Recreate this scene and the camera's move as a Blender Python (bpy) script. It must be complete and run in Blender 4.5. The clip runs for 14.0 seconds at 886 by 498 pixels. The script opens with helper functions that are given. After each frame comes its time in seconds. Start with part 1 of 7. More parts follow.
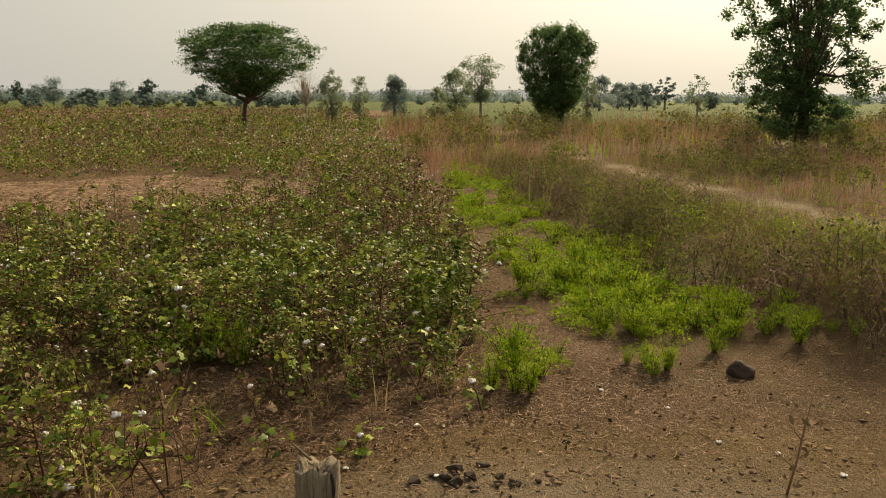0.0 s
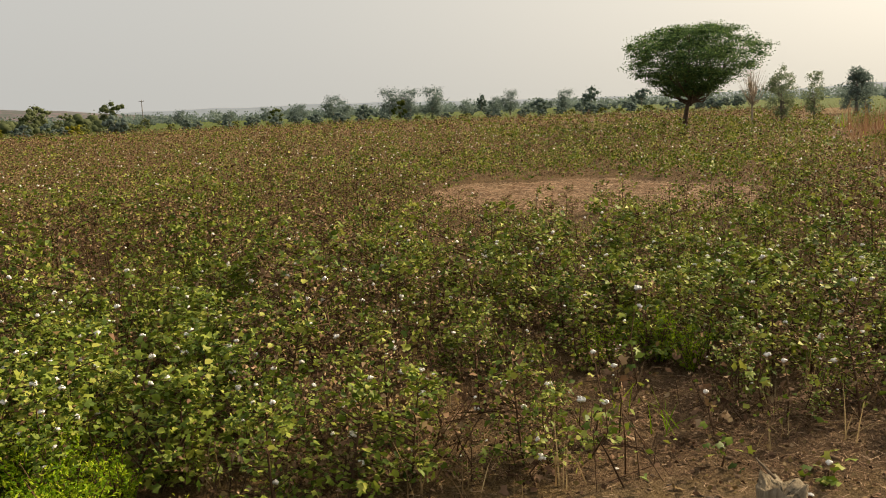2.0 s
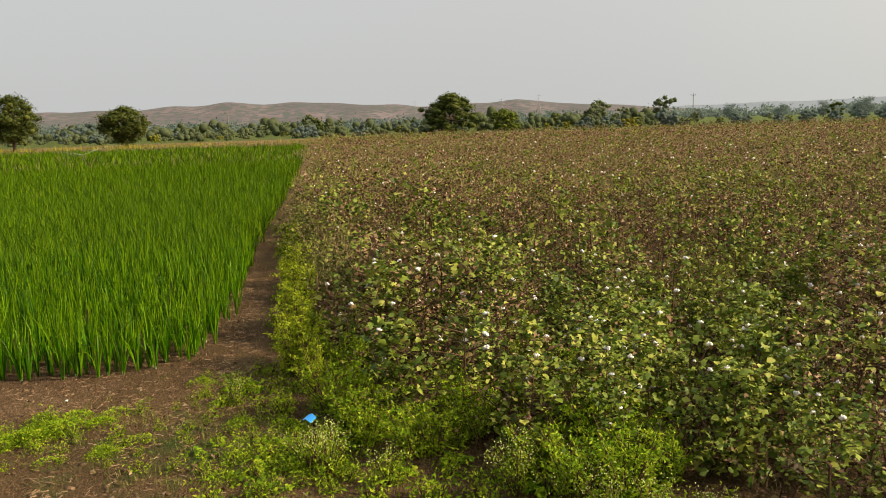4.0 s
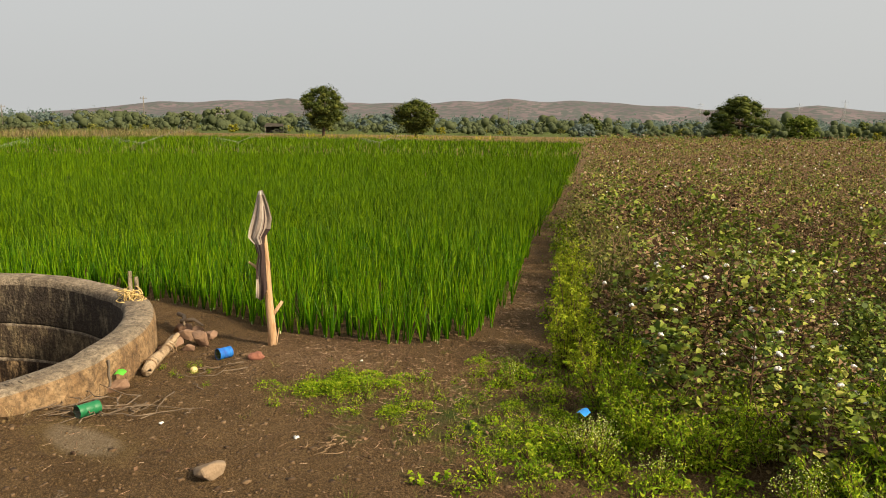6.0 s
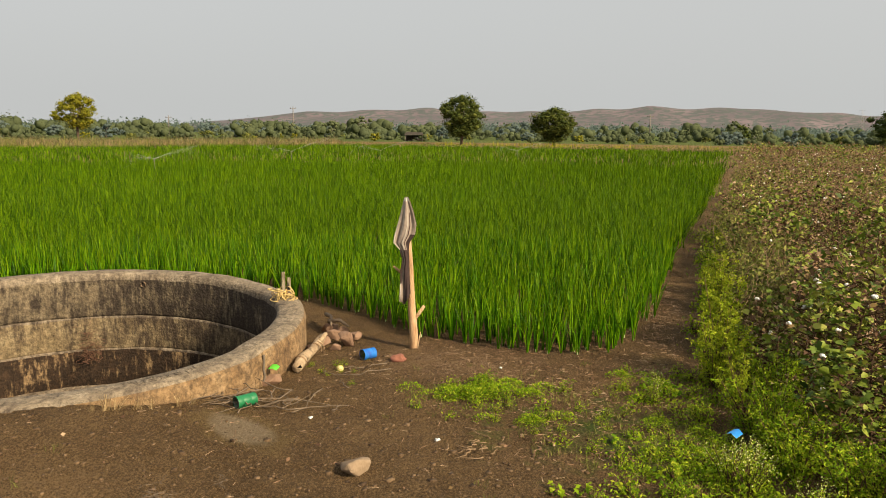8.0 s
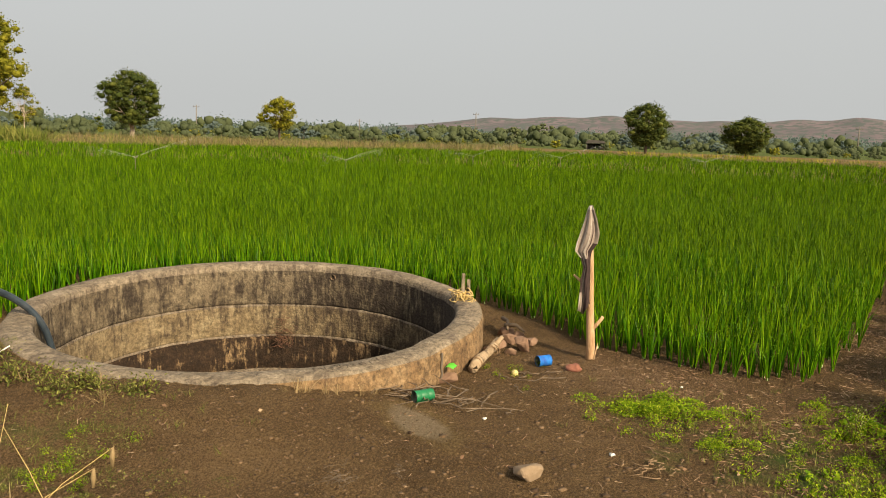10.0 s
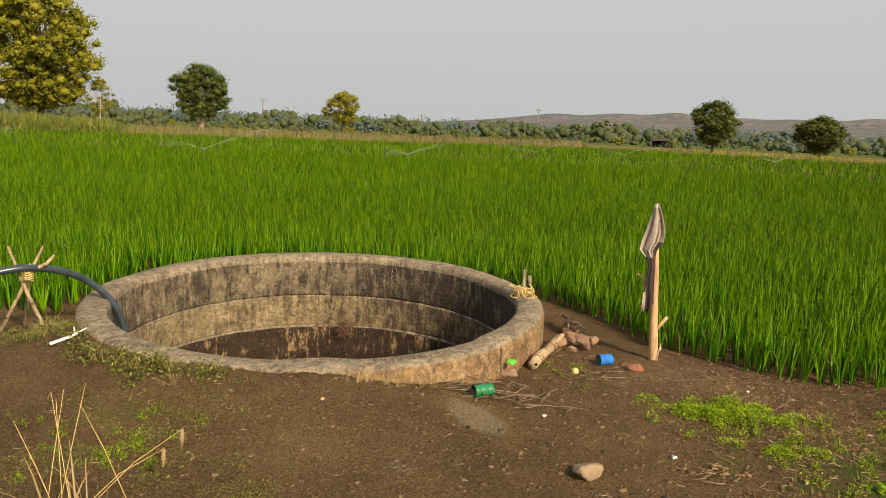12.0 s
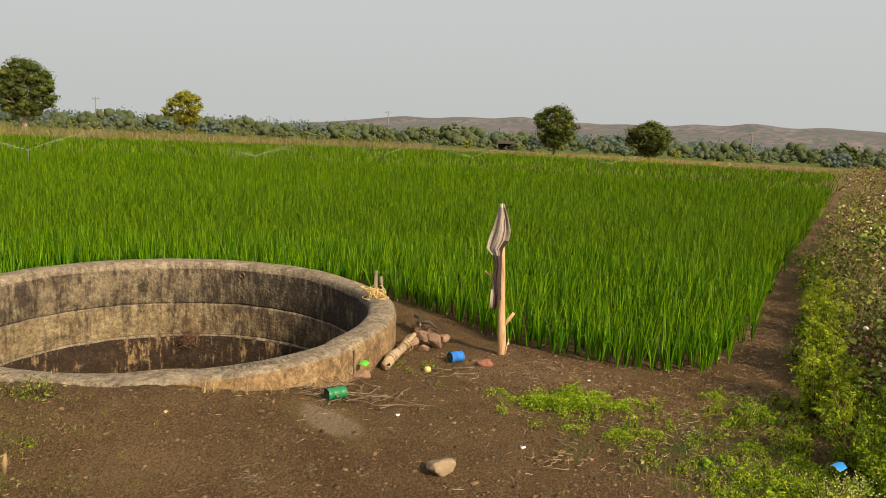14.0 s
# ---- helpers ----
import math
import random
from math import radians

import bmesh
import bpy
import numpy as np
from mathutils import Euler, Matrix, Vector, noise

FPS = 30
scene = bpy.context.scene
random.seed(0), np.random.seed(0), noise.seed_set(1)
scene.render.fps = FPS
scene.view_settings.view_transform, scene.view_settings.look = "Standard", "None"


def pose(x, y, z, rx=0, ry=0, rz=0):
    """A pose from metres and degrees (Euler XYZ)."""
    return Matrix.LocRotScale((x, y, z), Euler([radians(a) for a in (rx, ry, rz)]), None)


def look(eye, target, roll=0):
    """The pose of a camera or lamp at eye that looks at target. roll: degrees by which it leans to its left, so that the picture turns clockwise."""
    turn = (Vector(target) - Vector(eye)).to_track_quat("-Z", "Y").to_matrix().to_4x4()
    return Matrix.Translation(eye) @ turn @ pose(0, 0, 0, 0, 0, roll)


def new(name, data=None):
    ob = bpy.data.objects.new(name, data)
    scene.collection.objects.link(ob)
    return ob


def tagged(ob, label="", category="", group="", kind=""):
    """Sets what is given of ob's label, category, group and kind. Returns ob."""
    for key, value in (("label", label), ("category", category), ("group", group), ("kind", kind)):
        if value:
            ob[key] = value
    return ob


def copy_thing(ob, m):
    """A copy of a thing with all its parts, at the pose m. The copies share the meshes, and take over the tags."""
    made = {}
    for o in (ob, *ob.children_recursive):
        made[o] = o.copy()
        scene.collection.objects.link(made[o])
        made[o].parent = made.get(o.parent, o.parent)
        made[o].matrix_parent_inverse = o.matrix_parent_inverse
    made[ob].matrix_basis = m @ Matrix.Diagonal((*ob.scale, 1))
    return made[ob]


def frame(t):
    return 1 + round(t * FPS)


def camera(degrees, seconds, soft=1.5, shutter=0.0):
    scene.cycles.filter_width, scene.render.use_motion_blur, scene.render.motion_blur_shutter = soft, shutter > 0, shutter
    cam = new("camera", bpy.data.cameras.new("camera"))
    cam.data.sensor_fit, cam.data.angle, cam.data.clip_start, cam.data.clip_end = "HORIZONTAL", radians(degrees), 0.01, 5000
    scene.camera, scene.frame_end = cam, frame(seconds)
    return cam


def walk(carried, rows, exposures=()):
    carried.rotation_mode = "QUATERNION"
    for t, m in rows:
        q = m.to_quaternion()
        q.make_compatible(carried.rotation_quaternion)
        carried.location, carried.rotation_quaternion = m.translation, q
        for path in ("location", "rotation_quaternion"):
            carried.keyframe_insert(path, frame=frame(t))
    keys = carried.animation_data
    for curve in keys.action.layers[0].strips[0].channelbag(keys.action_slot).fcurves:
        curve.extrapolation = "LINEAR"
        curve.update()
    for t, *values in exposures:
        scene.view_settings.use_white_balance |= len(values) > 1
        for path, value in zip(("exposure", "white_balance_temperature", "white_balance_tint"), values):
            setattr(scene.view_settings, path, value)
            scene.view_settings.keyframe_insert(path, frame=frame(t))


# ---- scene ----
import itertools

cam = camera(59.8, 14.0, 1.0)
METRES, EYE, TILT, LEAN, TURN = 0.65, 1.6, -11.0, -0.3, 0.0
ROWS = [
    (0.0, 0.0, 0.0, 0.0, 0.0, 0.0, -0.0),
    (0.5, -0.0464, -0.0236, -0.0037, 6.25, -0.14, -0.38),
    (1.0, -0.0999, -0.0618, -0.0082, 13.68, -0.18, -1.16),
    (1.5, -0.163, -0.1162, -0.01, 22.39, -0.44, -2.12),
    (2.0, -0.2139, -0.1681, -0.0105, 31.17, -0.68, -3.26),
    (2.5, -0.2544, -0.2256, -0.0177, 40.28, -1.01, -4.38),
    (3.0, -0.2879, -0.2849, -0.0276, 49.78, -1.84, -5.51),
    (3.5, -0.311, -0.3576, -0.0374, 59.65, -3.2, -6.94),
    (4.0, -0.326, -0.4345, -0.054, 69.71, -5.25, -8.46),
    (6.5, -0.2919, -0.6468, -0.1155, 92.11, -9.16, -11.86),
    (7.0, -0.2866, -0.6634, -0.1182, 94.17, -9.46, -11.69),
    (7.5, -0.2779, -0.6811, -0.1229, 97.1, -9.89, -11.51),
    (8.0, -0.2689, -0.702, -0.1256, 100.3, -10.38, -11.43),
    (8.5, -0.2592, -0.7213, -0.1306, 103.72, -10.83, -11.39),
    (9.0, -0.2534, -0.737, -0.1366, 107.48, -11.37, -11.6),
    (11.5, -0.2199, -0.7968, -0.1601, 118.42, -13.93, -12.23),
    (12.0, -0.2191, -0.7965, -0.1611, 118.52, -13.97, -12.25),
    (12.5, -0.2234, -0.7937, -0.1623, 117.11, -12.91, -12.75),
    (13.0, -0.2264, -0.7853, -0.1641, 113.4, -12.03, -13.25),
    (13.5, -0.2276, -0.7788, -0.1659, 109.88, -11.62, -13.41),
    (14.0, -0.23, -0.7725, -0.1668, 107.32, -11.31, -13.42),
]
walk(cam, [(t, pose(0, 0, EYE, TILT, LEAN, TURN) @ pose(METRES * x, METRES * y, METRES * z, 90 + pitch, roll, yaw)) for t, x, y, z, yaw, pitch, roll in ROWS],
     [(0.0, 0.40, 7000, 9), (2.0, 0.58, 6800, 10), (4.0, 0.66, 6500, 10), (14.0, 0.62, 6500, 9)])

# ---- world and sun: a hazy late afternoon, the sun low behind thin cloud ----
SUN_AZ, SUN_EL = 62.0, 32.0
world = bpy.data.worlds.new("hazy_sky")
scene.world = world
world.use_nodes = True
wn, wl = world.node_tree.nodes, world.node_tree.links
wn.clear()
sky = wn.new("ShaderNodeTexSky")
sky.sky_type = "NISHITA"
sky.sun_disc = False
sky.sun_elevation, sky.sun_rotation = radians(SUN_EL), radians(90 - SUN_AZ)
sky.air_density, sky.dust_density, sky.ozone_density = 1.0, 8.0, 1.0
pale = wn.new("ShaderNodeHueSaturation")
pale.inputs["Saturation"].default_value = 0.4
# thin even cloud, brighter and warmer round the hidden sun
way = wn.new("ShaderNodeTexCoord")
toward = wn.new("ShaderNodeVectorMath")
toward.operation = "DOT_PRODUCT"
toward.inputs[1].default_value = (math.cos(radians(SUN_AZ)) * math.cos(radians(SUN_EL)), math.sin(radians(SUN_AZ)) * math.cos(radians(SUN_EL)), math.sin(radians(SUN_EL)))
near_sun = wn.new("ShaderNodeMapRange")
near_sun.inputs["From Min"].default_value = -1.0
glow = wn.new("ShaderNodeMath")
glow.operation, glow.inputs[1].default_value = "POWER", 6.0
veil = wn.new("ShaderNodeMix")
veil.data_type = "RGBA"
veil.inputs[6].default_value = (4.02, 4.08, 4.02, 1)
veil.inputs[7].default_value = (9.3, 8.3, 6.5, 1)
cloud = wn.new("ShaderNodeMix")
cloud.data_type = "RGBA"
cloud.inputs[0].default_value = 0.86
back = wn.new("ShaderNodeBackground")
back.inputs["Strength"].default_value = 0.1
wout = wn.new("ShaderNodeOutputWorld")
wl.new(way.outputs["Generated"], toward.inputs[0])
wl.new(toward.outputs["Value"], near_sun.inputs["Value"])
wl.new(near_sun.outputs[0], glow.inputs[0])
wl.new(glow.outputs[0], veil.inputs[0])
wl.new(sky.outputs[0], pale.inputs["Color"])
wl.new(pale.outputs[0], cloud.inputs[6])
wl.new(veil.outputs[2], cloud.inputs[7])
wl.new(cloud.outputs[2], back.inputs["Color"])
wl.new(back.outputs[0], wout.inputs["Surface"])

sun_data = bpy.data.lights.new("sun", "SUN")
sun_data.energy, sun_data.angle, sun_data.color = 5.0, radians(4), (1.0, 0.81, 0.55)
sun = new("sun", sun_data)
to_sun = Vector((math.cos(radians(SUN_AZ)) * math.cos(radians(SUN_EL)), math.sin(radians(SUN_AZ)) * math.cos(radians(SUN_EL)), math.sin(radians(SUN_EL))))
sun.matrix_world = look(to_sun * 50, (0, 0, 0))

# ---- materials ----
rng = np.random.default_rng(11)


def material(name, colors, scale=6.0, detail=6.0, rough=0.85, bump=0.0, bump_scale=60.0, island=0.0, translucent=0.0, object_random=0.0, metal=0.0, spec=0.3, second=None, stretch=(1, 1, 1), span=(0.12, 0.88)):
    """Colours mixed by two scales of noise; span: the part of it that they spread over; island: how much each loose piece differs; second: (colour, scale, low, high) of stains."""
    mat = bpy.data.materials.new(name)
    mat.use_nodes = True
    n, l = mat.node_tree.nodes, mat.node_tree.links
    bsdf = n["Principled BSDF"]
    bsdf.inputs["Roughness"].default_value = rough
    bsdf.inputs["Metallic"].default_value = metal
    bsdf.inputs["Specular IOR Level"].default_value = spec
    geo = n.new("ShaderNodeNewGeometry")
    mapping = n.new("ShaderNodeMapping")
    mapping.inputs["Scale"].default_value = stretch
    l.new(geo.outputs["Position"], mapping.inputs["Vector"])
    tex = n.new("ShaderNodeTexNoise")
    tex.inputs["Scale"].default_value, tex.inputs["Detail"].default_value, tex.inputs["Roughness"].default_value = scale, detail, 0.65
    l.new(mapping.outputs[0], tex.inputs["Vector"])
    value = tex.outputs["Fac"]
    if island:
        mix = n.new("ShaderNodeMix")
        mix.inputs[0].default_value = island
        l.new(value, mix.inputs[2])
        l.new(geo.outputs["Random Per Island"], mix.inputs[3])
        value = mix.outputs[0]
    if object_random:
        info = n.new("ShaderNodeObjectInfo")
        mix = n.new("ShaderNodeMix")
        mix.inputs[0].default_value = object_random
        l.new(value, mix.inputs[2])
        l.new(info.outputs["Random"], mix.inputs[3])
        value = mix.outputs[0]
    ramp = n.new("ShaderNodeValToRGB")
    l.new(value, ramp.inputs["Fac"])
    lo, hi = (0.3, 0.7) if not island else span
    els = ramp.color_ramp.elements
    while len(els) < len(colors):
        els.new(0.5)
    for i, c in enumerate(colors):
        els[i].position = lo + (hi - lo) * i / max(1, len(colors) - 1)
        els[i].color = (*c, 1)
    color = ramp.outputs["Color"]
    if second:
        c2, s2, low, high = second
        tex2 = n.new("ShaderNodeTexNoise")
        tex2.inputs["Scale"].default_value, tex2.inputs["Detail"].default_value = s2, 5
        l.new(mapping.outputs[0], tex2.inputs["Vector"])
        rr = n.new("ShaderNodeMapRange")
        rr.inputs["From Min"].default_value, rr.inputs["From Max"].default_value = low, high
        l.new(tex2.outputs["Fac"], rr.inputs["Value"])
        mx = n.new("ShaderNodeMix")
        mx.data_type = "RGBA"
        l.new(rr.outputs[0], mx.inputs[0])
        l.new(color, mx.inputs[6])
        mx.inputs[7].default_value = (*c2, 1)
        color = mx.outputs[2]
    l.new(color, bsdf.inputs["Base Color"])
    if bump:
        t3 = n.new("ShaderNodeTexNoise")
        t3.inputs["Scale"].default_value, t3.inputs["Detail"].default_value = bump_scale, 8
        l.new(mapping.outputs[0], t3.inputs["Vector"])
        b = n.new("ShaderNodeBump")
        b.inputs["Strength"].default_value, b.inputs["Distance"].default_value = bump, 0.02
        l.new(t3.outputs["Fac"], b.inputs["Height"])
        l.new(b.outputs[0], bsdf.inputs["Normal"])
    if translucent:
        tr = n.new("ShaderNodeBsdfTranslucent")
        l.new(color, tr.inputs["Color"])
        ms = n.new("ShaderNodeMixShader")
        ms.inputs[0].default_value = translucent
        l.new(bsdf.outputs[0], ms.inputs[1])
        l.new(tr.outputs[0], ms.inputs[2])
        l.new(ms.outputs[0], n["Material Output"].inputs["Surface"])
    return mat


M_LEAF = material("cotton_leaf_green", [(0.026, 0.052, 0.008), (0.085, 0.135, 0.014), (0.19, 0.245, 0.026), (0.36, 0.36, 0.07)], 2.2, 4, 0.6, island=0.4, translucent=0.2, spec=0.25, span=(0.22, 0.74))
M_LEAF_DRY = material("cotton_leaf_dry", [(0.03, 0.017, 0.011), (0.10, 0.057, 0.034), (0.225, 0.138, 0.085), (0.155, 0.112, 0.04), (0.38, 0.27, 0.175)], 2.2, 4, 0.8, island=0.55, translucent=0.1, spec=0.1, span=(0.2, 0.78))
M_STEM = material("cotton_stem", [(0.042, 0.025, 0.015), (0.115, 0.068, 0.038)], 9, 4, 0.8, island=0.5, spec=0.1)
M_BOLL = material("cotton_lint", [(0.74, 0.72, 0.68), (0.86, 0.85, 0.82)], 30, 5, 0.95, bump=0.5, bump_scale=90)
M_ONION = material("onion_leaf", [(0.008, 0.038, 0.0005), (0.032, 0.108, 0.0006), (0.068, 0.185, 0.001), (0.16, 0.30, 0.003)], 1.4, 4, 0.45, island=0.85, translucent=0.18, spec=0.12)
M_ONION_TIP = material("onion_leaf_tip", [(0.014, 0.045, 0.0005), (0.05, 0.12, 0.0008), (0.155, 0.25, 0.002)], 1.4, 4, 0.5, island=0.85, translucent=0.18, spec=0.1)
M_ONION_FAR = material("onion_crop_canopy", [(0.010, 0.032, 0.0004), (0.042, 0.104, 0.0006), (0.145, 0.235, 0.002)], 0.9, 5, 0.6, island=0.8, translucent=0.12, spec=0.06)
M_BULB = material("onion_neck", [(0.45, 0.5, 0.22), (0.6, 0.6, 0.4)], 20, 3, 0.5)
M_WEED = material("weed_leaf", [(0.05, 0.12, 0.005), (0.15, 0.265, 0.008), (0.29, 0.40, 0.015), (0.46, 0.48, 0.04)], 3.5, 3, 0.7, island=0.6, translucent=0.35, spec=0.12)
M_WEED_YELLOW = material("weed_leaf_yellow", [(0.12, 0.19, 0.01), (0.26, 0.345, 0.014), (0.44, 0.46, 0.03)], 3, 3, 0.7, island=0.65, translucent=0.35, spec=0.12)
M_FLOWER = material("weed_flower_head", [(0.33, 0.37, 0.10), (0.48, 0.50, 0.20)], 20, 3, 0.9, island=0.6)
M_DRYGRASS = material("dry_grass", [(0.18, 0.115, 0.055), (0.31, 0.22, 0.11), (0.42, 0.33, 0.18)], 1.0, 4, 0.85, island=0.6, translucent=0.3, spec=0.1)
M_REDGRASS = material("reddish_dry_grass", [(0.17, 0.09, 0.052), (0.29, 0.165, 0.10), (0.37, 0.245, 0.155)], 0.6, 4, 0.85, island=0.6, translucent=0.3, spec=0.1)
M_TWIG = material("dry_twigs", [(0.09, 0.06, 0.038), (0.21, 0.14, 0.082), (0.34, 0.24, 0.15)], 2, 4, 0.9, island=0.7, spec=0.1)
M_THORN = material("dark_thorny_twigs", [(0.065, 0.045, 0.032), (0.165, 0.112, 0.078), (0.33, 0.24, 0.17)], 2, 4, 0.9, island=0.8, spec=0.1)
M_BUSH = material("bush_leaf_olive", [(0.05, 0.066, 0.016), (0.145, 0.16, 0.034), (0.29, 0.285, 0.075)], 1.5, 4, 0.8, island=0.7, translucent=0.25, spec=0.1)
M_DRYCROP = material("standing_dry_crop", [(0.085, 0.07, 0.032), (0.155, 0.13, 0.066), (0.235, 0.20, 0.115)], 0.5, 4, 0.9, island=0.6, translucent=0.2, spec=0.1)
M_MUSTARD = material("yellow_flowering_crop", [(0.12, 0.15, 0.02), (0.30, 0.29, 0.03), (0.5, 0.42, 0.03)], 2, 3, 0.8, island=0.8, translucent=0.3, spec=0.1)
M_STRAW = material("straw_litter", [(0.22, 0.12, 0.07), (0.38, 0.23, 0.14), (0.5, 0.36, 0.23)], 5, 4, 0.85, island=0.8)
M_BARK = material("bark", [(0.05, 0.035, 0.025), (0.12, 0.085, 0.06)], 8, 6, 0.9, bump=0.6, bump_scale=25)
# trunk colour paled to paint haze over distant trees
M_BARK_HAZY = material("haze_tinted_bark", [(0.14, 0.125, 0.11), (0.2, 0.18, 0.16)], 3, 4, 0.9)
M_BARK_PALE = material("pale_bark", [(0.30, 0.24, 0.18), (0.5, 0.42, 0.34)], 8, 6, 0.9, bump=0.5, bump_scale=25)
M_TREE_DARK = material("tree_leaf_dark", [(0.032, 0.05, 0.012), (0.07, 0.095, 0.018), (0.13, 0.145, 0.028)], 0.8, 3, 0.7, island=0.75, translucent=0.35, spec=0.15)
M_TREE_MID = material("tree_leaf_green", [(0.05, 0.085, 0.01), (0.11, 0.15, 0.02), (0.19, 0.21, 0.03)], 0.5, 3, 0.7, island=0.7, translucent=0.3, spec=0.15)
M_TREE_YEL = material("tree_leaf_yellowing", [(0.10, 0.115, 0.01), (0.20, 0.20, 0.016), (0.31, 0.28, 0.028)], 0.5, 3, 0.7, island=0.7, translucent=0.35, spec=0.15)
# haze mixed into the leaf colour: lighter, bluer and more even
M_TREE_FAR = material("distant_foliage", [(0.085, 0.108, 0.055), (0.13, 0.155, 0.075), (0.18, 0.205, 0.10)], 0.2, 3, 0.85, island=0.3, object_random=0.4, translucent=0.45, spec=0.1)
# lifted above the dark tree leaf, with haze and backlight in the colour
M_TREE_FEATHER = material("fine_haze_lifted_foliage", [(0.0399, 0.0861, 0.039), (0.0861, 0.1522, 0.0598), (0.1628, 0.2436, 0.0715)], 0.7, 3, 0.75, island=0.75, translucent=0.5, spec=0.12)
# leaf green greyed and lightened so the haze before it is painted in
M_TREE_SOFT = material("haze_tinted_tree_foliage", [(0.1063, 0.149, 0.0893), (0.1658, 0.2122, 0.1224), (0.2398, 0.2802, 0.1656)], 0.2, 3, 0.85, island=0.6, translucent=0.55, spec=0.1)
# blue-grey air haze put straight into the farthest leaf colour
M_TREE_HAZY = material("distant_haze_tinted_foliage", [(0.12, 0.165, 0.155), (0.175, 0.225, 0.20)], 0.1, 3, 0.9, island=0.5, translucent=0.55, spec=0.1)
# scrub and earth colours dulled towards mauve, painting in distance haze
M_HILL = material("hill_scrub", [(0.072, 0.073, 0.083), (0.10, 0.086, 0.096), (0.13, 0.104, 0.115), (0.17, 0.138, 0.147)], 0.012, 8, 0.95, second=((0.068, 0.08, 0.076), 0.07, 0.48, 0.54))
# blue of the far air painted into the ridge
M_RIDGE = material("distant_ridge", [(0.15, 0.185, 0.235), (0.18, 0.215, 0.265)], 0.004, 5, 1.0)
M_CLOD = material("soil_clod", [(0.045, 0.026, 0.014), (0.105, 0.065, 0.033), (0.17, 0.11, 0.06)], 20, 6, 0.95, bump=0.5, island=0.6)
M_STONE = material("field_stone", [(0.13, 0.075, 0.048), (0.26, 0.165, 0.11)], 9, 8, 0.9, bump=0.5, bump_scale=40)
M_STONE_RED = material("red_stone", [(0.16, 0.06, 0.04), (0.28, 0.12, 0.08)], 14, 8, 0.9, bump=0.5, bump_scale=40)
M_STONE_PALE = material("pale_stone", [(0.17, 0.12, 0.075), (0.26, 0.19, 0.125)], 9, 8, 0.9, bump=0.5, bump_scale=40)
M_STONE_DARK = material("dark_stone", [(0.022, 0.015, 0.010), (0.065, 0.043, 0.027)], 9, 8, 0.9, bump=0.5, bump_scale=40)


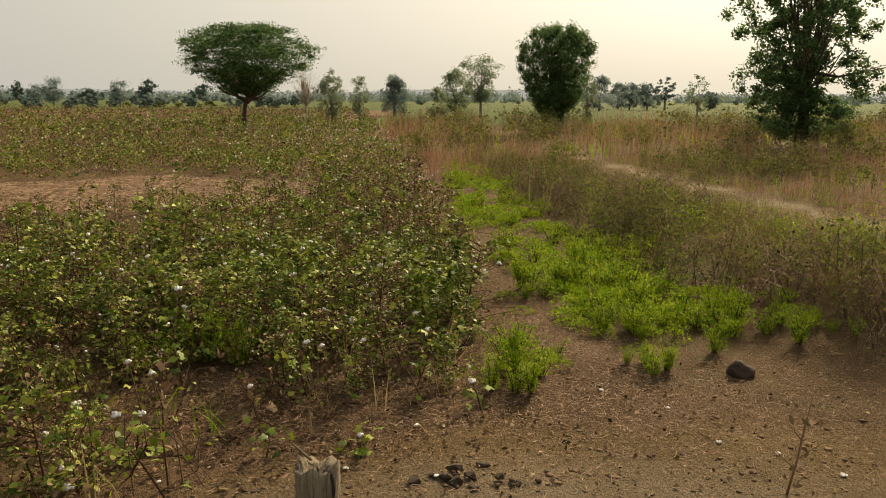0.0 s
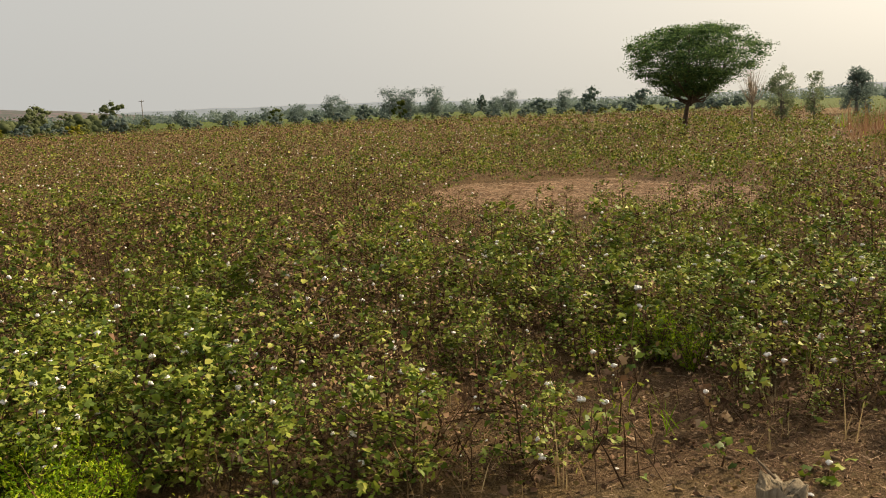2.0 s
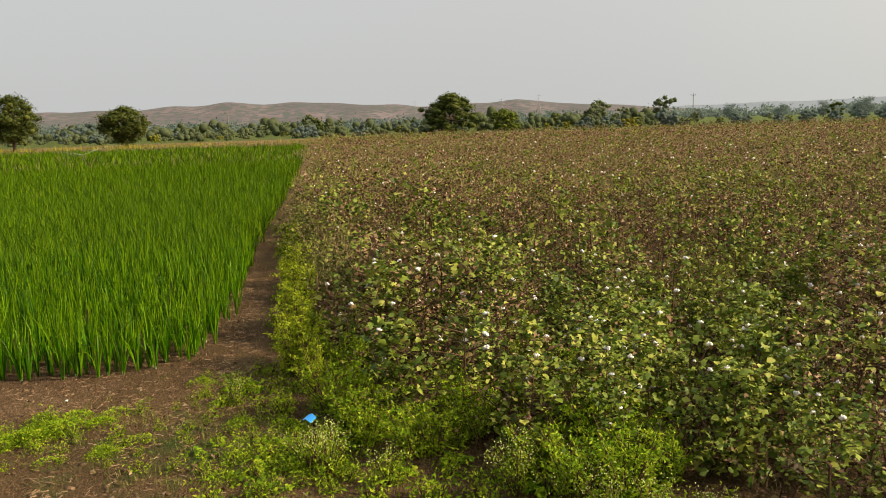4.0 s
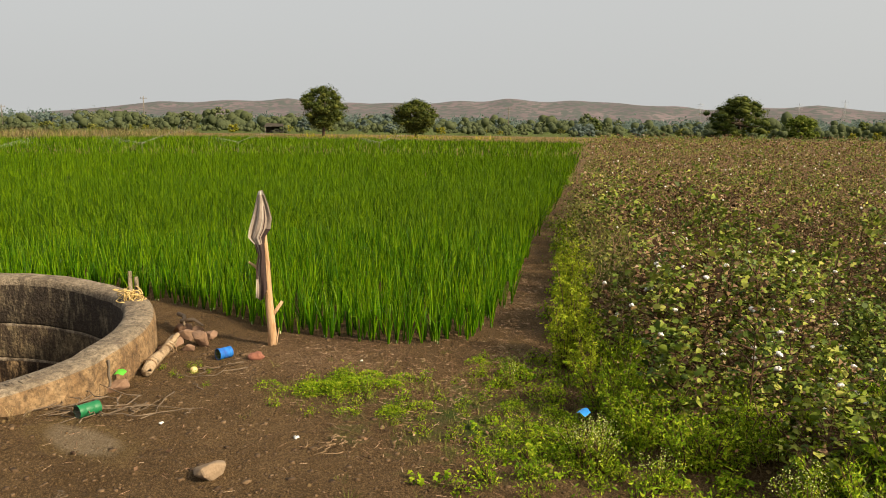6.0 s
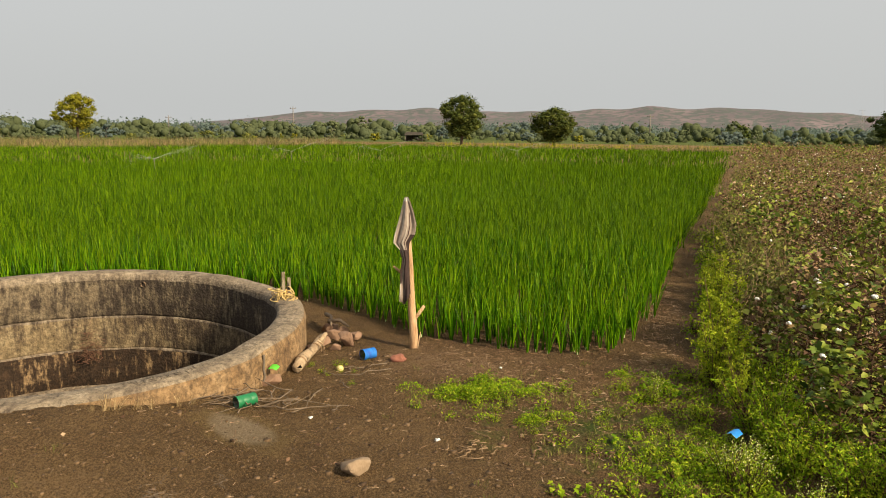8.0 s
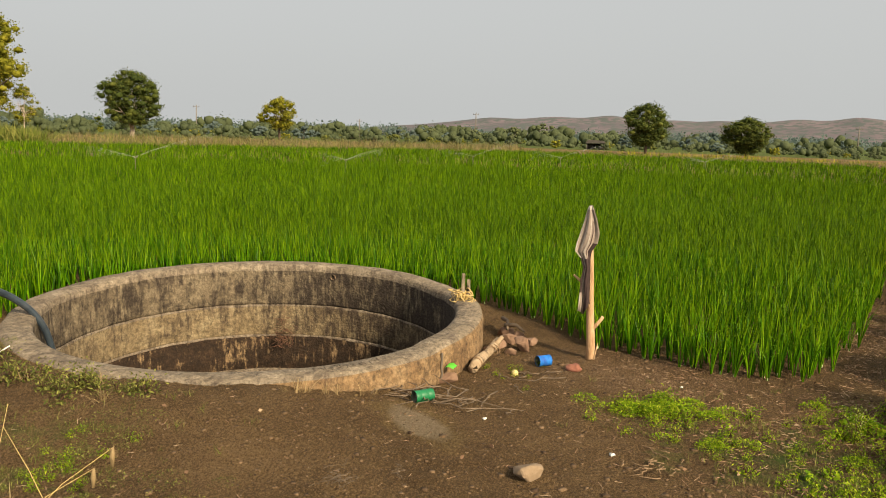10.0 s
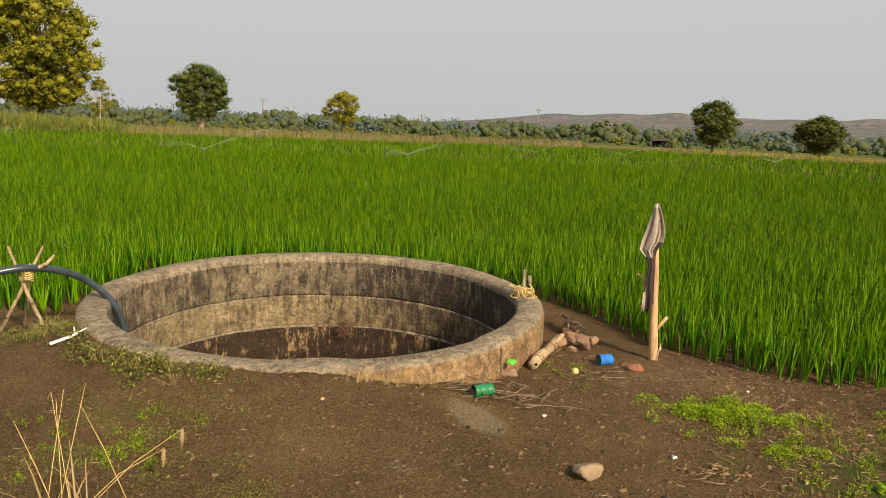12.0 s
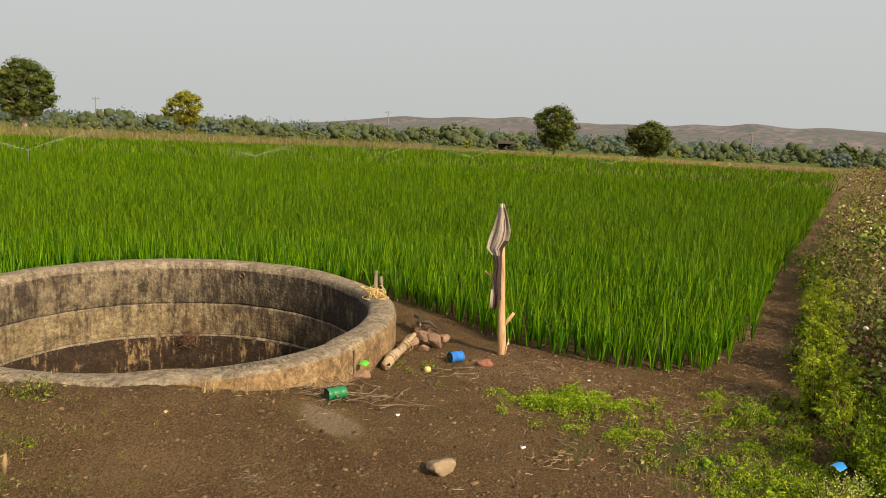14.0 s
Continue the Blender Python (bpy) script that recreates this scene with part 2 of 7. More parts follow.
def ground_material():
    """Soil with three mapped zones: straw litter, pale dry earth and low green growth."""
    mat = bpy.data.materials.new("field_soil")
    mat.use_nodes = True
    n, l = mat.node_tree.nodes, mat.node_tree.links
    bsdf = n["Principled BSDF"]
    bsdf.inputs["Roughness"].default_value = 0.95
    bsdf.inputs["Specular IOR Level"].default_value = 0.15
    geo = n.new("ShaderNodeNewGeometry")
    attr = n.new("ShaderNodeAttribute")
    attr.attribute_name = "zone"
    sep = n.new("ShaderNodeSeparateColor")
    l.new(attr.outputs["Color"], sep.inputs[0])

    def tex(scale, detail, rough=0.65):
        t = n.new("ShaderNodeTexNoise")
        t.inputs["Scale"].default_value, t.inputs["Detail"].default_value, t.inputs["Roughness"].default_value = scale, detail, rough
        l.new(geo.outputs["Position"], t.inputs["Vector"])
        return t.outputs["Fac"]

    def ramp(value, stops):
        r = n.new("ShaderNodeValToRGB")
        l.new(value, r.inputs["Fac"])
        while len(r.color_ramp.elements) < len(stops):
            r.color_ramp.elements.new(0.5)
        for e, (p, c) in zip(r.color_ramp.elements, stops):
            e.position, e.color = p, (*c, 1)
        return r.outputs["Color"]

    def mix(f, a, b):
        m = n.new("ShaderNodeMix")
        m.data_type = "RGBA"
        l.new(f, m.inputs[0])
        l.new(a, m.inputs[6])
        l.new(b, m.inputs[7])
        return m.outputs[2]

    def crumbs(scale):
        w = n.new("ShaderNodeTexVoronoi")
        w.inputs["Scale"].default_value = scale
        l.new(geo.outputs["Position"], w.inputs["Vector"])
        return w.outputs["Distance"]

    def math_node(op, a, b):
        m = n.new("ShaderNodeMath")
        m.operation = op
        for k, v in enumerate((a, b)):
            if isinstance(v, float):
                m.inputs[k].default_value = v
            else:
                l.new(v, m.inputs[k])
        return m.outputs[0]

    mid, broad = tex(5, 8), tex(0.9, 6)
    grain = math_node("ADD", math_node("MULTIPLY", tex(85, 6, 0.7), -0.3), math_node("MULTIPLY", crumbs(170.0), -0.25))
    fine = math_node("ADD", math_node("ADD", math_node("MULTIPLY", tex(70, 14, 0.9), 1.4), grain), math_node("MULTIPLY", broad, 0.3))
    fine = math_node("ADD", fine, -0.115)
    soil = ramp(fine, [(0.38, (0.045, 0.027, 0.012)), (0.47, (0.155, 0.094, 0.041)), (0.56, (0.32, 0.208, 0.105))])
    soil2 = ramp(mid, [(0.35, (0.115, 0.07, 0.03)), (0.65, (0.215, 0.14, 0.066))])
    half = n.new("ShaderNodeValue")
    half.outputs[0].default_value = 0.35
    base = mix(half.outputs[0], soil, soil2)
    dry = ramp(fine, [(0.36, (0.11, 0.07, 0.027)), (0.52, (0.235, 0.158, 0.07)), (0.66, (0.36, 0.26, 0.13))])
    straw = ramp(fine, [(0.36, (0.075, 0.043, 0.022)), (0.5, (0.205, 0.128, 0.068)), (0.64, (0.36, 0.25, 0.15))])
    grass = ramp(fine, [(0.3, (0.045, 0.075, 0.012)), (0.55, (0.085, 0.115, 0.024)), (0.75, (0.14, 0.15, 0.045))])

    def broken(channel):
        """The zone's edge, frayed by noise."""
        a = n.new("ShaderNodeMath")
        a.operation = "ADD"
        l.new(sep.outputs[channel], a.inputs[0])
        s = n.new("ShaderNodeMath")
        s.operation = "MULTIPLY_ADD"
        l.new(mid, s.inputs[0])
        s.inputs[1].default_value, s.inputs[2].default_value = 1.6, -0.8
        l.new(s.outputs[0], a.inputs[1])
        m = n.new("ShaderNodeMapRange")
        m.inputs["From Min"].default_value, m.inputs["From Max"].default_value = 0.3, 0.7
        l.new(a.outputs[0], m.inputs["Value"])
        return m.outputs[0]

    c = mix(broken(1), base, dry)
    dust = n.new("ShaderNodeMapRange")
    dust.inputs["From Min"].default_value, dust.inputs["From Max"].default_value = 1.05, 1.5
    l.new(math_node("ADD", sep.outputs[1], math_node("MULTIPLY", mid, 0.5)), dust.inputs["Value"])
    c = mix(dust.outputs[0], c, ramp(fine, [(0.35, (0.22, 0.165, 0.10)), (0.65, (0.40, 0.31, 0.21))]))
    c = mix(broken(0), c, straw)
    c = mix(broken(2), c, grass)
    l.new(c, bsdf.inputs["Base Color"])
    lumps = math_node("MULTIPLY", tex(14, 10, 0.75), 1.0)
    height = math_node("ADD", math_node("ADD", math_node("MULTIPLY", mid, 1.0), math_node("MULTIPLY", tex(34, 12, 0.85), 1.7)), math_node("ADD", lumps, math_node("MULTIPLY", crumbs(70.0), -0.55)))
    b = n.new("ShaderNodeBump")
    b.inputs["Strength"].default_value, b.inputs["Distance"].default_value = 1.0, 0.05
    l.new(height, b.inputs["Height"])
    l.new(b.outputs[0], bsdf.inputs["Normal"])
    return mat


M_GROUND = ground_material()

# ---- mesh helpers: every mesh is a set of quads with a material index a face ----
def np_mesh(name, verts, quads, mats, index=None, smooth=False):
    me = bpy.data.meshes.new(name)
    verts, quads = np.asarray(verts, np.float32), np.asarray(quads, np.int32)
    me.vertices.add(len(verts))
    me.vertices.foreach_set("co", verts.ravel())
    me.loops.add(quads.size)
    me.loops.foreach_set("vertex_index", quads.ravel())
    me.polygons.add(len(quads))
    me.polygons.foreach_set("loop_start", np.arange(len(quads), dtype=np.int32) * 4)
    for m in mats:
        me.materials.append(m)
    if index is not None:
        me.polygons.foreach_set("material_index", np.asarray(index, np.int32))
    if smooth:
        me.polygons.foreach_set("use_smooth", np.ones(len(quads), bool))
    me.update(calc_edges=True)
    return me


def joined(pieces):
    """Pieces (verts, quads, index) as one."""
    vs, qs, ix, k = [], [], [], 0
    for v, q, i in pieces:
        vs.append(v), qs.append(np.asarray(q) + k)
        ix.append(np.full(len(q), i, np.int32) if np.isscalar(i) else i)
        k += len(v)
    return np.concatenate(vs), np.concatenate(qs), np.concatenate(ix)


def tube(points, radii, sides=5, i=0, cap=True):
    """A tapered tube along a line of points."""
    p = np.asarray(points, float)
    r = np.broadcast_to(np.asarray(radii, float), len(p))
    d = np.gradient(p, axis=0)
    d /= np.linalg.norm(d, axis=1)[:, None] + 1e-9
    ref = np.array([0, 0, 1.0]) if abs(d[:, 2]).mean() < 0.8 else np.array([1.0, 0, 0])
    a = np.cross(d, ref)
    a /= np.linalg.norm(a, axis=1)[:, None] + 1e-9
    b = np.cross(d, a)
    th = np.arange(sides) * 2 * np.pi / sides
    v = (p[:, None] + r[:, None, None] * (a[:, None] * np.cos(th)[None, :, None] + b[:, None] * np.sin(th)[None, :, None])).reshape(-1, 3)
    q = [(k * sides + s, k * sides + (s + 1) % sides, (k + 1) * sides + (s + 1) % sides, (k + 1) * sides + s) for k in range(len(p) - 1) for s in range(sides)]
    if cap:
        n = len(v)
        v = np.concatenate([v, p[[0, -1]]])
        e = (len(p) - 1) * sides
        q += [(n, (s + 2) % sides, (s + 1) % sides, s) for s in range(0, sides - 1, 2)]
        q += [(n + 1, e + s, e + (s + 1) % sides, e + (s + 2) % sides) for s in range(0, sides - 1, 2)]
    return v, np.array(q), i


def leaves(centers, size, aim=None, flat=0.5, width=0.6, i=0, fold=0.15, level=0.4):
    """One folded diamond a centre; aim: the way its tip points, at random if none."""
    c = np.asarray(centers, float)
    n = len(c)
    s = np.broadcast_to(np.asarray(size, float), n)[:, None]
    d = rng.normal(size=(n, 3)) if aim is None else np.asarray(aim, float) + rng.normal(size=(n, 3)) * 0.35
    d[:, 2] *= 1 - flat
    d /= np.linalg.norm(d, axis=1)[:, None] + 1e-9
    up = rng.normal(size=(n, 3)) + np.array([0, 0, level])
    side = np.cross(d, up)
    side /= np.linalg.norm(side, axis=1)[:, None] + 1e-9
    nor = np.cross(side, d)
    v = np.stack([c - d * s * 0.5, c - side * s * width * 0.5 + nor * s * fold, c + d * s * 0.5, c + side * s * width * 0.5 + nor * s * fold], 1).reshape(-1, 3)
    q = np.arange(4 * n).reshape(n, 4)
    return v, q, i


def lobed(centers, size, out, i=0):
    """Three-lobed drooping leaves, three quads each round a shared base."""
    c = np.asarray(centers, float)
    n = len(c)
    s = np.broadcast_to(np.asarray(size, float), n)[:, None]
    d = np.asarray(out, float) + rng.normal(size=(n, 3)) * 0.35
    d[:, 2] = d[:, 2] * 0.3 - 0.25 + rng.normal(size=n) * 0.3
    d /= np.linalg.norm(d, axis=1)[:, None] + 1e-9
    side = np.cross(d, rng.normal(size=(n, 3)) * 0.6 + np.array([0, 0, 1.0]))
    side /= np.linalg.norm(side, axis=1)[:, None] + 1e-9
    nor = np.cross(side, d)
    pts = [c, c - side * 0.42 * s - d * 0.1 * s, c - side * 0.55 * s + d * 0.45 * s - nor * 0.12 * s, c - side * 0.16 * s + d * 0.5 * s + nor * 0.05 * s,
           c + d * s - nor * 0.1 * s, c + side * 0.16 * s + d * 0.5 * s + nor * 0.05 * s, c + side * 0.55 * s + d * 0.45 * s - nor * 0.12 * s, c + side * 0.42 * s - d * 0.1 * s]
    v = np.stack(pts, 1).reshape(-1, 3)
    k = (np.arange(n) * 8)[:, None]
    q = np.concatenate([k + np.array([[0, 1, 2, 3]]), k + np.array([[0, 3, 4, 5]]), k + np.array([[0, 5, 6, 7]])])
    return v, q, i


def ovate(centers, size, out, i=0):
    """Rounded leaves folded along the midrib, two quads each."""
    c = np.asarray(centers, float)
    n = len(c)
    s = np.broadcast_to(np.asarray(size, float), n)[:, None]
    d = np.asarray(out, float) + rng.normal(size=(n, 3)) * 0.35
    d[:, 2] = d[:, 2] * 0.5 - 0.15
    d /= np.linalg.norm(d, axis=1)[:, None] + 1e-9
    side = np.cross(d, rng.normal(size=(n, 3)) * 0.6 + np.array([0, 0, 1.0]))
    side /= np.linalg.norm(side, axis=1)[:, None] + 1e-9
    nor = np.cross(side, d)
    curl = rng.uniform(-0.05, 0.3, (n, 1)) * s
    pts = [c - d * s * 0.5, c - side * s * 0.4 - d * s * 0.22 + nor * curl, c - side * s * 0.33 + d * s * 0.22 + nor * curl * 0.7, c + d * s * 0.5 - nor * s * 0.1,
           c + side * s * 0.33 + d * s * 0.22 + nor * curl * 0.7, c + side * s * 0.4 - d * s * 0.22 + nor * curl]
    v = np.stack(pts, 1).reshape(-1, 3)
    k = (np.arange(n) * 6)[:, None]
    return v, np.concatenate([k + np.array([[0, 1, 2, 3]]), k + np.array([[0, 3, 4, 5]])]), i


def blades(bases, height, width, lean=0.25, segs=3, i=0, droop=0.3):
    """Upright ribbons that taper and bend."""
    b = np.asarray(bases, float)
    n = len(b)
    h = np.broadcast_to(np.asarray(height, float), n)
    a = rng.uniform(0, 2 * np.pi, n)
    le = np.abs(rng.normal(0, lean, n))
    turn = rng.uniform(0, 2 * np.pi, n)
    side = np.stack([np.cos(turn), np.sin(turn), np.zeros(n)], 1)
    rows = []
    for k in range(segs + 1):
        t = k / segs
        bend = le * t + droop * le * t * t * 2
        p = b + np.stack([np.cos(a) * bend * h, np.sin(a) * bend * h, h * t * (1 - 0.25 * bend * t)], 1)
        w = width * (1 - t) ** 0.6 * 0.5 + 0.0006
        rows += [p - side * w, p + side * w]
    v = np.stack(rows, 1).reshape(-1, 3)
    k = (np.arange(n) * 2 * (segs + 1))[:, None]
    q = np.concatenate([k + np.array([[2 * s, 2 * s + 1, 2 * s + 3, 2 * s + 2]]) for s in range(segs)])
    return v, q, i


def scatter(templates, pos, scale, choice=None):
    """Copies of templates (verts, quads, index) turned at random, as one piece."""
    pos, n = np.asarray(pos, float), len(pos)
    scale = np.broadcast_to(np.asarray(scale, float), n)
    yaw = rng.uniform(0, 2 * np.pi, n)
    choice = rng.integers(0, len(templates), n) if choice is None else choice
    out = []
    for j, (v, q, ix) in enumerate(templates):
        m = np.flatnonzero(choice == j)
        if not len(m):
            continue
        c, s = np.cos(yaw[m])[:, None], np.sin(yaw[m])[:, None]
        k = scale[m][:, None]
        x = (v[:, 0] * c - v[:, 1] * s) * k + pos[m, 0:1]
        y = (v[:, 0] * s + v[:, 1] * c) * k + pos[m, 1:2]
        z = v[:, 2] * k + pos[m, 2:3]
        vv = np.stack([x, y, z], 2).reshape(-1, 3)
        qq = (q[None] + (np.arange(len(m)) * len(v))[:, None, None]).reshape(-1, 4)
        out.append((vv, qq, np.tile(np.broadcast_to(ix, len(q)), len(m))))
    return joined(out)


def part_np(name, piece, mats, parent, label="", smooth=False):
    ob = new(name, np_mesh(name, *piece[:2], mats, piece[2] if not np.isscalar(piece[2]) else None, smooth))
    ob.parent = parent
    if label:
        tagged(ob, label)
    return ob


def thing(name, label, category, x=0, y=0, z=None, group="", kind="", turn=0):
    ob = new(name)
    ob.empty_display_size = 0.1
    ob.matrix_basis = pose(x, y, gz1(x, y) if z is None else z, 0, 0, turn)
    return tagged(ob, label, category, group, kind)


def stuff(name, piece, mats, label, category, smooth=False):
    ob = new(name, np_mesh(name, *piece[:2], mats, piece[2] if not np.isscalar(piece[2]) else None, smooth))
    return tagged(ob, label, category, kind="stuff")


def rock(r, seed, squash=(1, 1, 0.6), rough=0.25, sub=2):
    """A lumpy stone about r across its half, its foot a little under z = 0."""
    bm = bmesh.new()
    bmesh.ops.create_icosphere(bm, subdivisions=sub, radius=1)
    off = Vector((seed * 3.1, seed * 1.7, seed * 0.9))
    for v in bm.verts:
        k = 1 + rough * noise.noise(v.co * 1.3 + off) + rough * 0.5 * noise.noise(v.co * 3 + off)
        v.co = Vector((v.co.x * squash[0], v.co.y * squash[1], v.co.z * squash[2] + squash[2] * 0.7)) * k * r
    return bm


def angular(r, squash=(1, 1, 0.6), n=16):
    """A broken stone: the hull of random points, its edges worn, its foot just under z = 0."""
    bm = bmesh.new()
    for _ in range(n):
        p = rng.normal(size=3)
        p *= r * rng.uniform(0.8, 1.1) / np.linalg.norm(p)
        bm.verts.new((p[0] * squash[0], p[1] * squash[1], p[2] * squash[2] + r * squash[2] * 0.6))
    bmesh.ops.convex_hull(bm, input=bm.verts[:])
    bmesh.ops.delete(bm, geom=[v for v in bm.verts if not v.link_faces], context="VERTS")
    bmesh.ops.bevel(bm, geom=bm.edges[:], offset=r * 0.06, segments=1, affect="EDGES")
    return bm


def part(name, bm, mat, parent, label="", smooth=True):
    me = bpy.data.meshes.new(name)
    bm.normal_update()
    bm.to_mesh(me)
    bm.free()
    me.materials.append(mat)
    if smooth:
        me.polygons.foreach_set("use_smooth", np.ones(len(me.polygons), bool))
    ob = new(name, me)
    ob.parent = parent
    if label:
        tagged(ob, label)
    return ob


def inside(x, y, poly):
    """Which points lie in a polygon of the plan."""
    x, y = np.asarray(x, float), np.asarray(y, float)
    r = np.zeros(x.shape, bool)
    for (x0, y0), (x1, y1) in zip(poly, poly[1:] + poly[:1]):
        c = (y0 > y) != (y1 > y)
        r ^= c & (x < (x1 - x0) * (y - y0) / (y1 - y0 + 1e-12) + x0)
    return r


def bump_at(x, y, cx, cy, rx, ry=None, turn=0.0):
    c, s = math.cos(radians(turn)), math.sin(radians(turn))
    u, w = (x - cx) * c + (y - cy) * s, -(x - cx) * s + (y - cy) * c
    return np.exp(-(u / rx) ** 2 - (w / (ry or rx)) ** 2)


def field_noise(x, y, s, seed=0.0):
    """A cheap smooth noise of the plan, about -1 to 1."""
    x, y = np.asarray(x, float) * s + seed, np.asarray(y, float) * s - seed * 1.7
    return (np.sin(x * 1.7 + 1.3 * np.sin(y * 1.1)) + np.sin(y * 2.3 + 1.7 * np.sin(x * 0.9 + seed)) + np.sin((x + y) * 1.3 + seed)) / 3


# ---- plan ----
WELL_X, WELL_Y, WELL_R, WELL_T = -4.97, -4.11, 1.75, 0.21
COTTON = [(-4.3, 0.72), (-3.6, 1.02), (-2.85, 1.42), (-1.98, 2.22), (-1.2, 2.72), (-0.95, 3.45), (-0.2, 3.45), (0.12, 3.9), (0.2, 5.0), (0.25, 6.7), (0.1, 8.0), (-0.2, 10.8), (-0.7, 15.4),
          (-1.8, 25), (-4, 45), (-10, 100), (-70, 85), (-88, 16.8), (-30, 5.15), (-11.3, 1.3), (-8.5, 0.9), (-6.4, 0.8), (-5.0, 0.78)]
ONION = [(-4.0, -5.95), (-5.2, -6.5), (-6.6, -5.9), (-7.2, -4.9), (-7.3, -3.6), (-6.95, -2.85), (-6.55, -2.3), (-5.98, -1.62), (-5.78, -1.1), (-5.72, -0.55), (-5.9, -0.16), (-7.7, 0.27), (-12, 1.1), (-22, 3.1), (-67, 11.6),
         (-72, -6), (-76, -23), (-56, -36), (-46, -44), (-25, -60), (-6, -45), (-3.2, -15), (-3.2, -8)]


def gz(x, y):
    """The ground's height."""
    x, y = np.asarray(x, float), np.asarray(y, float)
    z = 0.012 * field_noise(x, y, 1.6, 2) + 0.008 * field_noise(x, y, 4.3, 5)
    rr, an = np.hypot(x - WELL_X, y - WELL_Y), np.degrees(np.arctan2(y - WELL_Y, x - WELL_X))
    z = z + 0.19 * np.exp(-((rr - 1.8) / 0.65) ** 2) * np.clip((an + 52) / 28, 0, 1) * np.clip((74 - an) / 36, 0, 1)
    z = z + 0.22 * bump_at(x, y, 3.0, 7.5, 0.8, 4.0, 8) + 0.05 * bump_at(x, y, 0.15, 2.9, 0.35, 0.25)
    far = np.clip((np.hypot(x, y) - 100) / 400, 0, 1)
    return z + far * 0.4 * field_noise(x, y, 0.01, 3)


def gz1(x, y):
    return float(gz(x, y))


def road_x(y):
    """The dirt track's middle."""
    return np.interp(np.asarray(y, float), [5, 9.5, 11.9, 14.6, 20.7, 30], [5.3, 5.5, 5.4, 4.8, 3.96, 2.8])


def in_clearing(x, y):
    return ((x + 5.2) / 3.3) ** 2 + ((y - 13.3) / 2.6) ** 2 < 1 + 0.25 * field_noise(x, y, 1.1, 4)


def well_point(angle, r, drop=0.0):
    """A point round the well: angle in radians, radius, and how far below the rim's tilted top."""
    x, y = WELL_X + r * np.cos(angle), WELL_Y + r * np.sin(angle)
    return x, y, 0.25 + 0.03 * ((x - WELL_X) * -0.899 + (y - WELL_Y) * -0.438) - drop

# ---- ground: one sheet round the well's shaft, out to the horizon ----
def build_ground():
    seg = 320
    radii = [WELL_R - 0.1] + list(np.arange(WELL_R + 0.02, 2.4, 0.06))
    while radii[-1] < 16:
        radii.append(radii[-1] * 1.016)
    while radii[-1] < 4500:
        radii.append(radii[-1] * 1.09)
    r = np.array(radii)
    a = np.arange(seg) * 2 * np.pi / seg
    x, y = WELL_X + r[:, None] * np.cos(a), WELL_Y + r[:, None] * np.sin(a)
    z = gz(x, y)
    near = np.clip((22 - np.hypot(x, y)) / 10, 0, 1)
    z = z + near * rng.normal(0, 0.004, z.shape)
    v = np.stack([x, y, z], 2).reshape(-1, 3)
    k, s = np.meshgrid(np.arange(len(r) - 1), np.arange(seg), indexing="ij")
    q = np.stack([k * seg + s, (k + 1) * seg + s, (k + 1) * seg + (s + 1) % seg, k * seg + (s + 1) % seg], 2).reshape(-1, 4)
    me = np_mesh("ground", v, q, [M_GROUND], None, True)
    X, Y = v[:, 0], v[:, 1]
    furrow = bump_at(X, Y, -7.2, 0.3, 1.8, 0.22, -8)
    litter = 0.3 * furrow + np.where(in_clearing(X, Y), 0.9, 0) + 0.75 * bump_at(X, Y, 0.85, 5.2, 0.35, 1.4, 8) + 0.55 * bump_at(X, Y, -0.6, 4.3, 1.2, 0.7) + 0.7 * bump_at(X, Y, -1.0, 3.4, 0.9, 0.6, 20) + 0.62 * bump_at(X, Y, -5.5, -1.3, 0.8, 0.9) + 0.2 * inside(X, Y, COTTON) + 0.5 * bump_at(X, Y, 1.2, 4.0, 1.6, 0.5)
    pale = 0.7 * bump_at(X, Y, -5.55, 0.12, 0.35, 0.2) + 1.2 * bump_at(X, Y, 0.4, 2.75, 3.0, 1.0, 3) + 1.75 * bump_at(X, Y, -3.79, -2.17, 0.3, 0.17, 60) + 1.3 * ((np.abs(X - road_x(Y)) < 0.42) & (Y > 6) & (Y < 26)) + 0.5 * (np.hypot(X, Y) > 75)
    green = 0.32 * ((X > 1.5) & (X < 30) & (Y > 6.5) & (Y < 48) & (np.abs(X - road_x(Y)) > 0.6)) + 0.55 * bump_at(X, Y, -4.2, -0.2, 0.7, 0.9) + 0.45 * bump_at(X, Y, 1.3, 7.0, 0.8, 3.5, 10) + 0.75 * ((np.hypot(X, Y) > 110) | ((X > -6) & (Y > 48))) + 0.35 * bump_at(X, Y, -2.5, -3.6, 0.6)
    color = np.stack([np.clip(litter, 0, 1), np.clip(pale, 0, 2), np.clip(green, 0, 1), np.ones(len(X))], 1).astype(np.float32)
    me.attributes.new("zone", "FLOAT_COLOR", "POINT").data.foreach_set("color", color.ravel())
    tagged(new("ground", me), "brown tilled soil with straw litter, clods and worn bare earth", "ground", kind="structure")


build_ground()


